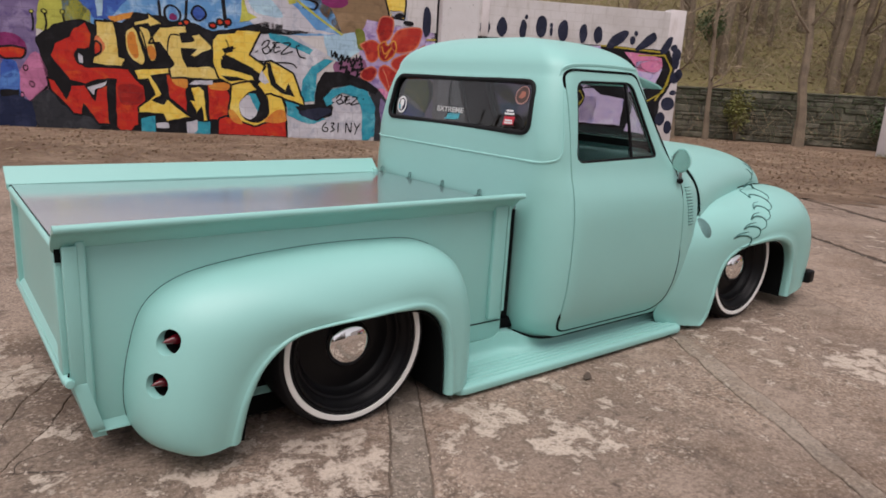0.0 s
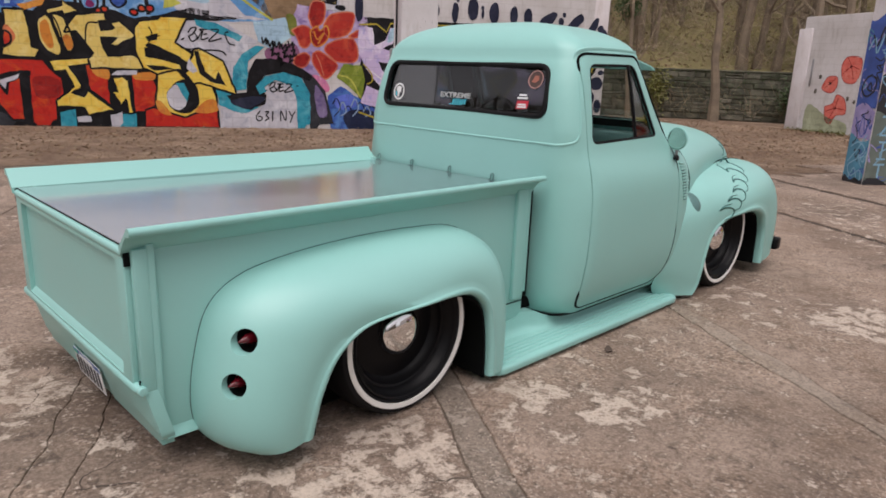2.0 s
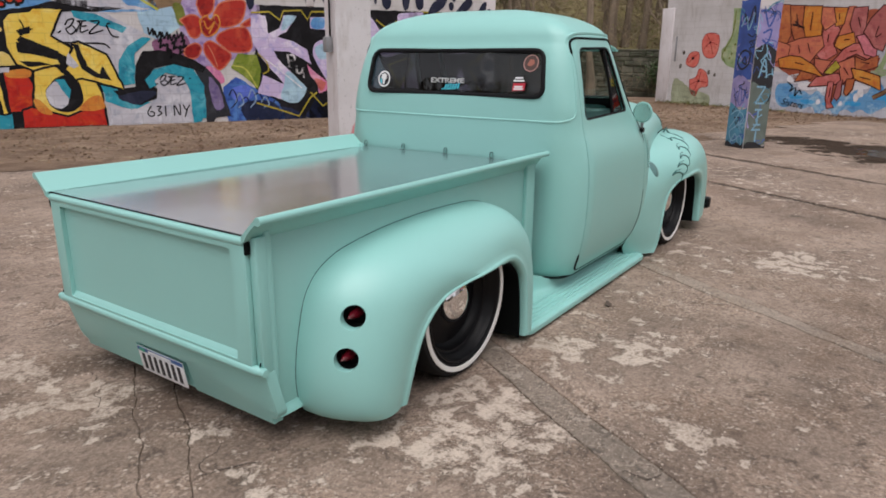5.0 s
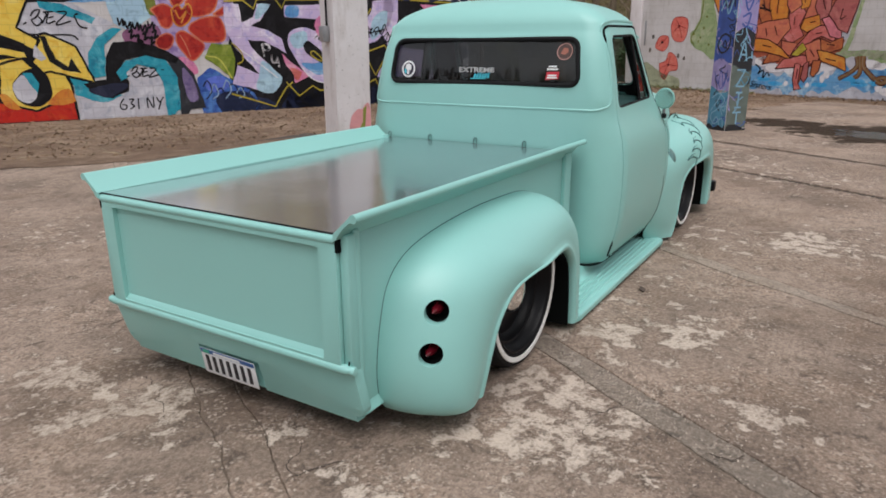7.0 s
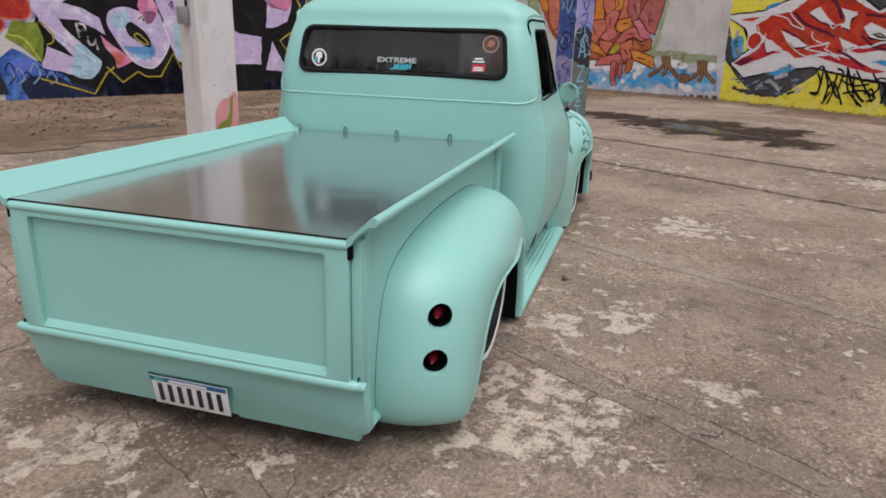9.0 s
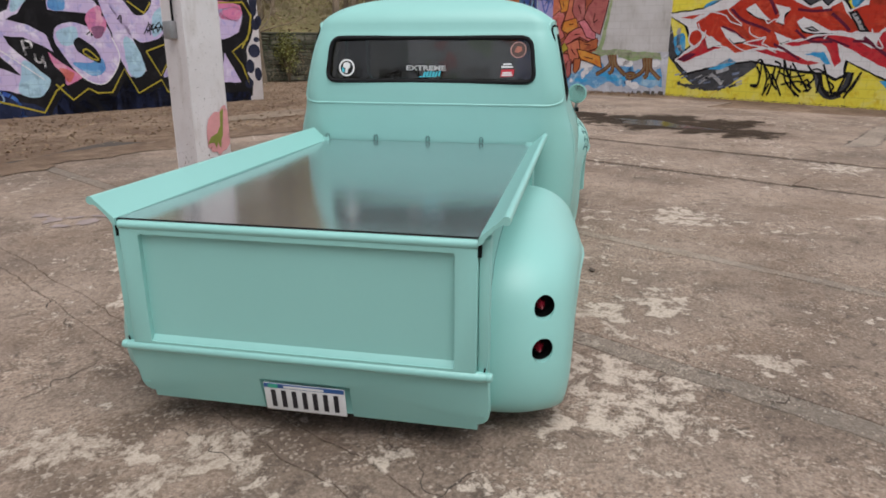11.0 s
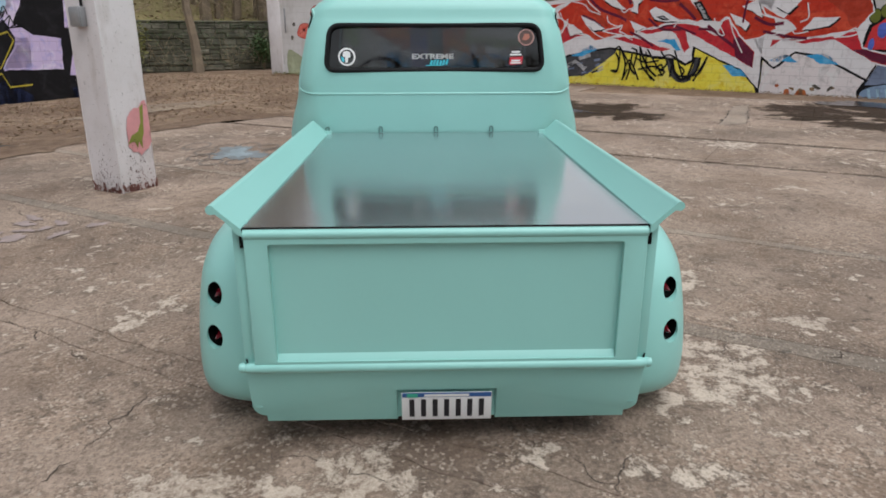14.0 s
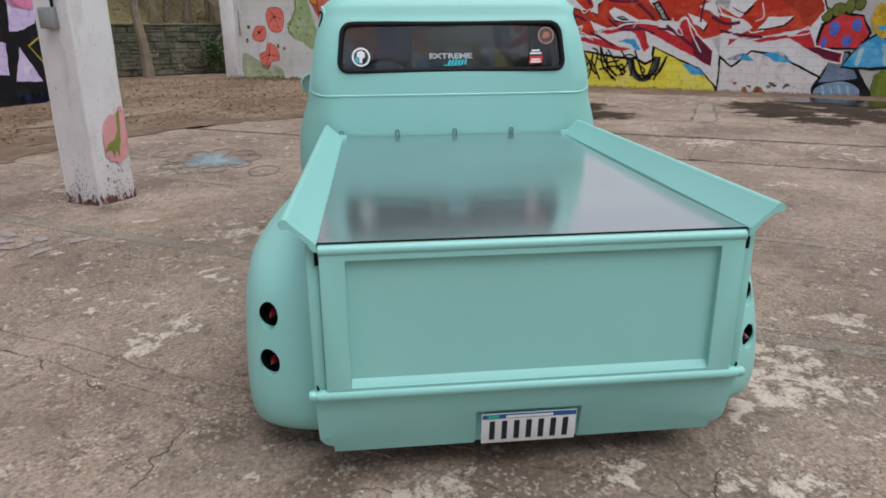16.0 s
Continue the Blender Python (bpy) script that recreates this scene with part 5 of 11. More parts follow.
paint(wall_a, 'lilac', 3, [(23.34, 2.17),(23.9, 2.29),(24.04, 2.03),(23.89, 1.65),(23.45, 1.49),(23.26, 1.49)])
paint(wall_a, 'rose', 4, [(23.46, 2.14),(23.86, 2.24),(23.98, 2.03),(23.7, 1.94)], True)
paint(wall_a, 'lilac', 3, [(23.42, 1.17),(23.85, .44),(23.21, .47)])
paint(wall_a, 'ink', 2, [(19.12, 2.49),(19.6, 2.5),(20.85, 2.5),(22.3, 2.5),(23.19, 2.5),(24.09, 2.46),(24.36, 2.1),(24.33, 1.68),(24.07, 1.22),(24.07, -.47),(19.34, -.62)])
paint(wall_a, 'rose', 3, [(22.99, 2.39),(23.67, 2.37),(23.99, 2.29),(24.05, 2.11),(23.86, 1.9),(23.42, 1.96)])
paint(wall_a, 'indigo', 4, [(22.48, 2.49),(22.71, 2.8),(22.97, 2.89),(23.04, 2.79),(22.78, 2.51)], True)
paint(wall_a, 'indigo', 4, [(23.26, 2.49),(23.58, 2.83),(23.75, 2.87),(23.77, 2.71),(23.47, 2.48)], True)
paint(wall_a, 'indigo', 4, [(23.93, 2.48),(24.1, 2.79),(24.22, 2.79),(24.19, 2.58),(24.06, 2.41)], True)
paint(wall_b, 'poppypink', 1, [(1.57, 2.01),(1.73, 2.21),(2.17, 2.16),(2.22, 1.76),(2.08, 1.48),(1.77, 1.49),(1.61, 1.7)], True)
paint(wall_b, 'poppypink', 1, [(1.0, 1.38),(1.16, 1.63),(1.48, 1.63),(1.51, 1.35),(1.35, 1.17),(1.06, 1.24)], True)
paint(wall_b, 'poppypink', 1, [(1.21, .77),(1.47, .88),(1.58, 1.13),(1.87, .99),(1.96, .61),(1.65, .53),(1.5, .27),(1.29, .41)], True)
paint(wall_b, 'mossy', 1, [(.58, -.14),(.58, .8),(1.33, .48),(2.04, .32),(1.98, -.0),(1.14, .03)], True)
paint(wall_b, 'pale', 0, [(4.2, 1.1), (6.9, 1.0), (9.3, 1.16), (9.33, 0), (4.2, 0)])
paint(wall_b, 'skyblue', 1, [(4.38, 0.68), (4.64, 0.78), (4.86, 0.75), (5.02, 0.6), (5.25, 0.58), (5.47, 0.49), (5.65, 0.62), (5.84, 0.47), (6.03, 0.48), (6.21, 0.57), (6.41, 0.49), (6.58, 0.62), (6.75, 0.68), (6.92, 0.57), (7.04, 0.74), (7.17, 1), (7.32, 0.81), (7.46, 0.67), (7.75, 0.76), (8, 0.74), (8.25, 0.83), (8.35, 0.26), (8.04, 0.27), (7.85, 0.17), (7.58, 0.28), (7.35, 0.21), (7.15, 0.08), (6.86, 0.18), (6.69, 0.08), (6.46, 0.16), (6.23, 0.03), (5.97, 0.14), (5.74, 0.03), (5.51, 0.18), (5.25, 0.07), (5.02, 0.25), (4.77, 0.11), (4.44, 0.23)], True)
paint(wall_b, 'skyblue', 1, [(7.88, 0.74), (8.08, 0.62), (8.19, 0.74), (8.32, 0.62), (8.47, 0.68), (8.63, 0.56), (8.88, 0.62), (9.04, 0.7), (9.12, 0.67), (9.17, 0.21), (9.01, 0.24), (8.87, 0.15), (8.6, 0.21), (8.42, 0.27), (8.31, 0.12), (8.17, 0.26), (8, 0.17)], True)
dot(wall_b, 'white', 2, 5.33, 0.73, 0.3, 0.12)
dot(wall_b, 'white', 2, 4.96, 0.91, 0.28, 0.14)
dot(wall_b, 'white', 2, 5.77, 0.68, 0.16, 0.11)
dot(wall_b, 'white', 2, 6.45, 0.67, 0.2, 0.1)
dot(wall_b, 'white', 2, 6.76, 0.8, 0.3, 0.12)
dot(wall_b, 'white', 2, 6.71, 0.47, 0.07, 0.12)
dot(wall_b, 'white', 2, 6.8, 0.59, 0.09, 0.12)
dot(wall_b, 'white', 2, 7.87, 0.87, 0.3, 0.1)
dot(wall_b, 'white', 2, 8.17, 0.36, 0.08, 0.16)
dot(wall_b, 'white', 2, 5.7, 0.31, 0.06, 0.08)
dot(wall_b, 'white', 2, 6.32, 0.31, 0.05, 0.06)
dot(wall_b, 'white', 2, 8.35, 0.21, 0.16, 0.1)
dot(wall_b, 'white', 2, 8.91, 0.84, 0.16, 0.1)
dot(wall_b, 'white', 2, 8.11, 0.83, 0.16, 0.1)
dot(wall_b, 'azure', 2, 5.03, 0.41, 0.22, 0.06)
dot(wall_b, 'azure', 2, 5.39, 0.3, 0.22, 0.06)
dot(wall_b, 'azure', 2, 6.03, 0.26, 0.22, 0.06)
dot(wall_b, 'azure', 2, 6.66, 0.32, 0.22, 0.06)
dot(wall_b, 'azure', 2, 7.37, 0.5, 0.22, 0.06)
dot(wall_b, 'azure', 2, 7.68, 0.37, 0.22, 0.06)
dot(wall_b, 'azure', 2, 7.63, 0.44, 0.2, 0.06)
dot(wall_b, 'azure', 2, 8.1, 0.41, 0.2, 0.06)
dot(wall_b, 'azure', 2, 8.84, 0.44, 0.2, 0.06)
paint(wall_b, 'sage', 3, [(7.02, 0.89), (6.94, 1.03), (7.08, 1.2), (7.2, 1.37), (7.26, 1.69), (7.35, 2.17), (7.44, 2.62), (7.52, 2.61), (7.46, 2.19), (7.38, 1.69), (7.31, 1.34), (7.26, 1.2), (7.68, 1.22), (8.19, 1.21), (8.22, 0.99), (7.98, 1.01), (7.81, 1.07), (7.62, 1.05), (7.39, 1.06), (7.21, 0.98)])
paint(wall_b, 'sage', 3, [(7.78, 1.16), (8.18, 1.16), (8.62, 1.16), (9.05, 1.12), (9.1, 0.92), (8.96, 0.98), (8.82, 0.96), (8.58, 0.98), (8.38, 0.91), (8.14, 0.91), (7.92, 0.99), (7.8, 0.99)])
paint(wall_b, 'sage', 1, [(2.63, 2.92), (3.01, 2.9), (3.22, 2.18), (3.42, 1.52), (3.38, 0.96), (3.18, 0.92), (2.87, 1.15), (2.56, 1.26), (2.35, 1.46), (2.34, 1.7), (2.49, 1.87), (2.66, 2.16)])
stroke(wall_b, 'olive', 2, 0.035, [(2.72, 2.85), (2.67, 2.1), (2.39, 1.6), (2.51, 1.36)])
dot(wall_b, 'olive', 2, 2.47, 1.7, 0.035, 0.04)
dot(wall_b, 'olive', 2, 2.73, 1.59, 0.035, 0.04)
dot(wall_b, 'olive', 2, 2.82, 1.86, 0.035, 0.04)
dot(wall_b, 'olive', 2, 2.66, 1.46, 0.035, 0.04)
dot(wall_b, 'olive', 2, 2.9, 2.19, 0.035, 0.04)
dot(wall_b, 'olive', 2, 3.05, 1.36, 0.035, 0.04)
dot(wall_b, 'olive', 2, 2.72, 2.52, 0.035, 0.04)
dot(wall_b, 'mossy', 4, 7.04, 1.13, 0.06, 0.05)
dot(wall_b, 'mossy', 4, 7.12, 1.1, 0.06, 0.05)
dot(wall_b, 'mossy', 4, 7.19, 1.17, 0.06, 0.05)
dot(wall_b, 'mossy', 4, 7.28, 1.11, 0.06, 0.05)
dot(wall_b, 'mossy', 4, 7.35, 1.12, 0.06, 0.05)
dot(wall_b, 'mossy', 4, 7.42, 1.17, 0.06, 0.05)
dot(wall_b, 'mossy', 4, 7.51, 1.09, 0.06, 0.05)
dot(wall_b, 'mossy', 4, 7.57, 1.15, 0.06, 0.05)
dot(wall_b, 'mossy', 4, 7.65, 1.15, 0.06, 0.05)
dot(wall_b, 'mossy', 4, 7.73, 1.1, 0.06, 0.05)
dot(wall_b, 'mossy', 4, 7.79, 1.17, 0.06, 0.05)
dot(wall_b, 'mossy', 4, 7.87, 1.13, 0.06, 0.05)
dot(wall_b, 'mossy', 4, 7.95, 1.11, 0.06, 0.05)
dot(wall_b, 'mossy', 4, 8.01, 1.18, 0.06, 0.05)
dot(wall_b, 'mossy', 4, 8.09, 1.11, 0.06, 0.05)
dot(wall_b, 'mossy', 4, 8.16, 1.14, 0.06, 0.05)
dot(wall_b, 'mossy', 4, 7.85, 1.08, 0.06, 0.05)
dot(wall_b, 'mossy', 4, 7.95, 1.04, 0.06, 0.05)
dot(wall_b, 'mossy', 4, 8.03, 1.1, 0.06, 0.05)
dot(wall_b, 'mossy', 4, 8.12, 1.1, 0.06, 0.05)
dot(wall_b, 'mossy', 4, 8.22, 1.03, 0.06, 0.05)
dot(wall_b, 'mossy', 4, 8.31, 1.07, 0.06, 0.05)
dot(wall_b, 'mossy', 4, 8.39, 1.11, 0.06, 0.05)
dot(wall_b, 'mossy', 4, 8.49, 1.04, 0.06, 0.05)
dot(wall_b, 'mossy', 4, 8.58, 1.04, 0.06, 0.05)
dot(wall_b, 'mossy', 4, 8.66, 1.1, 0.06, 0.05)
dot(wall_b, 'mossy', 4, 8.75, 1.05, 0.06, 0.05)
dot(wall_b, 'mossy', 4, 8.84, 1.02, 0.06, 0.05)
dot(wall_b, 'mossy', 4, 8.92, 1.09, 0.06, 0.05)
dot(wall_b, 'mossy', 4, 9, 1.07, 0.06, 0.05)
stroke(wall_b, 'maroon', 4, 0.12, [(7.52, 1.06), (7.57, 0.84), (7.43, 0.67), (7.14, 0.49)])
stroke(wall_b, 'maroon', 4, 0.12, [(7.6, 1.07), (7.65, 0.81), (7.64, 0.62), (7.54, 0.53)])
stroke(wall_b, 'maroon', 4, 0.12, [(7.69, 1.07), (7.73, 0.82), (7.88, 0.65), (8.07, 0.49)])
stroke(wall_b, 'maroon', 4, 0.12, [(8.07, 0.49), (8.19, 0.55), (8.36, 0.53)])
stroke(wall_b, 'timber', 5, 0.085, [(7.52, 1.06), (7.57, 0.84), (7.43, 0.67), (7.14, 0.49)])
stroke(wall_b, 'timber', 5, 0.085, [(7.6, 1.07), (7.65, 0.81), (7.64, 0.62), (7.54, 0.53)])
stroke(wall_b, 'timber', 5, 0.085, [(7.69, 1.07), (7.73, 0.82), (7.88, 0.65), (8.07, 0.49)])
stroke(wall_b, 'timber', 5, 0.085, [(8.07, 0.49), (8.19, 0.55), (8.36, 0.53)])
stroke(wall_b, 'tan', 6, 0.03, [(7.51, 1.06), (7.56, 0.84), (7.42, 0.67), (7.13, 0.49)])
stroke(wall_b, 'tan', 6, 0.03, [(7.59, 1.07), (7.63, 0.81), (7.62, 0.62), (7.52, 0.53)])
stroke(wall_b, 'tan', 6, 0.03, [(7.67, 1.07), (7.71, 0.82), (7.87, 0.65), (8.06, 0.49)])
stroke(wall_b, 'tan', 6, 0.03, [(8.06, 0.49), (8.18, 0.55), (8.34, 0.53)])
stroke(wall_b, 'maroon', 4, 0.12, [(8.58, 0.99), (8.62, 0.73), (8.51, 0.56), (8.28, 0.43)])
stroke(wall_b, 'maroon', 4, 0.12, [(8.68, 0.99), (8.71, 0.7), (8.69, 0.5), (8.61, 0.44)])
stroke(wall_b, 'maroon', 4, 0.12, [(8.77, 0.99), (8.8, 0.7), (8.93, 0.56), (9.1, 0.41)])
stroke(wall_b, 'maroon', 4, 0.12, [(8.09, 0.47), (8.22, 0.41), (8.33, 0.5)])
stroke(wall_b, 'timber', 5, 0.085, [(8.58, 0.99), (8.62, 0.73), (8.51, 0.56), (8.28, 0.43)])
stroke(wall_b, 'timber', 5, 0.085, [(8.68, 0.99), (8.71, 0.7), (8.69, 0.5), (8.61, 0.44)])
stroke(wall_b, 'timber', 5, 0.085, [(8.77, 0.99), (8.8, 0.7), (8.93, 0.56), (9.1, 0.41)])
stroke(wall_b, 'timber', 5, 0.085, [(8.09, 0.47), (8.22, 0.41), (8.33, 0.5)])
stroke(wall_b, 'tan', 6, 0.03, [(8.57, 0.99), (8.61, 0.73), (8.49, 0.56), (8.27, 0.43)])
stroke(wall_b, 'tan', 6, 0.03, [(8.67, 0.99), (8.7, 0.7), (8.68, 0.5), (8.59, 0.44)])
stroke(wall_b, 'tan', 6, 0.03, [(8.76, 0.99), (8.79, 0.7), (8.92, 0.56), (9.09, 0.41)])
stroke(wall_b, 'tan', 6, 0.03, [(8.08, 0.47), (8.21, 0.41), (8.32, 0.5)])
paint(wall_b, 'wildred', 2, [(3.01, 2.9), (3.24, 2.34), (3.62, 1.68), (3.95, 1.32), (4.34, 1.22), (4.97, 0.85), (5.1, 1.12), (5.46, 0.74), (5.86, 0.75), (5.93, 0.29), (6.06, 0.27), (6.13, 0.48), (6.23, 0.45), (6.39, 0.64), (6.57, 0.88), (6.99, 0.86), (7.09, 1.17), (7.19, 1.62), (7.27, 2.14), (7.39, 2.62)])
paint(wall_b, 'orange', 3, [(2.95, 2.96), (3.38, 2.93), (3.56, 2.26), (3.27, 2.31)])
stroke(wall_b, 'maroon', 3.1, 0.032, [(2.95, 2.96), (3.38, 2.93), (3.56, 2.26), (3.27, 2.31), (2.95, 2.96)], False)
paint(wall_b, 'rust', 3.24, [(4.47, 2.89), (4.96, 2.86), (4.94, 2.42), (5.09, 1.98), (4.76, 1.91), (4.58, 2.29)])
stroke(wall_b, 'maroon', 3.34, 0.032, [(4.47, 2.89), (4.96, 2.86), (4.94, 2.42), (5.09, 1.98), (4.76, 1.91), (4.58, 2.29), (4.47, 2.89)], False)
paint(wall_b, 'wildpink', 3.48, [(5.54, 2.25), (5.85, 2.41), (6.02, 2.19), (5.88, 1.86), (6.04, 1.59), (5.67, 1.37), (5.4, 1.6), (5.56, 1.85)])
stroke(wall_b, 'maroon', 3.58, 0.032, [(5.54, 2.25), (5.85, 2.41), (6.02, 2.19), (5.88, 1.86), (6.04, 1.59), (5.67, 1.37), (5.4, 1.6), (5.56, 1.85), (5.54, 2.25)], False)
paint(wall_b, 'salmon', 3.72, [(5.97, 2.01), (6.07, 2.36), (6.15, 2.77), (6.34, 2.76), (6.3, 2.31), (6.37, 2.07)])
stroke(wall_b, 'maroon', 3.82, 0.032, [(5.97, 2.01), (6.07, 2.36), (6.15, 2.77), (6.34, 2.76), (6.3, 2.31), (6.37, 2.07), (5.97, 2.01)], False)
paint(wall_b, 'brickpink', 3.96, [(6.29, 2.73), (6.65, 2.74), (6.68, 2.09), (6.41, 1.98), (6.24, 2.32)])
stroke(wall_b, 'maroon', 4.06, 0.032, [(6.29, 2.73), (6.65, 2.74), (6.68, 2.09), (6.41, 1.98), (6.24, 2.32), (6.29, 2.73)], False)
paint(wall_b, 'wildpink', 4.2, [(5.33, 0.7), (5.54, 0.97), (6.1, 1.09), (6.5, 0.95), (6.33, 0.82), (5.86, 0.75)])
stroke(wall_b, 'maroon', 4.3, 0.032, [(5.33, 0.7), (5.54, 0.97), (6.1, 1.09), (6.5, 0.95), (6.33, 0.82), (5.86, 0.75), (5.33, 0.7)], False)
paint(wall_b, 'rust', 4.44, [(4.91, 0.82), (5.08, 1.13), (5.46, 1.08), (5.42, 0.91)])
stroke(wall_b, 'maroon', 4.54, 0.032, [(4.91, 0.82), (5.08, 1.13), (5.46, 1.08), (5.42, 0.91), (4.91, 0.82)], False)
paint(wall_b, 'salmon', 4.68, [(3.38, 2.99), (3.86, 2.96), (4.05, 2.11), (3.81, 1.63), (3.56, 1.93)])
stroke(wall_b, 'maroon', 4.78, 0.032, [(3.38, 2.99), (3.86, 2.96), (4.05, 2.11), (3.81, 1.63), (3.56, 1.93), (3.38, 2.99)], False)
paint(wall_b, 'orange', 4.92, [(4.91, 2.85), (5.44, 2.82), (5.51, 2.48), (5.51, 1.96), (5.07, 1.99), (4.93, 2.38)])
stroke(wall_b, 'maroon', 5.02, 0.032, [(4.91, 2.85), (5.44, 2.82), (5.51, 2.48), (5.51, 1.96), (5.07, 1.99), (4.93, 2.38), (4.91, 2.85)], False)
paint(wall_b, 'orange', 5.16, [(5.71, 2.77), (6.13, 2.74), (6.09, 2.33), (5.87, 2.27)])
stroke(wall_b, 'maroon', 5.26, 0.032, [(5.71, 2.77), (6.13, 2.74), (6.09, 2.33), (5.87, 2.27), (5.71, 2.77)], False)
paint(wall_b, 'wildpink', 5.4, [(5.61, 1.03), (6.03, 1.5), (6.27, 1.82), (6.56, 1.85), (6.97, 1.56), (6.84, 1.44), (6.53, 1.57), (6.32, 1.48), (6.09, 1.16), (5.85, 1.03)])
stroke(wall_b, 'maroon', 5.5, 0.032, [(5.61, 1.03), (6.03, 1.5), (6.27, 1.82), (6.56, 1.85), (6.97, 1.56), (6.84, 1.44), (6.53, 1.57), (6.32, 1.48), (6.09, 1.16), (5.85, 1.03), (5.61, 1.03)], False)
paint(wall_b, 'salmon', 5.64, [(6.09, 1.35), (6.48, 1.51), (6.63, 1.28), (6.52, 0.92), (6.26, 0.84)])
stroke(wall_b, 'maroon', 5.74, 0.032, [(6.09, 1.35), (6.48, 1.51), (6.63, 1.28), (6.52, 0.92), (6.26, 0.84), (6.09, 1.35)], False)
paint(wall_b, 'wildpink', 5.88, [(5.9, 0.85), (6.06, 0.85), (6.06, 0.33), (6.16, 0.19), (5.97, 0.14), (5.89, 0.42)])
stroke(wall_b, 'maroon', 5.98, 0.032, [(5.9, 0.85), (6.06, 0.85), (6.06, 0.33), (6.16, 0.19), (5.97, 0.14), (5.89, 0.42), (5.9, 0.85)], False)
paint(wall_b, 'gold', 6.12, [(5.73, 1.07), (6.03, 1.42), (6.18, 1.24), (5.95, 1.05)])
stroke(wall_b, 'maroon', 6.22, 0.032, [(5.73, 1.07), (6.03, 1.42), (6.18, 1.24), (5.95, 1.05), (5.73, 1.07)], False)
paint(wall_b, 'rust', 6.36, [(3.81, 2.96), (4.48, 2.91), (4.63, 2.09), (4.47, 1.71), (4.04, 1.91)])
stroke(wall_b, 'maroon', 6.46, 0.032, [(3.81, 2.96), (4.48, 2.91), (4.63, 2.09), (4.47, 1.71), (4.04, 1.91), (3.81, 2.96)], False)
paint(wall_b, 'salmon', 6.6, [(4.54, 1.88), (4.91, 2), (5.54, 2.06), (5.64, 1.78), (5.48, 1.6), (5.28, 1.31), (4.91, 1.44), (4.58, 1.48)])
stroke(wall_b, 'maroon', 6.7, 0.032, [(4.54, 1.88), (4.91, 2), (5.54, 2.06), (5.64, 1.78), (5.48, 1.6), (5.28, 1.31), (4.91, 1.44), (4.58, 1.48), (4.54, 1.88)], False)
paint(wall_b, 'salmon', 6.84, [(5.43, 2.79), (5.75, 2.77), (5.88, 2.38), (5.6, 2.18), (5.45, 2.4)])
stroke(wall_b, 'maroon', 6.94, 0.032, [(5.43, 2.79), (5.75, 2.77), (5.88, 2.38), (5.6, 2.18), (5.45, 2.4), (5.43, 2.79)], False)
paint(wall_b, 'rose2', 7.08, [(6.46, 2.02), (6.74, 2.08), (7.04, 1.76), (7.05, 1.49), (6.75, 1.56), (6.62, 1.79)])
stroke(wall_b, 'maroon', 7.18, 0.032, [(6.46, 2.02), (6.74, 2.08), (7.04, 1.76), (7.05, 1.49), (6.75, 1.56), (6.62, 1.79), (6.46, 2.02)], False)
paint(wall_b, 'rust', 7.32, [(6.51, 1.52), (6.78, 1.41), (7.11, 1.55), (7.13, 1.26), (6.82, 1.15), (6.58, 1.17)])
stroke(wall_b, 'maroon', 7.42, 0.032, [(6.51, 1.52), (6.78, 1.41), (7.11, 1.55), (7.13, 1.26), (6.82, 1.15), (6.58, 1.17), (6.51, 1.52)], False)
paint(wall_b, 'brickpink', 7.56, [(6.16, 0.85), (6.29, 0.93), (6.3, 0.51), (6.22, 0.36), (6.11, 0.47)])
stroke(wall_b, 'maroon', 7.66, 0.032, [(6.16, 0.85), (6.29, 0.93), (6.3, 0.51), (6.22, 0.36), (6.11, 0.47), (6.16, 0.85)], False)
paint(wall_b, 'salmon', 7.8, [(5.42, 1.47), (5.67, 1.43), (5.91, 1.39), (5.72, 1.06), (5.47, 1.17)])
stroke(wall_b, 'maroon', 7.9, 0.032, [(5.42, 1.47), (5.67, 1.43), (5.91, 1.39), (5.72, 1.06), (5.47, 1.17), (5.42, 1.47)], False)
paint(wall_b, 'salmon', 8.04, [(3.73, 1.68), (4.19, 1.96), (4.65, 1.82), (4.62, 1.44), (4.14, 1.33)])
stroke(wall_b, 'maroon', 8.14, 0.032, [(3.73, 1.68), (4.19, 1.96), (4.65, 1.82), (4.62, 1.44), (4.14, 1.33), (3.73, 1.68)], False)
paint(wall_b, 'orange', 8.28, [(4.33, 1.45), (4.69, 1.54), (5.02, 1.5), (5.42, 1.29), (5.75, 0.98), (5.46, 1.05), (4.96, 1.16), (4.41, 1.2)])
stroke(wall_b, 'maroon', 8.38, 0.032, [(4.33, 1.45), (4.69, 1.54), (5.02, 1.5), (5.42, 1.29), (5.75, 0.98), (5.46, 1.05), (4.96, 1.16), (4.41, 1.2), (4.33, 1.45)], False)
paint(wall_b, 'orange', 8.52, [(5.91, 1.78), (5.99, 2.03), (6.39, 2.12), (6.47, 1.86), (6.12, 1.67)])
stroke(wall_b, 'maroon', 8.62, 0.032, [(5.91, 1.78), (5.99, 2.03), (6.39, 2.12), (6.47, 1.86), (6.12, 1.67), (5.91, 1.78)], False)
paint(wall_b, 'brickpink', 8.76, [(6.63, 2.11), (6.76, 2.44), (7.02, 2.75), (7.43, 2.72), (7.32, 2.17), (7.19, 1.63), (6.94, 1.74), (6.81, 1.92)])
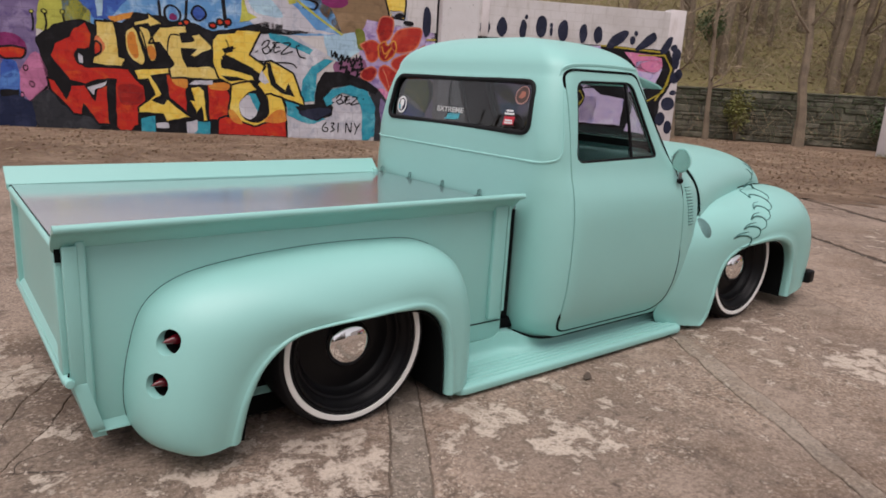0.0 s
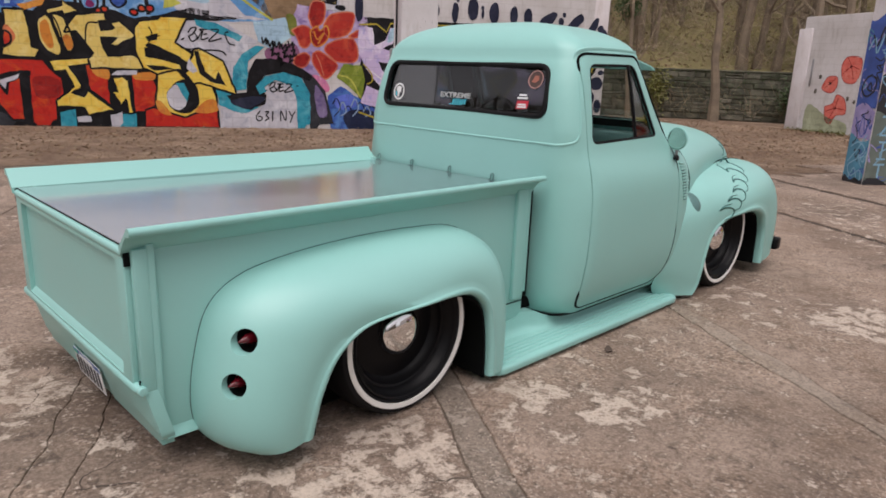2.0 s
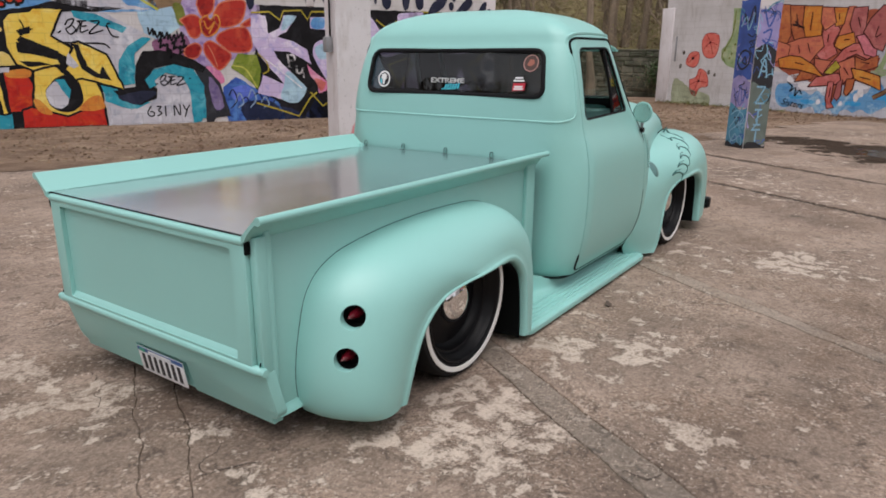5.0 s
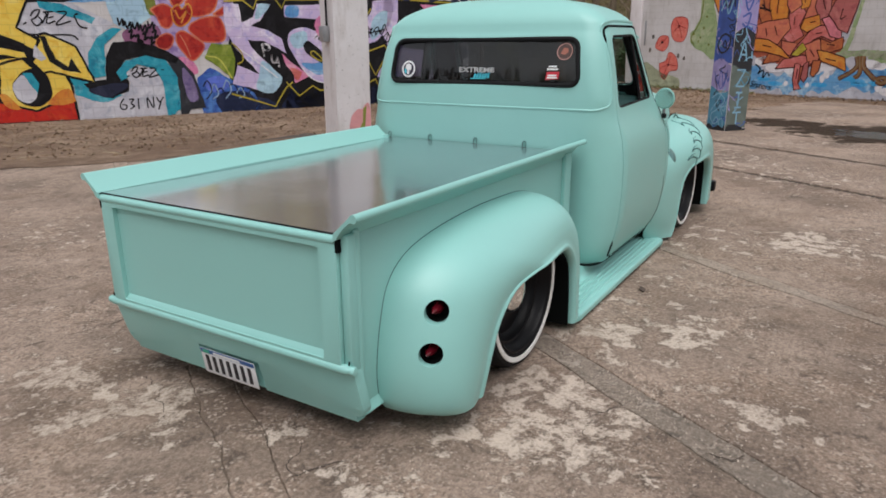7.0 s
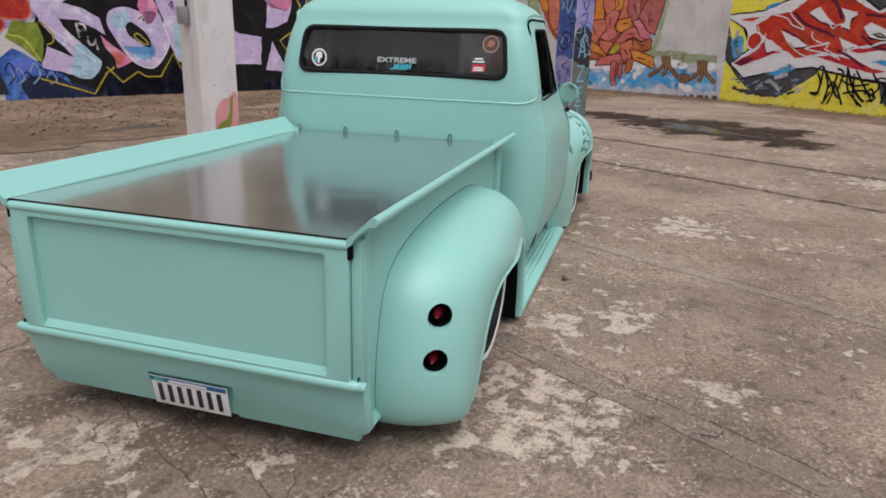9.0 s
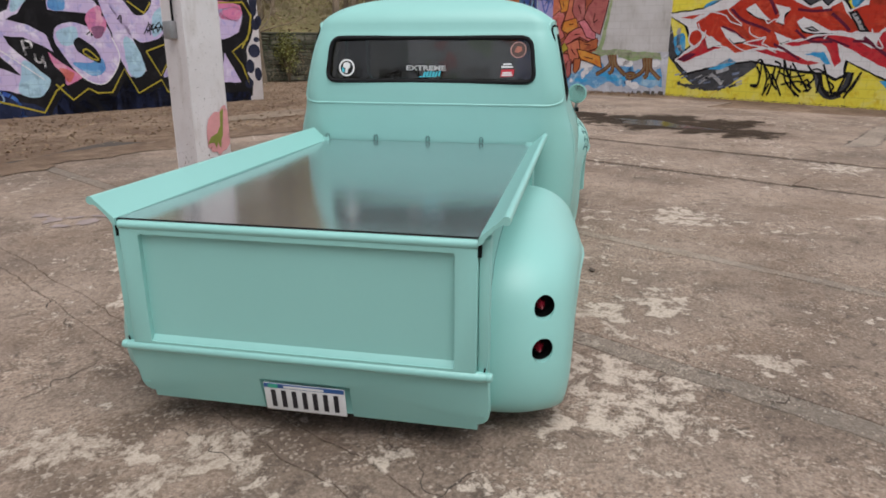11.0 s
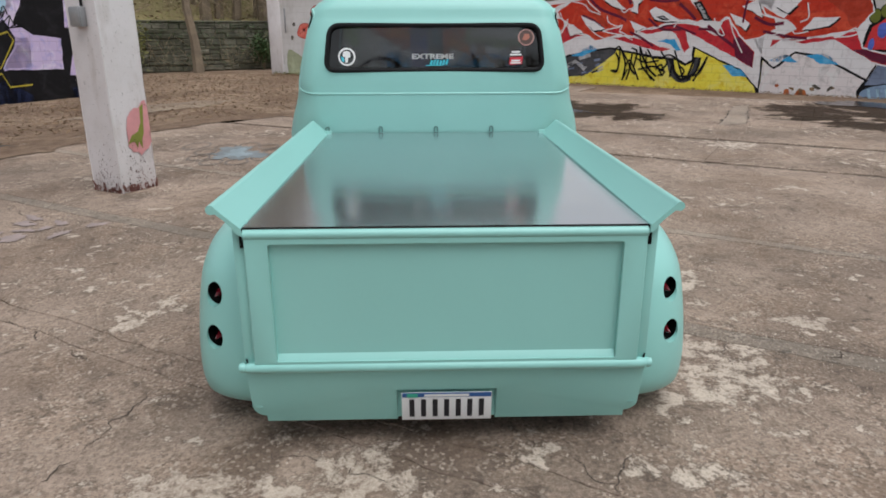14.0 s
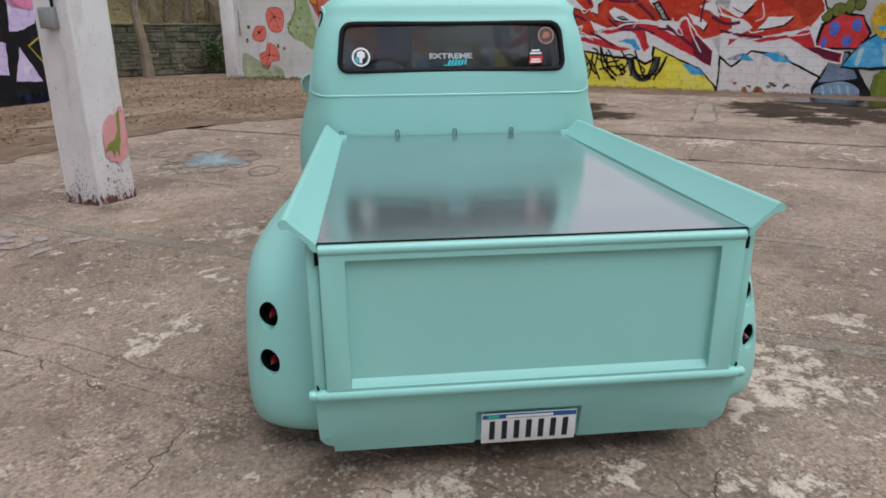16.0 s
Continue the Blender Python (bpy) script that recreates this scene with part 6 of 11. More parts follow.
stroke(wall_b, 'maroon', 8.86, 0.032, [(6.63, 2.11), (6.76, 2.44), (7.02, 2.75), (7.43, 2.72), (7.32, 2.17), (7.19, 1.63), (6.94, 1.74), (6.81, 1.92), (6.63, 2.11)], False)
paint(wall_b, 'orange', 9, [(6.46, 1.22), (6.74, 1.18), (7.23, 1.03), (7.31, 0.68), (7.02, 0.8), (6.6, 0.93)])
stroke(wall_b, 'maroon', 9.1, 0.032, [(6.46, 1.22), (6.74, 1.18), (7.23, 1.03), (7.31, 0.68), (7.02, 0.8), (6.6, 0.93), (6.46, 1.22)], False)
paint(wall_b, 'rust', 9.24, [(6.39, 0.94), (6.62, 0.95), (6.59, 0.68), (6.46, 0.51), (6.37, 0.58)])
stroke(wall_b, 'maroon', 9.34, 0.032, [(6.39, 0.94), (6.62, 0.95), (6.59, 0.68), (6.46, 0.51), (6.37, 0.58), (6.39, 0.94)], False)
stroke(wall_b, 'maroon', 10.2, 0.03, [(4.71, 2.65), (4.83, 2.27)])
stroke(wall_b, 'maroon', 10.2, 0.03, [(5.18, 2.67), (5.18, 2.2)])
stroke(wall_b, 'maroon', 10.2, 0.03, [(4.9, 1.81), (4.96, 1.6)])
stroke(wall_b, 'maroon', 10.2, 0.03, [(5.16, 1.87), (5.27, 1.62)])
stroke(wall_b, 'maroon', 10.2, 0.03, [(5.72, 2.09), (5.72, 1.88)])
stroke(wall_b, 'maroon', 10.2, 0.03, [(6.27, 1.23), (6.42, 1.05)])
stroke(wall_b, 'maroon', 10.2, 0.03, [(6.99, 2.25), (6.96, 1.99), (7.09, 2.07)])
stroke(wall_b, 'maroon', 10.2, 0.03, [(6.44, 2.49), (6.54, 2.23)])
stroke(wall_b, 'maroon', 10.2, 0.03, [(6.16, 1.93), (6.31, 1.95)])
stroke(wall_b, 'maroon', 10.2, 0.03, [(6.36, 1.64), (6.54, 1.66)])
stroke(wall_b, 'maroon', 10.2, 0.03, [(6.7, 1.37), (6.92, 1.34)])
stroke(wall_b, 'maroon', 10.2, 0.03, [(6, 0.72), (5.99, 0.45)])
stroke(wall_b, 'maroon', 10.2, 0.03, [(6.73, 1), (7.01, 0.94)])
stroke(wall_b, 'maroon', 10.2, 0.03, [(4.86, 1.35), (5.15, 1.29)])
stroke(wall_b, 'maroon', 10.2, 0.03, [(5.92, 2.6), (5.96, 2.43)])
dot(wall_b, 'pale', 2.5, 7.14, 1.6, 0.1, 0.12)
dot(wall_b, 'pale', 2.5, 6.34, 0.65, 0.1, 0.12)
stroke(wall_b, 'ink', 7, 0.035, [(4.72, 0.82), (4.88, 0.69), (4.83, 0.56), (4.99, 0.66), (4.99, 0.44), (5.11, 0.6), (5.19, 0.5)])
stroke(wall_b, 'ink', 7, 0.05, [(4.63, 2.37), (4.82, 2.33), (5, 2.26)])
stroke(wall_b, 'ink', 7, 0.05, [(4.7, 2.46), (4.86, 2.3)])
dot(wall_b, 'stain', 5, 4.78, -0, 0.1, 0.05)
dot(wall_b, 'stain', 5, 5.1, -0, 0.16, 0.05)
dot(wall_b, 'stain', 5, 5.36, -0.01, 0.22, 0.05)
dot(wall_b, 'stain', 5, 5.71, -0, 0.1, 0.05)
dot(wall_b, 'stain', 5, 5.92, -0.01, 0.16, 0.05)
dot(wall_b, 'stain', 5, 6.29, -0.01, 0.22, 0.05)
dot(wall_b, 'stain', 5, 6.45, -0.02, 0.1, 0.05)
dot(wall_b, 'stain', 5, 6.83, -0.01, 0.16, 0.05)
dot(wall_b, 'stain', 5, 6.96, -0.02, 0.22, 0.05)
dot(wall_b, 'stain', 5, 7.35, -0.01, 0.1, 0.05)
dot(wall_b, 'stain', 5, 7.46, -0.02, 0.16, 0.05)
dot(wall_b, 'stain', 5, 7.84, -0.02, 0.22, 0.05)
dot(wall_b, 'stain', 5, 7.94, -0.03, 0.1, 0.05)
dot(wall_b, 'stain', 5, 8.3, -0.02, 0.16, 0.05)
dot(wall_b, 'stain', 5, 7.67, 0.02, 0.06, 0.035)
dot(wall_b, 'stain', 5, 7.89, 0.02, 0.09, 0.035)
dot(wall_b, 'stain', 5, 8.1, 0.02, 0.12, 0.035)
dot(wall_b, 'stain', 5, 8.32, 0.03, 0.06, 0.035)
dot(wall_b, 'stain', 5, 8.53, 0.03, 0.09, 0.035)
dot(wall_b, 'stain', 5, 8.74, 0.03, 0.12, 0.035)
dot(wall_b, 'stain', 5, 8.94, 0.04, 0.06, 0.035)
dot(wall_b, 'stain', 5, 9.14, 0.04, 0.09, 0.035)
stroke(wall_b, 'darkred', 2, 0.018, [(1.57, 2.01), (1.73, 2.21), (2.17, 2.16), (2.22, 1.76), (2.08, 1.48), (1.77, 1.49), (1.61, 1.7), (1.57, 2.01)])
stroke(wall_b, 'darkred', 2, 0.018, [(1, 1.38), (1.16, 1.63), (1.48, 1.63), (1.51, 1.35), (1.35, 1.17), (1.06, 1.24), (1, 1.38)])
stroke(wall_b, 'darkred', 2, 0.018, [(1.21, 0.77), (1.47, 0.88), (1.58, 1.13), (1.87, 0.99), (1.96, 0.61), (1.65, 0.53), (1.5, 0.27), (1.29, 0.41), (1.21, 0.77)])
paint(wall_c, 'yellow2', 0, [(-.33, 3.15),(6.29, 2.85),(6.63, 1.05),(6.36, .91),(6.37, .01),(4.73, -.0),(-.02, .03)])
paint(wall_c, 'smoke2', 1, [(-.16, 2.12),(.14, 1.48),(.37, .87),(.79, .71),(1.62, .93),(2.61, .95),(2.2, .55),(1.49, .18),(.84, .31),(.18, .84),(-.09, 1.2)], True)
paint(wall_c, 'smoke2', 1, [(3.28, 2.41),(3.64, 2.74),(4.26, 2.82),(4.6, 2.59),(4.55, 2.29),(4.1, 2.22),(3.55, 2.28)], True)
paint(wall_c, 'azure', 2, [(.93, 2.3),(1.24, 2.47),(1.65, 2.35),(1.44, 2.21)], True)
paint(wall_c, 'azure', 2, [(.1, 1.51),(.41, 1.64),(.48, 1.13),(.26, 1.09)], True)
paint(wall_c, 'azure', 3, [(1.24, .73),(1.84, 1.02),(2.05, .92),(1.58, .72)])
paint(wall_c, 'azure', 2, [(4.62, 2.49),(4.98, 2.66),(5.0, 2.27),(4.67, 2.17)], True)
paint(wall_c, 'azure', 2, [(5.44, .6),(5.78, .6),(6.11, .33),(5.7, .34)])
paint(wall_c, 'ink', 2, [(-.28, 2.19),(.86, 2.28),(2.01, 2.72),(2.68, 2.89),(3.44, 2.46),(3.72, 2.26),(3.96, 2.39),(4.09, 2.25),(4.35, 2.46),(4.66, 2.13),(4.82, 2.32),(4.84, 2.56),(5.25, 2.72),(5.37, 2.36),(5.54, 2.31),(5.48, 2.6),(5.82, 2.78),(6.32, 2.69),(6.45, 2.02),(6.35, 1.25),(6.36, 1.0),(6.37, -.04),(5.9, .46),(5.11, .79),(4.73, .97),(4.73, .66),(4.52, .55),(4.26, .68),(3.66, .71),(2.43, .93),(1.64, .82),(.63, .56),(.1, .94),(.63, 1.34),(.39, 1.85)])
paint(wall_c, 'white', 3, [(-.19, 2.16),(.88, 2.24),(2.03, 2.68),(2.68, 2.84),(3.41, 2.42),(3.71, 2.22),(3.96, 2.34),(4.09, 2.2),(4.33, 2.4),(4.65, 2.08),(4.87, 2.28),(4.88, 2.52),(5.23, 2.66),(5.34, 2.32),(5.58, 2.27),(5.52, 2.56),(5.84, 2.74),(6.33, 2.64),(6.44, 2.07),(6.32, 1.27),(6.31, 1.03),(6.33, .07),(5.89, .51),(5.1, .84),(4.66, 1.03),(4.67, .71),(4.52, .62),(4.28, .74),(3.65, .77),(2.42, .98),(1.63, .87),(.62, .62),(.19, .94),(.72, 1.35),(.48, 1.85)])
paint(wall_c, 'scarlet', 4, [(.1, 2.06),(1.11, 2.18),(.62, 2.0)])
paint(wall_c, 'scarlet', 4, [(.72, 1.92),(1.15, 2.18),(1.64, 2.24),(2.21, 2.66),(2.67, 2.77),(3.43, 2.32),(3.73, 2.2),(3.97, 2.22),(4.06, 2.12),(4.2, 2.22),(4.39, 2.32),(4.54, 2.07),(4.94, 1.66),(4.72, 1.6),(4.45, 1.66),(4.14, 1.63),(3.81, 1.54),(3.41, 1.37),(3.12, 1.42),(3.05, 1.25),(2.59, 1.29),(2.24, 1.19),(1.95, 1.14),(1.74, 1.29),(1.5, 1.34),(1.2, 1.54),(1.01, 1.65),(.83, 1.74)])
paint(wall_c, 'brick2', 5, [(2.24, 2.65),(2.67, 2.76),(3.21, 2.44),(2.96, 2.39),(2.59, 2.5),(2.4, 2.4)], True)
paint(wall_c, 'brick2', 5, [(1.55, 2.18),(2.15, 1.76),(2.29, 1.48),(1.9, 1.75)], True)
paint(wall_c, 'brick2', 5, [(2.45, 2.07),(2.9, 1.85),(3.09, 1.61),(2.71, 1.74)], True)
paint(wall_c, 'brick2', 5, [(4.07, 2.09),(4.49, 2.04),(4.84, 1.67),(4.48, 1.81)], True)
paint(wall_c, 'ink', 5, [(1.51, 1.76),(1.86, 1.6),(2.27, 1.41),(1.89, 1.35),(1.67, 1.53)])
paint(wall_c, 'white', 6, [(1.47, 1.81),(1.88, 1.64),(2.23, 1.45),(1.92, 1.4),(1.63, 1.58)])
paint(wall_c, 'ink', 5, [(2.16, 2.16),(2.32, 2.29),(2.63, 2.05),(2.79, 1.88),(2.49, 1.96),(2.23, 2.08)])
paint(wall_c, 'white', 6, [(2.12, 2.21),(2.35, 2.33),(2.6, 2.09),(2.82, 1.92),(2.46, 2.0),(2.25, 2.12)])
paint(wall_c, 'ink', 5, [(2.9, 2.27),(3.25, 2.13),(3.17, 2.03),(3.11, 1.8),(2.96, 1.86),(2.99, 2.03)])
paint(wall_c, 'white', 6, [(2.86, 2.31),(3.27, 2.17),(3.13, 2.07),(3.14, 1.84),(2.92, 1.9),(3.01, 2.07)])
paint(wall_c, 'ink', 5, [(3.48, 1.84),(3.58, 1.94),(4.1, 1.72),(4.34, 1.57),(3.85, 1.6),(3.6, 1.63)])
paint(wall_c, 'white', 6, [(3.44, 1.88),(3.6, 1.98),(4.07, 1.76),(4.36, 1.61),(3.82, 1.63),(3.62, 1.67)])
paint(wall_c, 'ink', 5, [(2.97, 1.62),(3.39, 1.44),(3.13, 1.35)])
paint(wall_c, 'white', 6, [(2.93, 1.66),(3.41, 1.48),(3.09, 1.39)])
paint(wall_c, 'ink', 5, [(1.11, 1.46),(1.2, 1.54),(1.6, 1.33),(1.14, 1.21)])
paint(wall_c, 'white', 6, [(1.07, 1.51),(1.23, 1.58),(1.56, 1.37),(1.17, 1.26)])
paint(wall_c, 'ink', 7, [(3.64, 1.74),(3.82, 1.78),(4.0, 1.66),(3.82, 1.65)])
paint(wall_c, 'paleg', 8, [(3.71, 1.73),(3.83, 1.75),(3.93, 1.68)])
paint(wall_c, 'crimson', 5, [(3.15, 1.38),(3.54, 1.47),(4.18, 1.59),(4.73, 1.53),(5.17, 1.3),(5.35, 1.27),(5.23, 1.38),(5.33, 1.62),(5.46, 1.69),(5.75, 1.3),(6.17, .92),(6.17, .51),(5.73, .75),(5.2, 1.0),(4.78, 1.23),(4.45, 1.38),(4.59, .99),(4.46, .84),(4.2, 1.3),(4.02, 1.4),(3.42, 1.3)])
paint(wall_c, 'wine', 6, [(5.62, 1.19),(5.75, 1.25),(6.14, .91),(6.15, .55),(5.72, .79)])
paint(wall_c, 'crimson', 5, [(.21, .96),(.85, 1.31),(1.09, 1.61),(1.19, 1.33),(1.67, 1.3),(1.25, 1.18),(.51, .88)])
paint(wall_c, 'wine', 6, [(.26, .96),(.66, 1.15),(.88, 1.11),(.51, .91)])
paint(wall_c, 'crimson', 5, [(2.39, 1.22),(2.9, 1.28),(3.44, 1.17),(3.84, 1.01),(4.23, .97),(3.86, .87),(3.33, .98)])
paint(wall_c, 'crimson', 5, [(2.14, 1.39),(2.74, 1.52),(2.64, 1.39),(3.03, 1.22),(2.56, 1.32)])
paint(wall_c, 'scarlet', 4, [(4.63, 2.12),(4.96, 2.22),(4.97, 2.46),(5.23, 2.61),(5.31, 2.27),(5.59, 2.14),(6.06, 2.07),(5.75, 1.93),(6.18, 1.88),(6.5, 1.75),(6.56, 1.42),(6.21, 1.23),(5.89, 1.17),(5.66, 1.39),(5.46, 1.7),(5.26, 1.6),(4.99, 1.62)])
paint(wall_c, 'brick2', 5, [(5.0, 2.45),(5.22, 2.59),(5.3, 2.29),(5.55, 2.14),(5.06, 2.22)])
paint(wall_c, 'brick2', 4, [(5.63, 2.27),(5.62, 2.54),(5.86, 2.68),(6.34, 2.61),(6.4, 2.25),(5.94, 2.09)])
paint(wall_c, 'ink', 5, [(5.5, 1.77),(5.85, 1.64),(5.99, 1.51),(5.92, 1.37),(5.68, 1.51)])
paint(wall_c, 'white', 6, [(5.47, 1.8),(5.82, 1.67),(5.96, 1.55),(5.89, 1.41),(5.65, 1.55)])
paint(wall_c, 'ink', 5, [(5.8, 1.87),(6.11, 2.03),(6.27, 1.66),(6.02, 1.8)])
paint(wall_c, 'white', 6, [(5.77, 1.9),(6.08, 2.07),(6.24, 1.69),(5.99, 1.83)])
paint(wall_c, 'ink', 5, [(5.44, 2.23),(5.52, 2.44),(5.63, 2.2)])
paint(wall_c, 'white', 6, [(5.41, 2.26),(5.49, 2.48),(5.6, 2.24)])
paint(wall_c, 'ink', 6, [(4.56, 2.07),(4.74, 2.09),(5.08, 1.63),(4.87, 1.63)])
paint(wall_c, 'paleg', 7, [(4.65, 2.02),(4.72, 2.04),(4.98, 1.68),(4.88, 1.68)])
paint(wall_c, 'azure', 6, [(3.73, 1.15),(4.16, 1.2),(4.37, .93),(4.26, .92),(4.1, 1.07)])
paint(wall_c, 'ink', 2, [(5.98, 2.17),(8.42, 2.1),(8.62, 1.38),(8.84, .46),(8.63, .28),(7.58, .82),(7.05, .89),(6.64, .53),(6.26, .8),(6.02, 1.25)])
paint(wall_c, 'white', 3, [(6.01, 2.17),(8.38, 2.11),(8.57, 1.38),(8.79, .51),(8.6, .35),(7.59, .87),(7.05, .94),(6.63, .6),(6.31, .82),(6.07, 1.25)])
paint(wall_c, 'scarlet', 5, [(6.15, 1.98),(6.69, 1.69),(7.06, 2.13),(8.36, 2.11),(8.46, 1.77),(8.19, 1.4),(7.77, 1.33),(6.89, 1.15),(6.62, 1.25),(6.99, 1.44),(6.76, 1.62),(6.29, 1.75)])
paint(wall_c, 'brick2', 6, [(7.54, 2.07),(8.33, 2.01),(8.39, 1.74),(8.12, 1.47),(7.9, 1.77)], True)
paint(wall_c, 'ink', 6, [(6.49, 1.89),(6.82, 1.99),(6.98, 1.91),(6.8, 1.73)])
paint(wall_c, 'white', 7, [(6.45, 1.93),(6.78, 2.03),(6.95, 1.95),(6.76, 1.77)])
paint(wall_c, 'ink', 6, [(7.13, 1.35),(7.35, 1.63),(7.87, 1.65),(7.68, 1.46)])
paint(wall_c, 'white', 7, [(7.1, 1.39),(7.32, 1.67),(7.84, 1.68),(7.65, 1.49)])
paint(wall_c, 'crimson', 5, [(6.46, 1.01),(6.51, 1.22),(6.73, 1.2),(6.61, 1.09)])
paint(wall_c, 'crimson', 5, [(6.73, 1.2),(7.9, 1.29),(8.17, 1.45),(8.38, 1.03),(8.94, .89),(8.91, .67),(8.59, .73),(7.81, 1.19),(7.19, 1.1)])
paint(wall_c, 'wine', 6, [(8.19, 1.0),(8.43, 1.0),(8.9, .86),(8.85, .71),(8.58, .77)])
paint(wall_c, 'azure', 3, [(6.48, .72),(6.84, .88),(7.13, .7)])
paint(wall_c, 'azure', 3, [(7.26, .86),(7.71, .91),(7.97, .67),(7.59, .69)])
paint(wall_c, 'azure', 3, [(8.23, 1.99),(8.33, 2.11),(8.42, 1.82),(8.33, 1.79)])
paint(wall_c, 'rust', 2, [(7.12, .04),(7.33, .1),(7.47, -.0),(7.3, -.09)], True)
paint(wall_c, 'rust', 2, [(6.91, .06),(7.01, .09),(7.05, -.05)], True)
paint(wall_c, 'olive', 2, [(9.56, -.09),(9.56, .43),(9.94, .66),(10.65, 1.14),(11.85, 1.26),(12.1, -.06),(10.06, -.09)])
paint(wall_c, 'leaf', 3, [(9.66, -.06),(9.68, .53),(9.86, .64),(9.9, -.05)])
paint(wall_c, 'ink', 3, [(8.39, .11),(8.52, .35),(8.74, .86),(9.05, .94),(9.36, .4),(9.6, .04),(9.57, -.11),(8.51, -.09)])
paint(wall_c, 'slate', 4, [(8.54, .25),(8.77, .81),(9.01, .89),(9.28, .35),(8.87, .29)])
paint(wall_c, 'steel', 4, [(8.47, .07),(8.69, .23),(9.1, .27),(9.36, .1),(9.32, -.1),(8.61, -.08)], True)
paint(wall_c, 'ink', 4, [(8.32, .95),(8.41, 1.5),(8.75, 1.76),(9.21, 1.68),(9.4, 1.3),(9.28, .97)])
paint(wall_c, 'crimson2', 5, [(8.39, 1.01),(8.47, 1.45),(8.78, 1.7),(9.2, 1.64),(9.35, 1.28),(9.22, 1.01)])
paint(wall_c, 'ink', 5, [(8.9, .56),(9.21, 1.11),(9.51, 1.3),(9.93, 1.02),(10.08, .59),(9.54, .53)])
paint(wall_c, 'azure', 6, [(8.95, .61),(9.24, 1.06),(9.52, 1.26),(9.89, 1.0),(10.01, .65),(9.51, .58)])
paint(wall_c, 'skypale', 7, [(9.23, .96),(9.31, 1.01),(9.27, .67),(9.19, .65)], True)
paint(wall_c, 'skypale', 7, [(9.64, 1.07),(9.73, 1.02),(9.81, .68),(9.72, .66)], True)
paint(wall_c, 'mustard', 6, [(9.36, 1.61),(9.46, 1.91),(9.65, 1.8),(9.75, 1.49),(9.63, 1.28),(9.44, 1.37)], True)
paint(wall_c, 'azure', 7, [(9.45, 1.45),(9.75, 1.47),(9.62, 1.33)])
paint(wall_c, 'mustard', 7, [(9.34, 1.45),(9.59, 1.26),(9.82, 1.44),(9.62, 1.16)])
paint(wall_c, 'ink', 4, [(9.76, 1.02),(9.73, 1.72),(10.18, 1.83),(10.57, 1.6),(10.64, .91),(10.12, .88)])
paint(wall_c, 'plum', 1, [(9.72, 2.07),(11.7, 2.02),(11.85, 1.26),(10.23, 1.49)])
paint(wall_a, 'poppy', 3, [(16.53, 2.13),(16.77, 2.24),(16.95, 2.17),(16.99, 1.99),(16.87, 1.78),(16.72, 1.8),(16.64, 1.99)], True)
stroke(wall_a, 'salmon', 4, 0.030, [(16.53, 2.13),(16.77, 2.24),(16.95, 2.17),(16.99, 1.99),(16.87, 1.78),(16.72, 1.8),(16.64, 1.99),(16.53, 2.13)])
paint(wall_a, 'darkred', 3, [(16.61, 1.58),(16.82, 1.66),(16.93, 1.55),(16.82, 1.36),(16.64, 1.35),(16.56, 1.46)], True)
stroke(wall_a, 'salmon', 4, 0.030, [(16.61, 1.58),(16.82, 1.66),(16.93, 1.55),(16.82, 1.36),(16.64, 1.35),(16.56, 1.46),(16.61, 1.58)])
paint(wall_a, 'poppy', 3, [(16.99, 1.65),(17.13, 1.71),(17.36, 1.58),(17.54, 1.44),(17.49, 1.28),(17.27, 1.1),(17.08, 1.3),(16.98, 1.48)], True)
stroke(wall_a, 'salmon', 4, 0.030, [(16.99, 1.65),(17.13, 1.71),(17.36, 1.58),(17.54, 1.44),(17.49, 1.28),(17.27, 1.1),(17.08, 1.3),(16.98, 1.48),(16.99, 1.65)])
paint(wall_a, 'poppy', 3, [(17.31, 1.86),(17.58, 1.98),(17.9, 2.0),(18.02, 1.76),(17.96, 1.51),(17.55, 1.49),(17.41, 1.58),(17.26, 1.73)], True)
stroke(wall_a, 'salmon', 4, 0.030, [(17.31, 1.86),(17.58, 1.98),(17.9, 2.0),(18.02, 1.76),(17.96, 1.51),(17.55, 1.49),(17.41, 1.58),(17.26, 1.73),(17.31, 1.86)])
paint(wall_a, 'poppy', 3, [(17.24, 2.28),(17.42, 2.51),(17.9, 2.57),(17.9, 2.3),(17.76, 2.09),(17.43, 2.0),(17.27, 2.09)], True)
stroke(wall_a, 'salmon', 4, 0.030, [(17.24, 2.28),(17.42, 2.51),(17.9, 2.57),(17.9, 2.3),(17.76, 2.09),(17.43, 2.0),(17.27, 2.09),(17.24, 2.28)])
paint(wall_a, 'darkred', 3, [(16.9, 2.45),(17.0, 2.75),(17.26, 2.73),(17.25, 2.4),(17.13, 2.25),(16.99, 2.21)], True)
stroke(wall_a, 'salmon', 4, 0.030, [(16.9, 2.45),(17.0, 2.75),(17.26, 2.73),(17.25, 2.4),(17.13, 2.25),(16.99, 2.21),(16.9, 2.45)])
paint(wall_a, 'poppy', 3, [(17.79, 2.06),(18.05, 2.21),(18.11, 2.11),(17.94, 2.03)], True)
stroke(wall_a, 'salmon', 4, 0.030, [(17.79, 2.06),(18.05, 2.21),(18.11, 2.11),(17.94, 2.03),(17.79, 2.06)])
paint(wall_a, 'darkred', 4, [(16.94, 2.13),(17.09, 2.24),(17.16, 2.15),(17.3, 2.26),(17.36, 2.09),(17.27, 1.9),(17.09, 1.8),(16.97, 1.9)], True)
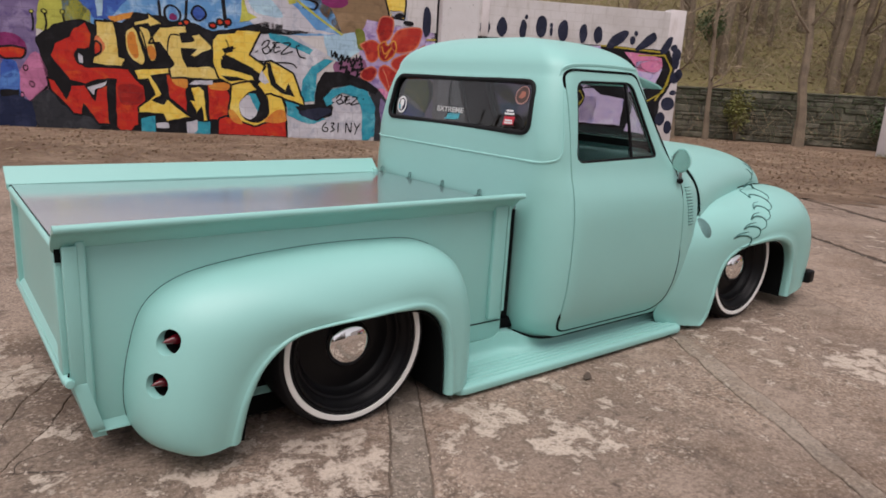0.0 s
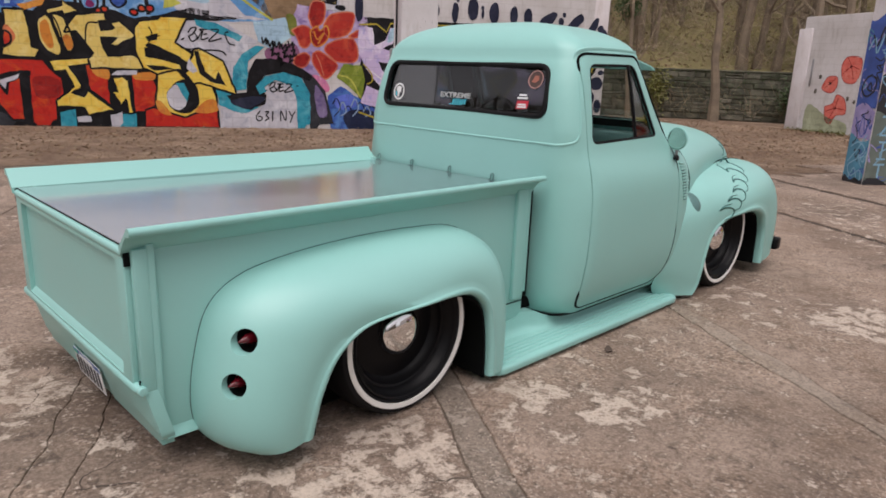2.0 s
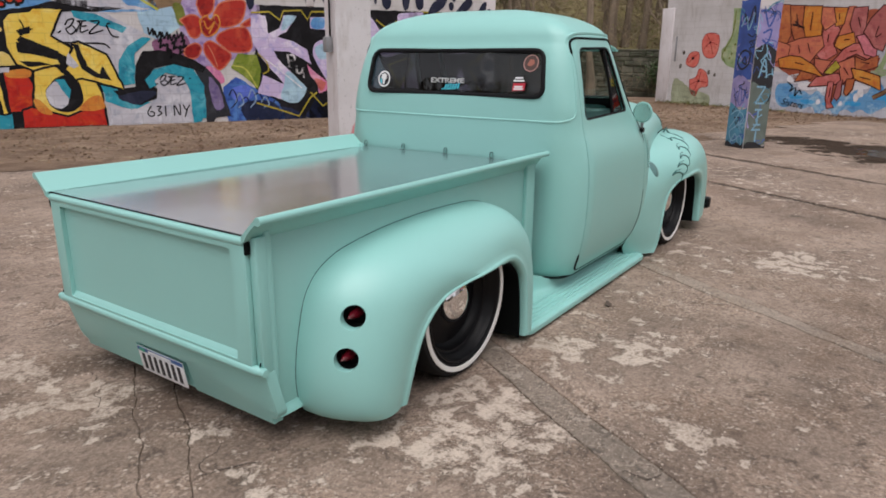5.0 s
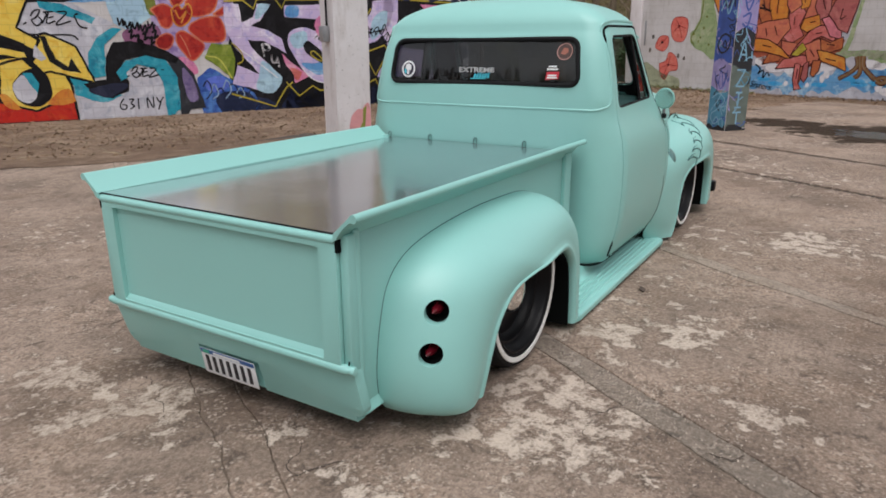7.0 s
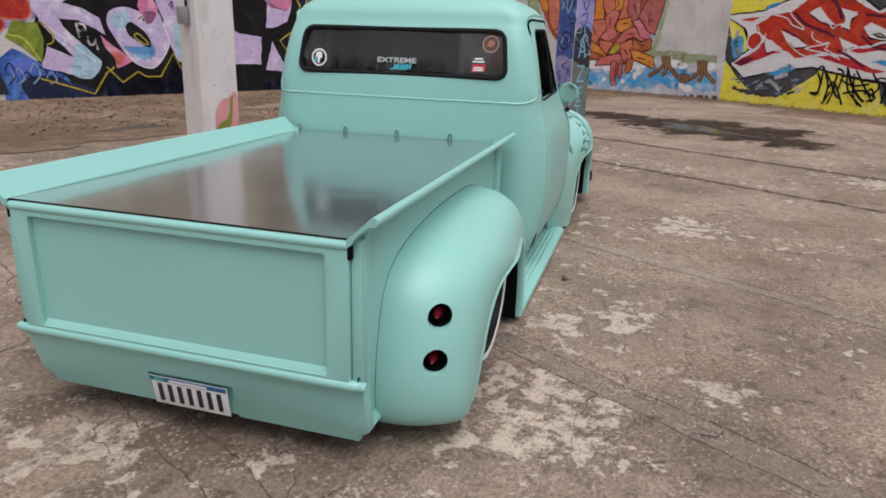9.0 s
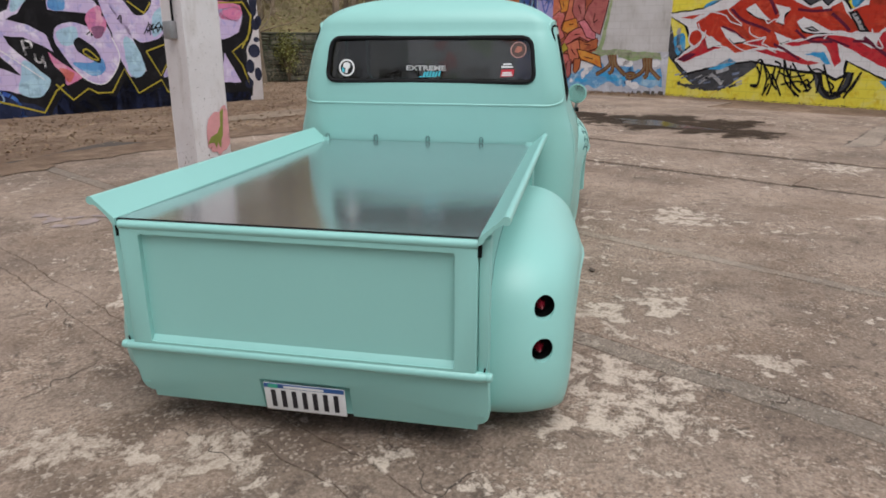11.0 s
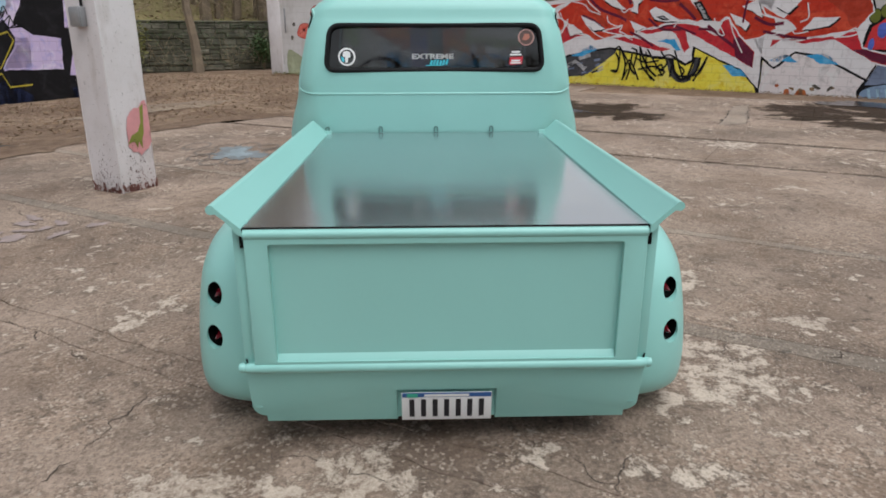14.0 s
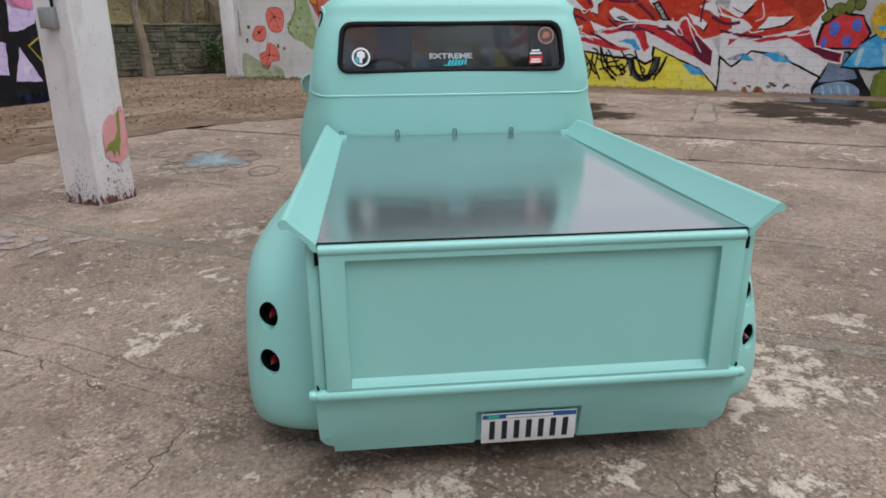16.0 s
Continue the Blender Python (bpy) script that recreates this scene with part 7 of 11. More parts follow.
stroke(wall_a, 'orange', 5, 0.030, [(16.94, 2.13),(17.09, 2.24),(17.16, 2.15),(17.3, 2.26),(17.36, 2.09),(17.27, 1.9),(17.09, 1.8),(16.97, 1.9),(16.94, 2.13)])
stroke(wall_a, 'orange', 5, 0.030, [(17.02, 2.13),(17.1, 1.96),(17.25, 2.11),(17.11, 1.86)])
stroke(wall_a, 'salmon', 5, 0.025, [(17.06, 1.63),(17.15, 1.46),(17.24, 1.17)])
paint(wall_a, 'lilac', 5, [(18.03, 2.28),(18.37, 2.28),(18.4, 1.9),(18.66, 2.0),(18.78, 2.29),(19.09, 2.29),(18.82, 1.94),(18.6, 1.83),(18.99, 1.73),(19.3, 1.54),(19.39, 1.22),(19.23, 1.32),(18.87, 1.5),(18.52, 1.52),(18.58, 1.36),(19.24, 0.68),(18.98, 0.35),(18.09, 0.58),(18.23, 0.98),(18.71, 0.79),(18.22, 1.36),(18.04, 1.7)])
paint(wall_a, 'skypale', 6, [(18.82, 1.07),(19.24, 0.68),(18.98, 0.35),(18.63, 0.46),(18.71, 0.79)], True)
paint(wall_a, 'skypale', 6, [(18.81, 2.28),(19.07, 2.28),(18.89, 2.06),(18.71, 1.97)], True)
paint(wall_a, 'ink', 7, [(18.54, 1.49),(18.8, 1.49),(19.2, 1.17),(19.53, 0.74),(19.54, 0.6),(19.21, 0.72),(18.75, 1.21)])
paint(wall_a, 'rose', 6, [(19.27, 1.23),(19.49, 1.03),(19.92, 0.71),(19.56, 0.55),(19.33, 1.04)])
paint(wall_a, 'wildpink', 7, [(19.44, 0.91),(19.71, 0.8),(19.6, 0.61)], True)
paint(wall_a, 'lilac', 5, [(19.41, 2.28),(20.28, 2.31),(20.43, 2.12),(20.16, 1.99),(19.89, 2.0),(19.39, 2.03)])
paint(wall_a, 'sky', 6, [(19.47, 2.26),(19.74, 2.26),(19.71, 2.05),(19.43, 2.05)], True)
paint(wall_a, 'lilac', 6, [(19.51, 1.7),(19.8, 1.81),(20.2, 1.71),(20.51, 1.77),(20.63, 1.51),(20.74, 1.09),(20.52, 0.7),(20.28, 0.55),(19.97, 0.65),(19.73, 0.9),(19.49, 1.3),(19.43, 1.51)], True)
paint(wall_a, 'skypale', 7, [(19.49, 1.61),(19.85, 1.72),(19.91, 1.53),(19.78, 1.36),(19.56, 1.37)], True)
paint(wall_a, 'sky', 7, [(19.74, 0.99),(20.1, 0.73),(20.38, 0.83),(20.35, 1.09),(20.1, 1.0)], True)
paint(wall_a, 'ink', 8, [(19.8, 1.4),(19.93, 1.5),(20.17, 1.34),(20.32, 1.14),(20.29, 1.0),(20.08, 1.08),(19.87, 1.23)], True)
stroke(wall_a, 'gold', 9, 0.030, [(19.98, 1.26),(20.08, 1.26),(20.27, 1.07),(20.16, 1.07),(19.99, 1.19),(19.98, 1.26)])
paint(wall_a, 'rose', 8, [(20.19, 1.88),(20.41, 1.97),(20.55, 1.85),(20.49, 1.63),(20.28, 1.56),(20.15, 1.68)], True)
paint(wall_a, 'mauve', 9, [(20.22, 1.71),(20.49, 1.73),(20.41, 1.52),(20.26, 1.51)], True)
stroke(wall_a, 'white', 7, 0.022, [(20.63, 1.51),(20.74, 1.09),(20.52, 0.7),(20.28, 0.55),(19.97, 0.65),(19.73, 0.9)])
stroke(wall_a, 'white', 7, 0.020, [(18.22, 1.37),(18.49, 1.2),(19.13, 0.69)])
paint(wall_a, 'lilac', 5, [(20.44, 2.26),(20.6, 2.27),(21.0, 1.78),(21.33, 0.79),(20.93, 0.68),(20.77, 1.0),(20.62, 1.67),(20.5, 1.99)])
paint(wall_a, 'skypale', 6, [(20.87, 1.46),(21.09, 1.44),(21.31, 0.82),(20.95, 0.7)], True)
paint(wall_a, 'lilac', 5, [(20.6, 2.3),(20.93, 2.32),(21.18, 2.01),(21.42, 2.0),(21.63, 2.24),(21.67, 2.43),(22.17, 2.47),(22.24, 2.36),(22.11, 1.9),(21.81, 1.58),(21.53, 1.44),(21.27, 1.42),(21.05, 1.55),(20.83, 1.85)], True)
paint(wall_a, 'rose', 6, [(20.15, 1.98),(20.43, 2.15),(20.47, 1.96),(20.36, 1.78),(20.14, 1.77)], True)
paint(wall_a, 'skypale', 6, [(21.66, 2.06),(22.04, 2.2),(21.94, 1.8),(21.57, 1.53)], True)
paint(wall_a, 'lilac', 5, [(22.09, 1.28),(22.4, 1.29),(22.34, 0.68),(21.71, 0.68),(22.02, 1.08)])
stroke(wall_a, 'gold', 7, 0.035, [(21.37, 1.22),(21.94, 1.4),(22.04, 1.23),(21.66, 0.68),(21.37, 1.22)], False)
stroke(wall_a, 'gold', 7, 0.035, [(19.33, 0.59),(19.63, 0.26),(19.98, 0.48),(20.16, 0.37),(20.48, 0.37),(20.81, 0.86),(21.08, 0.32),(21.66, 0.59),(21.79, 0.31),(22.28, 0.33)], False)
stroke(wall_a, 'gold', 7, 0.035, [(21.06, 2.27),(21.42, 2.03),(21.6, 2.26)], False)
stroke(wall_a, 'gold', 7, 0.035, [(18.04, 0.37),(18.45, 0.24),(19.03, 0.04),(19.32, 0.46),(19.49, 0.58)], False)
stroke(wall_a, 'gold', 4, 0.035, [(18.04, 2.33),(18.46, 2.36),(18.69, 2.19),(18.78, 2.39),(19.19, 2.42),(19.34, 2.22),(19.44, 2.4),(20.67, 2.43)], False)
stroke(wall_a, 'gold', 7, 0.030, [(18.14, 1.47),(18.33, 1.27),(18.36, 1.09),(18.23, 1.01)])
stroke(wall_a, 'ink', 8, 0.025, [(18.85, 1.83),(18.96, 1.96),(19.03, 1.78)])
stroke(wall_a, 'ink', 8, 0.025, [(18.88, 1.85),(19.04, 1.85)])
stroke(wall_a, 'ink', 8, 0.025, [(19.1, 1.78),(19.15, 1.96),(19.27, 1.91),(19.16, 1.85),(19.29, 1.77)])
stroke(wall_a, 'ink', 8, 0.025, [(19.37, 1.96),(19.37, 1.77),(19.54, 1.96)])
stroke(wall_a, 'ink', 8, 0.025, [(19.38, 1.87),(19.58, 1.89)])
stroke(wall_a, 'ink', 8, 0.025, [(21.37, 1.59),(21.52, 1.8),(21.61, 1.62)])
stroke(wall_a, 'ink', 8, 0.025, [(21.61, 1.69),(21.76, 1.84),(21.82, 1.68),(21.95, 1.89),(22.01, 1.73)])
stroke(wall_a, 'ink', 8, 0.025, [(21.43, 1.66),(21.96, 1.78)])
stroke(wall_a, 'ink', 8, 0.025, [(22.04, 1.71),(22.15, 1.5),(22.27, 1.62)])
stroke(wall_a, 'ink', 3, .04, [(9.77, 2.34),(9.79, 2.12),(9.76, 1.95)])
stroke(wall_a, 'ink', 3, .04, [(10.01, 2.36),(10.04, 2.14),(10.0, 1.96)])
stroke(wall_a, 'ink', 3, .04, [(10.36, 2.38),(10.38, 2.16),(10.35, 1.99)])
stroke(wall_a, 'ink', 2, .06, [(12.25, 2.75),(12.29, 2.24)])
stroke(wall_a, 'ink', 2, .06, [(12.82, 2.8),(12.78, 2.28)])
stroke(wall_a, 'ink', 2, .08, [(13.54, 3.09),(13.62, 2.28)])
stroke(wall_a, 'lime', 3, .05, [(15.11, 2.98),(15.68, 2.59),(16.13, 2.31)])
stroke(wall_a, 'ink', 2, .05, [(15.18, 3.04),(15.55, 2.95),(15.49, 2.8),(15.24, 2.85)])
stroke(wall_a, 'ink', 6, .028, [(16.02, .9),(16.08, .98),(16.15, .98),(16.1, .89),(16.03, .85),(16.09, .78),(16.17, .83),(16.12, .9)])
stroke(wall_a, 'ink', 6, .028, [(16.17, .8),(16.24, .93),(16.2, .96),(16.33, .96)])
stroke(wall_a, 'ink', 6, .028, [(16.27, .96),(16.23, .8),(16.35, .83)])
stroke(wall_a, 'ink', 6, .028, [(16.33, .9),(16.26, .88)])
stroke(wall_a, 'ink', 6, .028, [(16.38, .96),(16.51, .95),(16.35, .78),(16.56, .83)])
stroke(wall_a, 'ink', 6, .028, [(15.97, .82),(15.92, .8)])
stroke(wall_a, 'ink', 6, .028, [(16.61, .92),(16.66, .93)])
stroke(wall_a, 'ink', 6, .028, [(14.37, 1.96),(14.44, 2.06),(14.54, 2.07),(14.46, 1.94),(14.38, 1.89),(14.45, 1.79),(14.55, 1.87),(14.5, 1.96)])
stroke(wall_a, 'ink', 6, .028, [(14.55, 1.83),(14.64, 2.0),(14.6, 2.04),(14.76, 2.05)])
stroke(wall_a, 'ink', 6, .028, [(14.68, 2.04),(14.63, 1.84),(14.78, 1.88)])
stroke(wall_a, 'ink', 6, .028, [(14.76, 1.96),(14.67, 1.94)])
stroke(wall_a, 'ink', 6, .028, [(14.83, 2.05),(14.99, 2.04),(14.78, 1.81),(15.05, 1.88)])
stroke(wall_a, 'ink', 6, .028, [(14.29, 1.85),(14.23, 1.81)])
stroke(wall_a, 'ink', 6, .028, [(15.12, 2.0),(15.19, 2.02)])
stroke(wall_a, 'ink', 6, .03, [(14.19, 1.64),(14.56, 1.62),(15.0, 1.62),(15.13, 1.53)])
stroke(wall_a, 'ink', 6, .03, [(15.11, 1.99),(15.19, 1.79),(15.32, 1.75)])
stroke(wall_a, 'ink', 5, .035, [(15.89, 1.96),(15.91, 1.82),(15.98, 1.94),(15.98, 1.8),(16.02, 1.9)])
stroke(wall_a, 'ink', 5, .035, [(16.02, 1.9),(16.05, 1.76),(16.12, 1.88),(16.12, 1.74),(16.16, 1.84)])
stroke(wall_a, 'ink', 5, .035, [(16.16, 1.88),(16.19, 1.74),(16.26, 1.87),(16.26, 1.72),(16.3, 1.82)])
stroke(wall_a, 'ink', 5, .035, [(16.31, 1.84),(16.33, 1.7),(16.4, 1.83),(16.41, 1.68),(16.45, 1.78)])
stroke(wall_a, 'ink', 5, .035, [(16.45, 1.9),(16.48, 1.76),(16.55, 1.88),(16.55, 1.74),(16.59, 1.84)])
stroke(wall_a, 'ink', 5, .045, [(16.06, 1.67),(16.13, 1.72),(16.1, 1.58),(16.18, 1.63),(16.08, 1.55)])
stroke(wall_a, 'ink', 5, .045, [(16.17, 1.58),(16.25, 1.63),(16.22, 1.49),(16.29, 1.54),(16.19, 1.46)])
stroke(wall_a, 'ink', 5, .045, [(16.32, 1.63),(16.39, 1.68),(16.36, 1.54),(16.44, 1.59),(16.34, 1.52)])
stroke(wall_a, 'ink', 5, .045, [(16.44, 1.54),(16.51, 1.59),(16.48, 1.45),(16.56, 1.5),(16.46, 1.42)])
stroke(wall_a, 'ink', 5, .045, [(16.24, 1.46),(16.31, 1.51),(16.28, 1.37),(16.36, 1.42),(16.26, 1.34)])
stroke(wall_a, 'ink', 5, .045, [(16.51, 1.67),(16.59, 1.72),(16.56, 1.57),(16.63, 1.62),(16.53, 1.55)])
stroke(wall_a, 'lime', 5, .035, [(17.57, 1.2),(17.85, 1.11),(18.08, .71)])
stroke(wall_a, 'navy', 4, .03, [(17.43, .54),(17.53, .67),(17.61, .45),(17.47, .26)])
stroke(wall_a, 'steel', 4, .03, [(17.57, .38),(17.67, .59),(17.75, .38),(17.62, .27)])
stroke(wall_a, 'navy', 4, .03, [(17.71, .43),(17.82, .5),(17.89, .32),(17.76, .27)])
stroke(wall_a, 'steel', 4, .03, [(17.86, .49),(17.96, .67),(18.04, .45),(17.9, .27)])
stroke(wall_a, 'navy', 4, .03, [(18.0, .54),(18.11, .58),(18.19, .39),(18.05, .27)])
stroke(wall_a, 'steel', 4, .03, [(18.15, .38),(18.25, .5),(18.33, .33),(18.2, .27)])
stroke(wall_a, 'navy', 4, .03, [(18.29, .43),(18.4, .67),(18.48, .46),(18.35, .28)])
stroke(wall_a, 'ink', 7, .025, [(21.5, 1.85),(21.52, 1.57)])
stroke(wall_a, 'ink', 7, .025, [(21.45, 1.62),(21.62, 1.81),(21.55, 1.67),(21.69, 1.74),(21.7, 1.63),(21.8, 1.77),(21.86, 1.66),(21.96, 1.8)])
stroke(wall_a, 'ink', 7, .025, [(21.91, 1.59),(22.06, 1.71),(21.98, 1.47),(22.18, 1.58)])
stroke(wall_a, 'ink', 7, .025, [(21.92, 1.47),(22.36, 1.51)])
stroke(wall_a, 'ink', 7, .025, [(20.09, 1.56),(20.25, 1.67),(20.19, 1.54),(20.43, 1.7),(20.37, 1.53)])
stroke(wall_a, 'ink', 7, .025, [(20.8, 1.88),(20.88, 1.97),(20.88, 1.82)])
stroke(wall_a, 'gold', 4, .035, [(23.36, 2.33),(24.08, 2.37),(24.29, 2.04),(24.14, 1.49),(23.65, 1.19),(23.92, .86),(24.1, .37)], False)
stroke(wall_a, 'ink', 4, .04, [(18.82, 1.78),(19.06, 1.95),(19.25, 1.98),(19.35, 1.85),(19.17, 1.63),(19.0, 1.78),(19.36, 1.95)])
stroke(wall_a, 'plum', 4, .04, [(21.55, 1.64),(21.68, 1.8),(21.77, 1.59),(21.9, 1.83),(22.02, 1.64),(22.12, 1.85)])
stroke(wall_a, 'gold', 3, .04, [(22.31, 2.5),(24.0, 2.44),(24.3, 2.07),(24.23, 1.68),(23.95, 1.27)], False)
stroke(wall_b, 'darkred', 2, .022, [(1.65, 1.73),(1.89, 1.93),(2.16, 1.86)])
stroke(wall_b, 'darkred', 2, .022, [(1.73, 2.18),(1.89, 1.93),(2.02, 1.59)])
stroke(wall_b, 'darkred', 2, .022, [(1.1, 1.31),(1.27, 1.45),(1.44, 1.59)])
stroke(wall_b, 'darkred', 2, .022, [(1.27, .63),(1.58, .74),(1.9, .71)])
stroke(wall_b, 'darkred', 2, .022, [(1.64, 1.03),(1.58, .74),(1.43, .41)])
paint(wall_c, 'blushwhite', 1, [(6.37, 0.0), (6.37, 1.0), (8.6, 1.0), (8.75, 0.4), (8.5, 0.0)])
stroke(wall_c, 'ink', 9, 0.05, [(2.6, 0.84), (2.7, 0.63), (2.66, 0.35), (2.48, 0.37)])
stroke(wall_c, 'ink', 9, 0.045, [(2.72, 0.98), (2.89, 0.58), (2.86, 0.22)])
stroke(wall_c, 'ink', 9, 0.045, [(2.91, 0.51), (3.02, 0.65), (3.22, 0.32), (3.3, 0.15)])
stroke(wall_c, 'ink', 9, 0.05, [(3.07, 0.86), (3.05, 0.48), (3.19, 0.29)])
stroke(wall_c, 'ink', 9, 0.06, [(3.27, 1), (3.41, 0.68), (3.59, 0.42), (3.78, 0.26)])
stroke(wall_c, 'ink', 9, 0.04, [(3.15, 0.73), (3.45, 0.61), (3.82, 0.66)])
stroke(wall_c, 'ink', 9, 0.04, [(3.45, 0.88), (3.51, 0.41), (3.66, 0.17)])
stroke(wall_c, 'ink', 9, 0.045, [(3.75, 0.43), (3.89, 0.56), (3.98, 0.35), (3.83, 0.29)])
stroke(wall_c, 'ink', 9, 0.05, [(3.93, 0.77), (4.16, 0.63), (4.15, 0.26)])
stroke(wall_c, 'ink', 9, 0.07, [(4.17, 0.72), (4.26, 0.4), (4.45, 0.21), (4.63, 0.3)])
stroke(wall_c, 'ink', 9, 0.04, [(4.39, 0.54), (4.51, 0.42), (4.43, 0.28)])
stroke(wall_c, 'ink', 9, 0.06, [(4.88, 0.76), (4.82, 0.44), (4.6, 0.22)])
stroke(wall_c, 'ink', 9, 0.04, [(5.03, 0.68), (4.89, 0.38), (4.73, 0.31)])
stroke(wall_c, 'ink', 9, 0.035, [(3.81, 0.7), (4.06, 0.81), (4.26, 0.74)])
stroke(wall_c, 'smoke2', 2, 0.13, [(4.08, 0.71), (4.18, 0.39), (4.37, 0.2)])
stroke(wall_c, 'smoke2', 2, 0.11, [(4.82, 0.76), (4.75, 0.46), (4.59, 0.24)])
stroke(wall_c, 'smoke2', 2, 0.1, [(4.32, 0.21), (4.5, 0.18), (4.69, 0.25)])
stroke(wall_c, 'slate', 2, 0.06, [(0.73, 0.39), (0.9, 0.46)])
stroke(wall_c, 'smoke2', 2, 0.045, [(1.44, 0.29), (1.62, 0.33)])
stroke(wall_c, 'smoke2', 2, 0.045, [(1.63, 0.43), (1.82, 0.47)])
stroke(wall_c, 'smoke2', 2, 0.06, [(1.49, 0.31), (1.58, 0.39)])
stroke(wall_c, 'smoke', 2, 0.045, [(0.59, 0.23), (0.82, 0.32)])
stroke(wall_c, 'smoke2', 2, 0.06, [(0.79, 0.37), (1.02, 0.43)])
stroke(wall_c, 'paleg', 2, 0.045, [(1.65, 0.42), (1.75, 0.45)])
stroke(wall_c, 'smoke2', 2, 0.06, [(0.71, 0.23), (0.95, 0.29)])
stroke(wall_c, 'smoke2', 2, 0.06, [(1.84, 0.43), (1.96, 0.47)])
stroke(wall_c, 'slate', 2, 0.06, [(1.95, 0.62), (2.14, 0.66)])
stroke(wall_c, 'smoke', 2, 0.06, [(1.9, 0.29), (2.09, 0.37)])
stroke(wall_c, 'smoke', 2, 0.03, [(2.09, 0.54), (2.25, 0.61)])
stroke(wall_c, 'smoke', 2, 0.045, [(1.18, 0.48), (1.43, 0.51)])
stroke(wall_c, 'smoke', 2, 0.03, [(1.08, 0.45), (1.27, 0.53)])
stroke(wall_c, 'slate', 2, 0.06, [(1, 0.38), (1.14, 0.41)])
stroke(wall_c, 'paleg', 2, 0.045, [(0.24, 0.54), (0.4, 0.58)])
stroke(wall_c, 'slate', 2, 0.045, [(1.6, 0.27), (1.75, 0.31)])
stroke(wall_c, 'smoke2', 2, 0.06, [(1.88, 0.5), (2.09, 0.57)])
stroke(wall_c, 'slate', 2, 0.045, [(0.45, 0.46), (0.65, 0.54)])
stroke(wall_c, 'slate', 2, 0.06, [(2.01, 0.48), (2.14, 0.53)])
stroke(wall_c, 'slate', 2, 0.03, [(1.78, 0.28), (1.92, 0.35)])
stroke(wall_c, 'slate', 2, 0.06, [(0.49, 0.62), (0.74, 0.69)])
stroke(wall_c, 'smoke', 2, 0.06, [(0.8, 0.41), (0.9, 0.46)])
stroke(wall_c, 'slate', 2, 0.03, [(1.45, 0.51), (1.6, 0.55)])
stroke(wall_c, 'slate', 2, 0.045, [(0.98, 0.38), (1.09, 0.46)])
stroke(wall_c, 'paleg', 2, 0.045, [(2.08, 0.4), (2.24, 0.47)])
stroke(wall_c, 'smoke2', 2, 0.06, [(0.78, 0.47), (0.99, 0.5)])
stroke(wall_c, 'paleg', 2, 0.045, [(0.88, 0.47), (1.1, 0.57)])
stroke(wall_c, 'smoke2', 2, 0.045, [(0.37, 0.65), (0.52, 0.68)])
stroke(wall_c, 'paleg', 2, 0.045, [(1.26, 0.54), (1.41, 0.62)])
stroke(wall_c, 'smoke2', 2, 0.045, [(0.4, 0.53), (0.59, 0.62)])
stroke(wall_c, 'slate', 2, 0.045, [(1.16, 0.37), (1.36, 0.4)])
stroke(wall_c, 'smoke2', 2, 0.06, [(1.04, 0.52), (1.3, 0.59)])
stroke(wall_c, 'paleg', 2, 0.03, [(2.06, 0.32), (2.26, 0.4)])
stroke(wall_c, 'paleg', 2, 0.05, [(0.29, 1.2), (0.35, 1.34)])
stroke(wall_c, 'smoke', 2, 0.03, [(0.43, 0.76), (0.45, 0.9)])
stroke(wall_c, 'paleg', 2, 0.03, [(0.36, 0.8), (0.38, 0.93)])
stroke(wall_c, 'slate', 2, 0.03, [(0.07, 1.41), (0.12, 1.5)])
stroke(wall_c, 'paleg', 2, 0.03, [(0.41, 1.11), (0.44, 1.25)])
stroke(wall_c, 'paleg', 2, 0.03, [(0.25, 0.94), (0.29, 1.05)])
stroke(wall_c, 'paleg', 2, 0.03, [(0.3, 1.54), (0.37, 1.6)])
stroke(wall_c, 'smoke', 2, 0.05, [(0.32, 0.86), (0.36, 0.98)])
stroke(wall_c, 'paleg', 2, 0.03, [(0.17, 1.65), (0.23, 1.78)])
stroke(wall_c, 'paleg', 2, 0.03, [(-0.02, 1.65), (0.06, 1.72)])
stroke(wall_c, 'paleg', 2, 0.03, [(0.2, 1.39), (0.24, 1.51)])
stroke(wall_c, 'smoke', 2, 0.05, [(0.24, 1.35), (0.29, 1.42)])
stroke(wall_c, 'smoke', 2, 0.03, [(0.06, 0.99), (0.08, 1.09)])
stroke(wall_c, 'slate', 2, 0.03, [(0.29, 1.17), (0.34, 1.28)])
stroke(wall_c, 'slate', 2, 0.05, [(0.17, 1.22), (0.22, 1.34)])
stroke(wall_c, 'slate', 2, 0.05, [(0.17, 1.46), (0.24, 1.53)])
stroke(wall_c, 'smoke', 2, 0.05, [(3.87, 2.58), (3.96, 2.63)])
stroke(wall_c, 'paleg', 2, 0.03, [(4.26, 2.62), (4.39, 2.67)])
stroke(wall_c, 'paleg', 2, 0.03, [(4.34, 2.53), (4.46, 2.57)])
stroke(wall_c, 'smoke', 2, 0.05, [(3.51, 2.53), (3.58, 2.58)])
stroke(wall_c, 'smoke', 2, 0.05, [(3.42, 2.71), (3.5, 2.72)])
stroke(wall_c, 'smoke', 2, 0.05, [(4.31, 2.67), (4.43, 2.72)])
stroke(wall_c, 'smoke', 2, 0.03, [(4.06, 2.45), (4.13, 2.49)])
stroke(wall_c, 'paleg', 2, 0.03, [(4.4, 2.69), (4.53, 2.71)])
stroke(wall_c, 'slate', 2, 0.05, [(3.58, 2.65), (3.66, 2.69)])
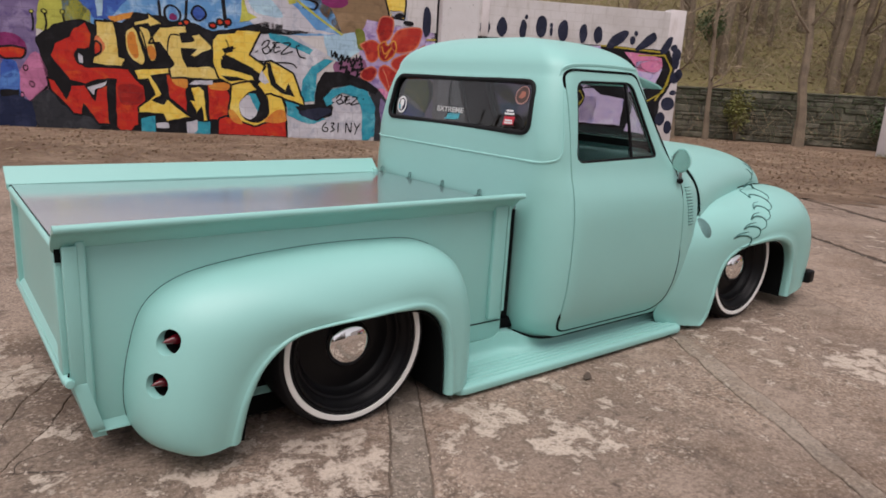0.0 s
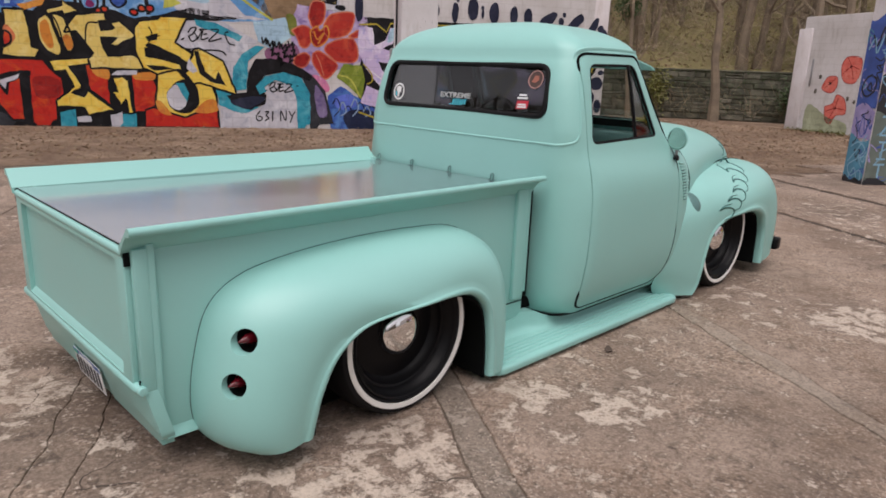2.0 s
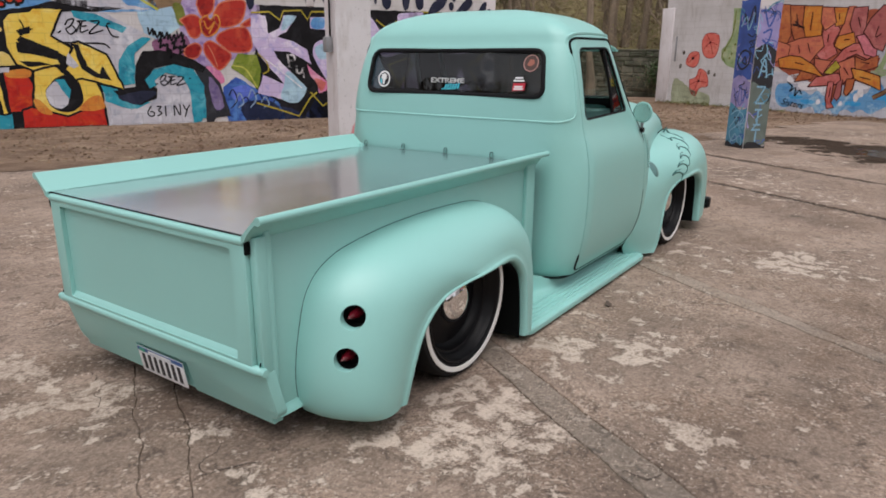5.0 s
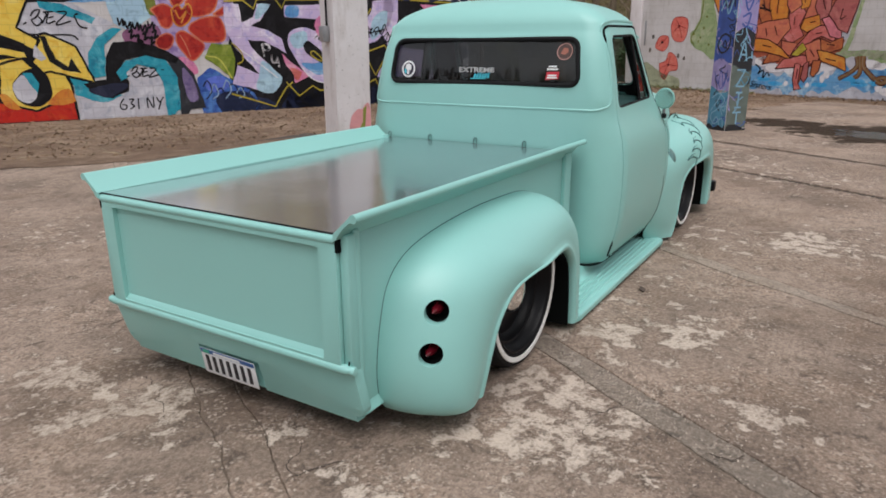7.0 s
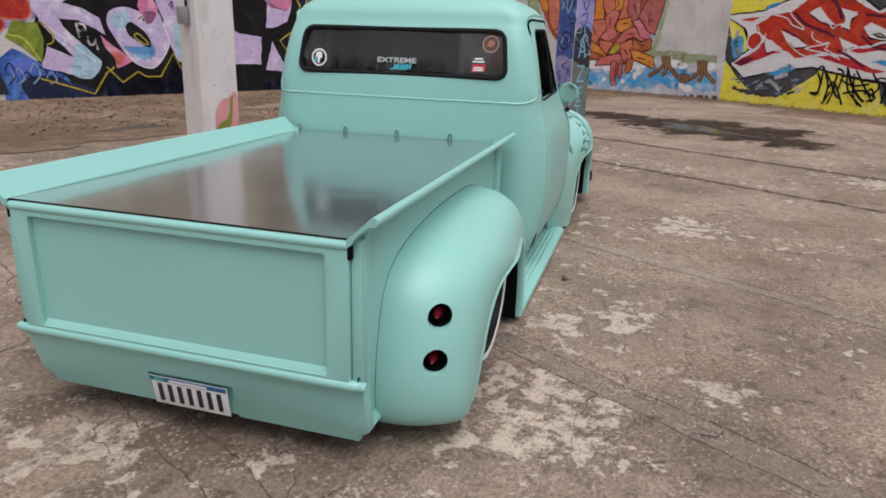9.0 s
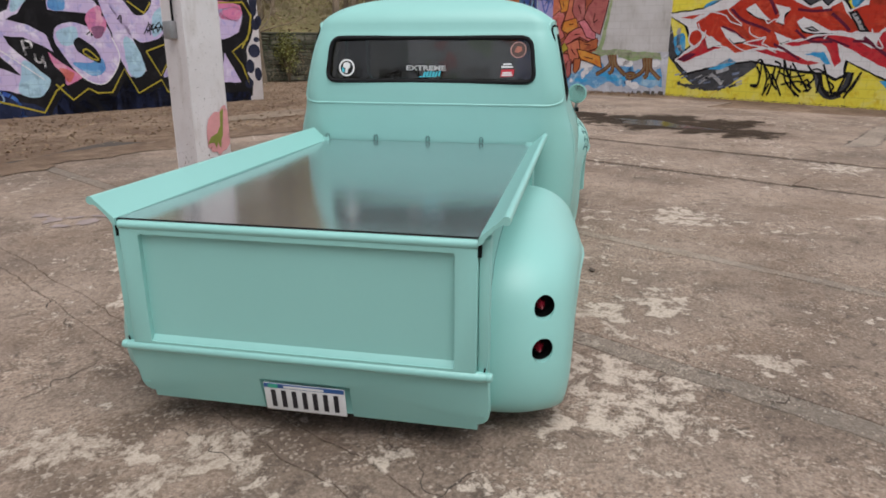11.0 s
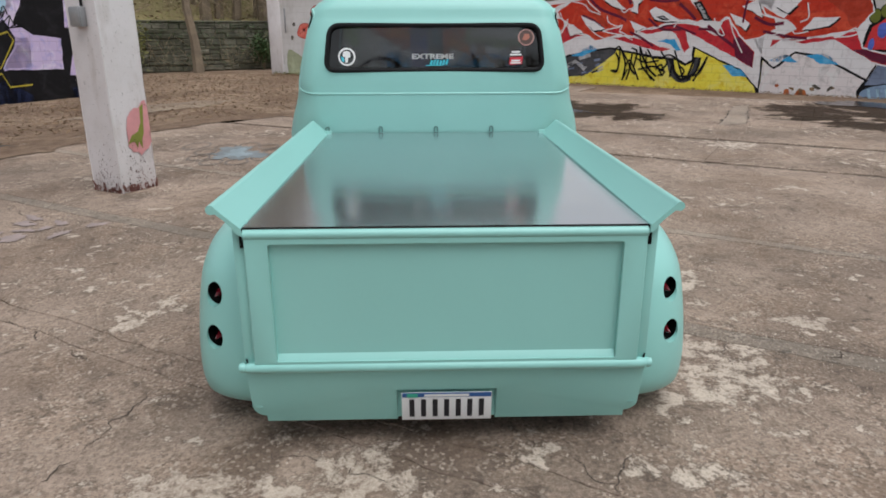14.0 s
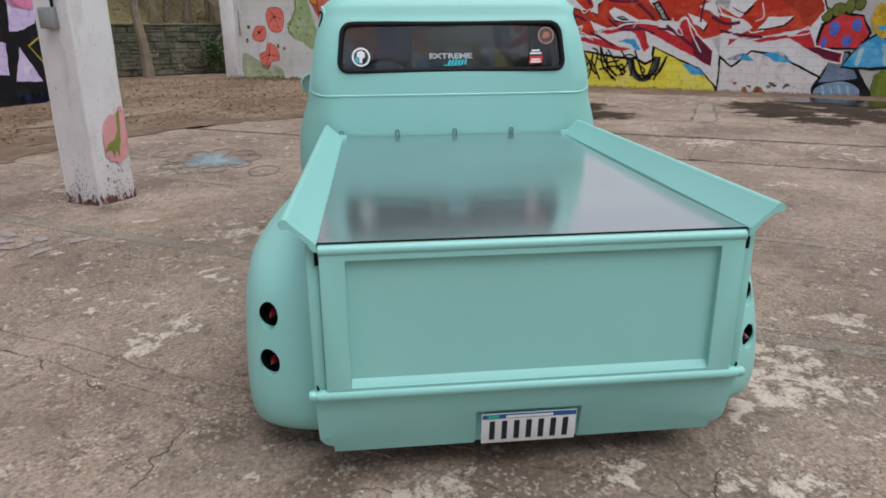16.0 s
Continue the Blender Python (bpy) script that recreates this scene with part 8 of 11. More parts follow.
stroke(wall_c, 'smoke', 2, 0.05, [(4.44, 2.52), (4.53, 2.57)])
stroke(wall_c, 'smoke', 2, 0.05, [(3.88, 2.47), (3.99, 2.51)])
stroke(wall_c, 'paleg', 2, 0.03, [(4.15, 2.54), (4.26, 2.59)])
stroke(wall_c, 'slate', 2, 0.05, [(3.54, 2.71), (3.68, 2.74)])
stroke(wall_c, 'smoke', 2, 0.03, [(3.91, 2.48), (3.99, 2.5)])
stroke(wall_c, 'smoke', 2, 0.05, [(4.04, 2.61), (4.15, 2.66)])
stroke(wall_c, 'paleg', 2, 0.03, [(4.07, 2.52), (4.15, 2.54)])
stroke(wall_c, 'slate', 2, 0.05, [(4.27, 2.64), (4.35, 2.68)])
stroke(wall_c, 'slate', 2, 0.05, [(4.35, 2.57), (4.46, 2.59)])
dot(wall_c, 'smoke2', 1.3, 0.4, 0.33, 0.064831, 0.0560702)
dot(wall_c, 'smoke2', 1.3, 0.49, 0.31, 0.0691438, 0.0211108)
dot(wall_c, 'smoke2', 1.3, 0.57, 0.29, 0.0895674, 0.022895)
dot(wall_c, 'smoke2', 1.3, 0.65, 0.28, 0.0868533, 0.0513246)
dot(wall_c, 'smoke2', 1.3, 0.74, 0.27, 0.0829111, 0.0218339)
dot(wall_c, 'smoke2', 1.3, 0.82, 0.25, 0.0846536, 0.0556395)
dot(wall_c, 'smoke2', 1.3, 0.9, 0.24, 0.068895, 0.0510933)
dot(wall_c, 'smoke2', 1.3, 0.98, 0.23, 0.0341559, 0.0286949)
dot(wall_c, 'smoke2', 1.3, 1.06, 0.22, 0.0452503, 0.0556069)
dot(wall_c, 'smoke2', 1.3, 1.14, 0.22, 0.0765481, 0.0254992)
dot(wall_c, 'smoke2', 1.3, 1.22, 0.21, 0.0673145, 0.0470057)
dot(wall_c, 'smoke2', 1.3, 1.3, 0.21, 0.0322056, 0.0573511)
dot(wall_c, 'smoke2', 1.3, 1.38, 0.22, 0.0401826, 0.0218009)
dot(wall_c, 'smoke2', 1.3, 1.45, 0.22, 0.040996, 0.0236383)
dot(wall_c, 'smoke2', 1.3, 1.53, 0.23, 0.0779339, 0.0247187)
dot(wall_c, 'smoke2', 1.3, 1.6, 0.23, 0.0458505, 0.05655)
dot(wall_c, 'smoke2', 1.3, 1.67, 0.24, 0.0321675, 0.0380943)
dot(wall_c, 'smoke2', 1.3, 1.74, 0.28, 0.0740456, 0.0334657)
dot(wall_c, 'smoke2', 1.3, 1.81, 0.33, 0.0317631, 0.0332588)
dot(wall_c, 'smoke2', 1.3, 1.88, 0.37, 0.0527805, 0.0231187)
dot(wall_c, 'smoke2', 1.3, 1.94, 0.42, 0.0686582, 0.0496948)
dot(wall_c, 'smoke2', 1.3, 2.01, 0.47, 0.059399, 0.025017)
dot(wall_c, 'smoke2', 1.3, 2.07, 0.52, 0.0491288, 0.055334)
dot(wall_c, 'smoke2', 1.3, 2.14, 0.57, 0.0345746, 0.0373024)
dot(wall_c, 'smoke2', 1.3, 2.2, 0.62, 0.0563052, 0.0410994)
dot(wall_c, 'smoke2', 1.3, 2.26, 0.67, 0.0450557, 0.0411075)
dot(wall_c, 'stain', 2, 7.58098, 0.165863, 0.0502929, 0.028866)
dot(wall_c, 'stain', 2, 7.54624, 0.191633, 0.052694, 0.023215)
dot(wall_c, 'tan', 2, 7.92223, 0.150924, 0.0414467, 0.0233989)
dot(wall_c, 'tan', 2, 7.29143, 0.0589285, 0.0317769, 0.0418368)
dot(wall_c, 'stain', 2, 7.63917, 0.14685, 0.0452354, 0.0253731)
dot(wall_c, 'stain', 2, 7.84589, 0.118136, 0.0243286, 0.0367934)
dot(wall_c, 'stain', 2, 7.88913, 0.158072, 0.0438973, 0.0366477)
dot(wall_c, 'tan', 2, 7.50648, 0.122356, 0.0512885, 0.041164)
dot(wall_c, 'rust', 2, 6.75039, 0.163172, 0.0417254, 0.0421892)
dot(wall_c, 'tan', 2, 7.10291, 0.0906265, 0.0221389, 0.0240957)
dot(wall_c, 'tan', 2, 7.27018, 0.0870794, 0.0507561, 0.0306233)
dot(wall_c, 'tan', 2, 7.06601, 0.117235, 0.0523662, 0.0220768)
stroke(wall_c, 'white', 8, 0.026, [(0.72, 2.04), (1.06, 2.18), (1.56, 2.09), (1.74, 1.93), (2.07, 1.82)])
stroke(wall_c, 'white', 8, 0.026, [(1.57, 2.34), (1.71, 2.13), (2.06, 1.86)])
stroke(wall_c, 'white', 8, 0.026, [(2.27, 1.79), (2.32, 1.63), (2.56, 1.52), (2.73, 1.55)])
stroke(wall_c, 'white', 8, 0.026, [(2.66, 1.95), (2.75, 1.86), (2.92, 1.95), (3.15, 1.85)])
stroke(wall_c, 'white', 8, 0.026, [(1.64, 1.58), (1.99, 1.3), (2.35, 1.17)])
stroke(wall_c, 'white', 8, 0.026, [(2.67, 1.32), (3.05, 1.17)])
stroke(wall_c, 'white', 8, 0.026, [(3.28, 1.47), (3.56, 1.44), (3.83, 1.52)])
stroke(wall_c, 'white', 8, 0.026, [(4.13, 1.48), (4.2, 1.58), (4.32, 1.66)])
stroke(wall_c, 'white', 8, 0.026, [(5.12, 1.69), (5.24, 1.36), (5.4, 1.3), (5.23, 1.57)])
stroke(wall_c, 'white', 8, 0.026, [(1.07, 1.72), (1, 1.52), (0.77, 1.31), (0.45, 1.15)])
stroke(wall_c, 'white', 8, 0.026, [(0.81, 1.9), (0.98, 1.61), (1.17, 1.47), (1.44, 1.39), (1.76, 1.22)])
stroke(wall_c, 'white', 8, 0.026, [(2.99, 2.06), (3.05, 2.19), (3.23, 2.21)])
stroke(wall_c, 'wine', 5.6, 0.07, [(1.73, 2.23), (2.08, 1.95), (2.59, 1.77), (2.83, 1.66)])
stroke(wall_c, 'wine', 5.6, 0.08, [(2.46, 2.62), (2.73, 2.4), (2.93, 2.06)])
stroke(wall_c, 'wine', 5.6, 0.06, [(1.52, 1.81), (1.86, 1.68), (2.2, 1.46)])
stroke(wall_c, 'wine', 5.6, 0.06, [(3.44, 1.7), (3.82, 1.44), (4.33, 1.43)])
stroke(wall_c, 'wine', 5.6, 0.06, [(3.43, 2.16), (3.83, 2.11), (4.21, 2.13)])
stroke(wall_c, 'wine', 5.6, 0.07, [(4.22, 2.05), (4.51, 1.81), (4.66, 1.66)])
stroke(wall_c, 'wine', 5.6, 0.06, [(4.76, 1.44), (5.05, 1.42), (5.38, 1.28)])
stroke(wall_c, 'wine', 5.6, 0.06, [(2.95, 1.37), (3.25, 1.24), (3.63, 1.02)])
stroke(wall_c, 'wine', 7.4, 0.05, [(5.8, 1.58), (5.83, 1.96), (5.87, 2.15)])
stroke(wall_c, 'wine', 7.4, 0.05, [(3.73, 1.47), (4.11, 1.52), (4.71, 1.32)])
stroke(wall_c, 'wine', 7.4, 0.07, [(4.98, 1.52), (5.36, 1.24), (5.87, 0.89)])
stroke(wall_c, 'wine', 7.4, 0.06, [(6.28, 1.38), (6.87, 1.26), (7.24, 1.23)])
stroke(wall_c, 'wine', 7.4, 0.07, [(6.05, 1.7), (6.39, 1.54), (6.71, 1.56)])
stroke(wall_c, 'white', 8, 0.026, [(5.17, 1.48), (5.43, 1.71), (5.62, 1.32), (5.87, 0.89)])
stroke(wall_c, 'white', 8, 0.026, [(6.06, 1.85), (6.31, 1.72), (6.73, 1.61), (6.92, 1.38)])
stroke(wall_c, 'white', 8, 0.026, [(7.15, 1.99), (7.21, 1.68), (7.05, 1.58)])
stroke(wall_c, 'white', 8, 0.026, [(7.78, 1.25), (8.18, 1.3), (8.38, 1.49)])
stroke(wall_c, 'white', 8, 0.026, [(6.46, 1.28), (6.85, 1.41), (6.99, 1.33), (7.25, 1.38)])
stroke(wall_c, 'paleg', 2, .1, [(1.01, .36),(1.37, .56),(1.7, .37)])
stroke(wall_c, 'paleg', 2, .1, [(.25, 1.79),(.27, 1.33),(.56, 1.04)])
stroke(wall_c, 'paleg', 2, .1, [(3.65, 2.51),(3.97, 2.66),(4.28, 2.55)])
stroke(wall_c, 'paleg', 2, .1, [(1.49, .66),(1.84, .77)])
stroke(wall_c, 'ink', 8, .03, [(4.71, 1.97),(4.8, 1.99)])
stroke(wall_c, 'ink', 8, .03, [(4.79, 1.88),(4.87, 1.91)])
stroke(wall_c, 'ink', 8, .03, [(4.86, 1.79),(4.93, 1.82)])
stroke(wall_c, 'ink', 8, .03, [(4.94, 1.71),(5.0, 1.73)])
stroke(wall_c, 'ink', 7, .045, [(2.53, .9),(2.7, .98),(2.69, .44),(2.51, .37)])
stroke(wall_c, 'ink', 7, .045, [(2.81, .85),(3.02, .49),(2.95, .14)])
stroke(wall_c, 'ink', 7, .045, [(3.04, .97),(3.2, .87),(3.14, .5)])
stroke(wall_c, 'ink', 7, .045, [(3.27, 1.01),(3.37, .51),(3.75, .15)])
stroke(wall_c, 'ink', 7, .045, [(3.48, .94),(3.95, .28)])
stroke(wall_c, 'ink', 7, .045, [(3.27, .42),(3.69, .51),(4.02, .37)])
stroke(wall_c, 'ink', 7, .045, [(3.85, .9),(4.04, .61),(3.85, .38)])
stroke(wall_c, 'ink', 7, .045, [(4.11, .67),(4.36, .31),(4.73, .32)])
stroke(wall_c, 'ink', 7, .045, [(4.21, .92),(4.52, .19)])
stroke(wall_c, 'ink', 7, .045, [(4.76, .77),(4.59, .25)])
stroke(wall_c, 'ink', 7, .045, [(5.06, .78),(4.76, .18)])
stroke(wall_c, 'ink', 7, .045, [(2.97, .43),(2.83, .13)])
stroke(wall_c, 'ink', 4, .12, [(9.97, .05),(10.07, .66)])
stroke(wall_c, 'ink', 4, .12, [(10.11, .04),(10.27, .65),(10.28, .19)])
stroke(wall_c, 'ink', 4, .12, [(10.37, -.0),(10.55, .84)])
stroke(wall_c, 'ink', 4, .12, [(10.45, .2),(10.7, .44)])
stroke(wall_c, 'ink', 4, .12, [(9.96, .3),(10.45, .2),(10.76, .11)])
stroke(wall_c, 'skypale', 5, .05, [(8.62, .17),(8.68, -.05)])
stroke(wall_c, 'skypale', 5, .05, [(8.79, .18),(8.84, -.05)])
stroke(wall_c, 'skypale', 5, .05, [(8.95, .19),(9.01, -.04)])
stroke(wall_c, 'skypale', 5, .05, [(9.11, .19),(9.17, -.03)])
dot(wall_a, 'ink', 3, 9.2, .31, .13, .11)
dot(wall_a, 'blue', 4, 9.2, .31, .09, .08)
dot(wall_a, 'ink', 3, 9.57, 1.2, .05, .07)
dot(wall_a, 'pink', 4, 9.57, 1.2, .03, .04)
dot(wall_a, 'ink', 3, 9.67, .88, .06, .07)
dot(wall_a, 'pink', 4, 9.67, .88, .04, .05)
dot(wall_a, 'ink', 3, 9.47, .64, .05, .07)
dot(wall_a, 'pink', 4, 9.47, .64, .03, .04)
dot(wall_a, 'ink', 3, 9.77, 2.34, .05, .05)
dot(wall_a, 'lime', 4, 9.77, 2.34, .03, .03)
dot(wall_a, 'ink', 3, 10.01, 2.36, .06, .05)
dot(wall_a, 'lime', 4, 10.01, 2.36, .03, .03)
dot(wall_a, 'ink', 3, 10.36, 2.38, .05, .06)
dot(wall_a, 'lime', 4, 10.36, 2.38, .03, .04)
dot(wall_a, 'ink', 2, 12.52, 2.49, .19, .19)
dot(wall_a, 'sky', 3, 12.52, 2.49, .14, .15)
dot(wall_a, 'plum', 4, 12.53, 2.43, .08, .07)
dot(wall_a, 'ink', 2, 13.06, 2.54, .17, .17)
dot(wall_a, 'blue', 3, 13.06, 2.54, .12, .13)
dot(wall_a, 'red', 3, 12.67, 2.3, .06, .06)
dot(wall_a, 'red', 3, 12.8, 2.34, .07, .06)
dot(wall_a, 'red', 3, 13.5, 2.39, .07, .06)
dot(wall_a, 'red', 3, 13.65, 2.4, .07, .06)
dot(wall_a, 'red', 3, 13.34, 2.32, .07, .06)
dot(wall_a, 'plum', 1, 15.94, 3.02, .3, .15)
dot(wall_a, 'ink', 2, 17.41, 2.82, .11, .06)
dot(wall_a, 'ink', 2, 17.61, 2.66, .12, .06)
dot(wall_a, 'darkred', 5, 11.66, 1.93, .05, .06)
dot(wall_a, 'orange', 6, 11.66, 1.93, .03, .04)
dot(wall_a, 'darkred', 5, 11.71, 1.75, .04, .06)
dot(wall_a, 'orange', 6, 11.71, 1.75, .03, .04)
dot(wall_a, 'darkred', 5, 11.75, 1.59, .04, .06)
dot(wall_a, 'orange', 6, 11.75, 1.59, .02, .04)
dot(wall_a, 'darkred', 5, 12.07, 1.76, .05, .06)
dot(wall_a, 'orange', 6, 12.07, 1.76, .03, .04)
dot(wall_a, 'darkred', 5, 12.07, 1.62, .04, .06)
dot(wall_a, 'orange', 6, 12.07, 1.62, .02, .04)
dot(wall_a, 'indigo', 4, 18.04, 2.72, .1, .34)
dot(wall_a, 'indigo', 4, 19.42, 2.72, .12, .2)
dot(wall_a, 'indigo', 4, 19.83, 2.75, .12, .22)
dot(wall_a, 'indigo', 4, 20.35, 2.73, .09, .23)
dot(wall_a, 'indigo', 4, 20.42, 3.02, .04, .05)
dot(wall_a, 'indigo', 4, 20.8, 2.82, .14, .25)
dot(wall_a, 'indigo', 4, 21.04, 2.87, .04, .05)
dot(wall_a, 'indigo', 4, 21.05, 2.73, .04, .1)
dot(wall_a, 'indigo', 4, 21.35, 2.77, .13, .25)
dot(wall_a, 'indigo', 4, 21.87, 2.74, .1, .23)
dot(wall_a, 'indigo', 4, 22.25, 2.74, .11, .2)
dot(wall_a, 'indigo', 4, 23.15, 2.67, .07, .1)
dot(wall_a, 'indigo', 4, 23.24, 2.83, .05, .06)
dot(wall_a, 'indigo', 4, 24.38, 2.37, .12, .19)
dot(wall_a, 'indigo', 4, 24.29, 2.56, .09, .08)
dot(wall_a, 'indigo', 4, 24.51, 1.94, .1, .14)
dot(wall_a, 'indigo', 4, 24.39, 2.2, .1, .14)
dot(wall_a, 'indigo', 4, 24.41, 1.85, .14, .14)
dot(wall_a, 'indigo', 4, 24.41, 1.49, .1, .07)
dot(wall_a, 'indigo', 4, 24.31, 1.21, .18, .17)
dot(wall_a, 'indigo', 4, 24.16, .82, .14, .17)
dot(wall_a, 'indigo', 4, 24.39, .62, .11, .17)
dot(wall_a, 'indigo', 4, 24.09, .4, .14, .11)
dot(wall_b, 'ink', 2, 1.89, 1.93, .05, .04)
dot(wall_b, 'ink', 2, 1.27, 1.45, .05, .04)
dot(wall_b, 'ink', 2, 1.58, .74, .05, .04)
dot(wall_b, 'stain', 1, 1.95, 1.03, .05, .07)
dot(wall_b, 'stain', 1, 2.18, .95, .05, .06)
dot(wall_b, 'stain', 1, .88, 1.62, .05, .07)
dot(wall_b, 'stain', 1, .78, 1.2, .05, .08)
dot(wall_c, 'white', 5, .77, 1.53, .22, .25)
dot(wall_c, 'scarlet', 6, .78, 1.53, .2, .22)
dot(wall_c, 'royal', 6, 8.69, 1.4, .1, .17)
dot(wall_c, 'royal', 6, 9.11, 1.47, .09, .13)
dot(wall_c, 'royal', 6, 8.52, 1.11, .06, .12)
dot(wall_c, 'royal', 6, 8.96, 1.13, .1, .11)
dot(wall_c, 'ink', 4, 8.51, 1.69, .12, .16)
dot(wall_c, 'olive', 5, 8.51, 1.69, .1, .14)
dot(wall_c, 'ink', 4, 8.72, 1.79, .14, .15)
dot(wall_c, 'olive', 5, 8.72, 1.79, .12, .13)
dot(wall_c, 'ink', 4, 8.92, 1.86, .12, .15)
dot(wall_c, 'olive', 5, 8.92, 1.86, .1, .13)
dot(wall_c, 'ink', 4, 9.11, 1.9, .11, .14)
dot(wall_c, 'olive', 5, 9.11, 1.9, .09, .12)
dot(wall_c, 'crimson2', 5, 10.28, 1.31, .11, .12)
dot(wall_c, 'crimson2', 5, 10.23, 1.1, .11, .11)
dot(wall_c, 'crimson2', 5, 10.04, 1.04, .11, .12)
dot(wall_c, 'crimson2', 5, 9.86, 1.19, .11, .12)
dot(wall_c, 'crimson2', 5, 9.82, 1.44, .11, .12)
dot(wall_c, 'crimson2', 5, 9.96, 1.59, .1, .11)
dot(wall_c, 'crimson2', 5, 10.16, 1.53, .11, .11)
dot(wall_c, 'royal', 6, 10.05, 1.31, .15, .18)

# hand-sprayed tags
for pts in ([(15.80, 0.36), (15.72, 0.24), (15.74, 0.15), (15.82, 0.15), (15.84, 0.22), (15.76, 0.24)], [(15.90, 0.34), (15.99, 0.34), (15.93, 0.26), (15.99, 0.20), (15.90, 0.14)], [(16.08, 0.36), (16.07, 0.13)],
            [(16.25, 0.14), (16.26, 0.36), (16.36, 0.15), (16.38, 0.38)], [(16.44, 0.37), (16.50, 0.26), (16.58, 0.36)], [(16.52, 0.27), (16.46, 0.10)]):
    stroke(wall_a, "ink", 7, 0.028, pts)
for pts in ([(18.86, 1.16), (18.82, 1.44)], [(18.82, 1.43), (18.96, 1.42), (18.98, 1.32), (18.85, 1.30)], [(19.02, 1.20), (19.03, 1.06), (19.12, 1.03), (19.17, 1.16)], [(19.17, 1.16), (19.19, 0.92)]):
    stroke(wall_a, "white", 7, 0.045, pts)

lettering(wall_b.ob, "Sisters", 0.26, SPRAY["ink"], pose(4.95, -0.02, 0.22, 0, 8, 0), "sprayed_tag", shear=0.25)

# ---- the pickup truck: rear axle over x = 0, middle on y = 0, nose towards +x ----
truck = base_empty("pickup_truck", (0, 0, 0), "lowered vintage pickup truck in satin mint green paint", "pickup truck")

CAB_Z = [0.135, 0.19, 0.25, 0.34, 0.45, 0.58, 0.70, 0.79, 0.86, 0.92, 0.97, 1.01, 1.05, 1.10, 1.18, 1.26, 1.34, 1.42, 1.47]
CAB_W = [0.775, 0.815, 0.845, 0.868, 0.882, 0.888, 0.888, 0.884, 0.872, 0.852, 0.832, 0.820, 0.812, 0.803, 0.789, 0.774, 0.757, 0.738, 0.726]
CAB_B = [1.09, 1.06, 1.045, 1.035, 1.032, 1.03, 1.03, 1.03, 1.03, 1.03, 1.032, 1.034, 1.036, 1.039, 1.046, 1.057, 1.072, 1.096, 1.118]
CAB_F = [2.36, 2.38, 2.40, 2.41, 2.42, 2.42, 2.42, 2.42, 2.41, 2.37, 2.30, 2.22, 2.15, 2.09, 2.035, 1.985, 1.945, 1.91, 1.885]


def cab_loop(w, xb, xf, rb, rf, z, inset=0.0):
    """The cab's outline at one height: rounded corners and a slightly bowed back."""
    w, xb, xf = w - inset, xb + inset, xf - inset
    pts = []

    def arc(cx, cy, r, a0, a1, n):
        for k in range(n):
            a = radians(a0 + (a1 - a0) * k / n)
            pts.append([cx + r * math.cos(a), cy + r * math.sin(a), z])

    def line(p, q, n):
        for k in range(n):
            pts.append([p[0] + (q[0] - p[0]) * k / n, p[1] + (q[1] - p[1]) * k / n, z])
    line((xb, w - rb), (xb, -w + rb), 30)
    arc(xb + rb, -w + rb, rb, 180, 270, 14)
    line((xb + rb, -w), (xf - rf, -w), 34)
    arc(xf - rf, -w + rf, rf, 270, 360, 14)
    line((xf, -w + rf), (xf, w - rf), 24)
    arc(xf - rf, w - rf, rf, 0, 90, 14)
    line((xf - rf, w), (xb + rb, w), 34)
    arc(xb + rb, w - rb, rb, 90, 180, 14)
    for p in pts:
        if p[0] < xb + 0.3:
            p[0] += 0.022 * (p[1] / w) ** 2 * max(0, 1 - (p[0] - xb) / 0.3)
    return pts


def cab_surface(inset=0.0):
    zs = np.concatenate([np.linspace(0.135, 1.0, 27), np.linspace(1.02, 1.47, 20)])
    rows = []
    for z in zs:
        f = lambda t: float(np.interp(z, CAB_Z, t))
        up = min(1, max(0, (z - 0.85) / 0.25))
        low = max(0, (0.34 - z) / 0.19)
        rows.append(cab_loop(f(CAB_W), f(CAB_B), f(CAB_F), 0.22 - 0.10 * up - 0.05 * low, 0.30 - 0.08 * up, z, inset))
    top = np.array(rows[-1])
    mid = np.array([1.50, 0, 1.47])
    for k in range(1, 17):
        r = 1 - (k / 16.3) ** 1.6
        z = 1.47 + (0.192 - inset) * (1 - r ** 2.7) ** 0.55
        ring = mid + (top - mid) * r
        ring[:, 2] = z
        rows.append(ring.tolist())
    return grid_mesh(rows, True, False, True)


REAR_WIN = rounded([(-0.628, 1.172), (0.628, 1.172), (0.600, 1.420), (-0.600, 1.420)], 0.06)
SIDE_WIN = rounded([(1.225, 1.045), (1.865, 1.065), (1.675, 1.445), (1.25, 1.435)], [0.05, 0.03, 0.05, 0.05])
WIND_WIN = rounded([(-0.66, 1.13), (0.66, 1.13), (0.60, 1.485), (-0.60, 1.485)], 0.07)


def door_outline(d):
    return rounded([(1.185 + d, 0.165 + d), (2.06 - d, 0.165 + d), (2.105 - d, 0.40), (2.055 - d, 0.97), (1.715 - d, 1.492 - d), (1.175 + d, 1.487 - d)],
                   [0.10, 0.12, 0.3, 0.1, 0.06, 0.07], 8)


def stretch(poly, d):
    c = np.mean(poly, axis=0)
    return [tuple(c + (np.array(p) - c) * (1 + d / max(0.05, np.linalg.norm(np.array(p) - c)))) for p in poly]


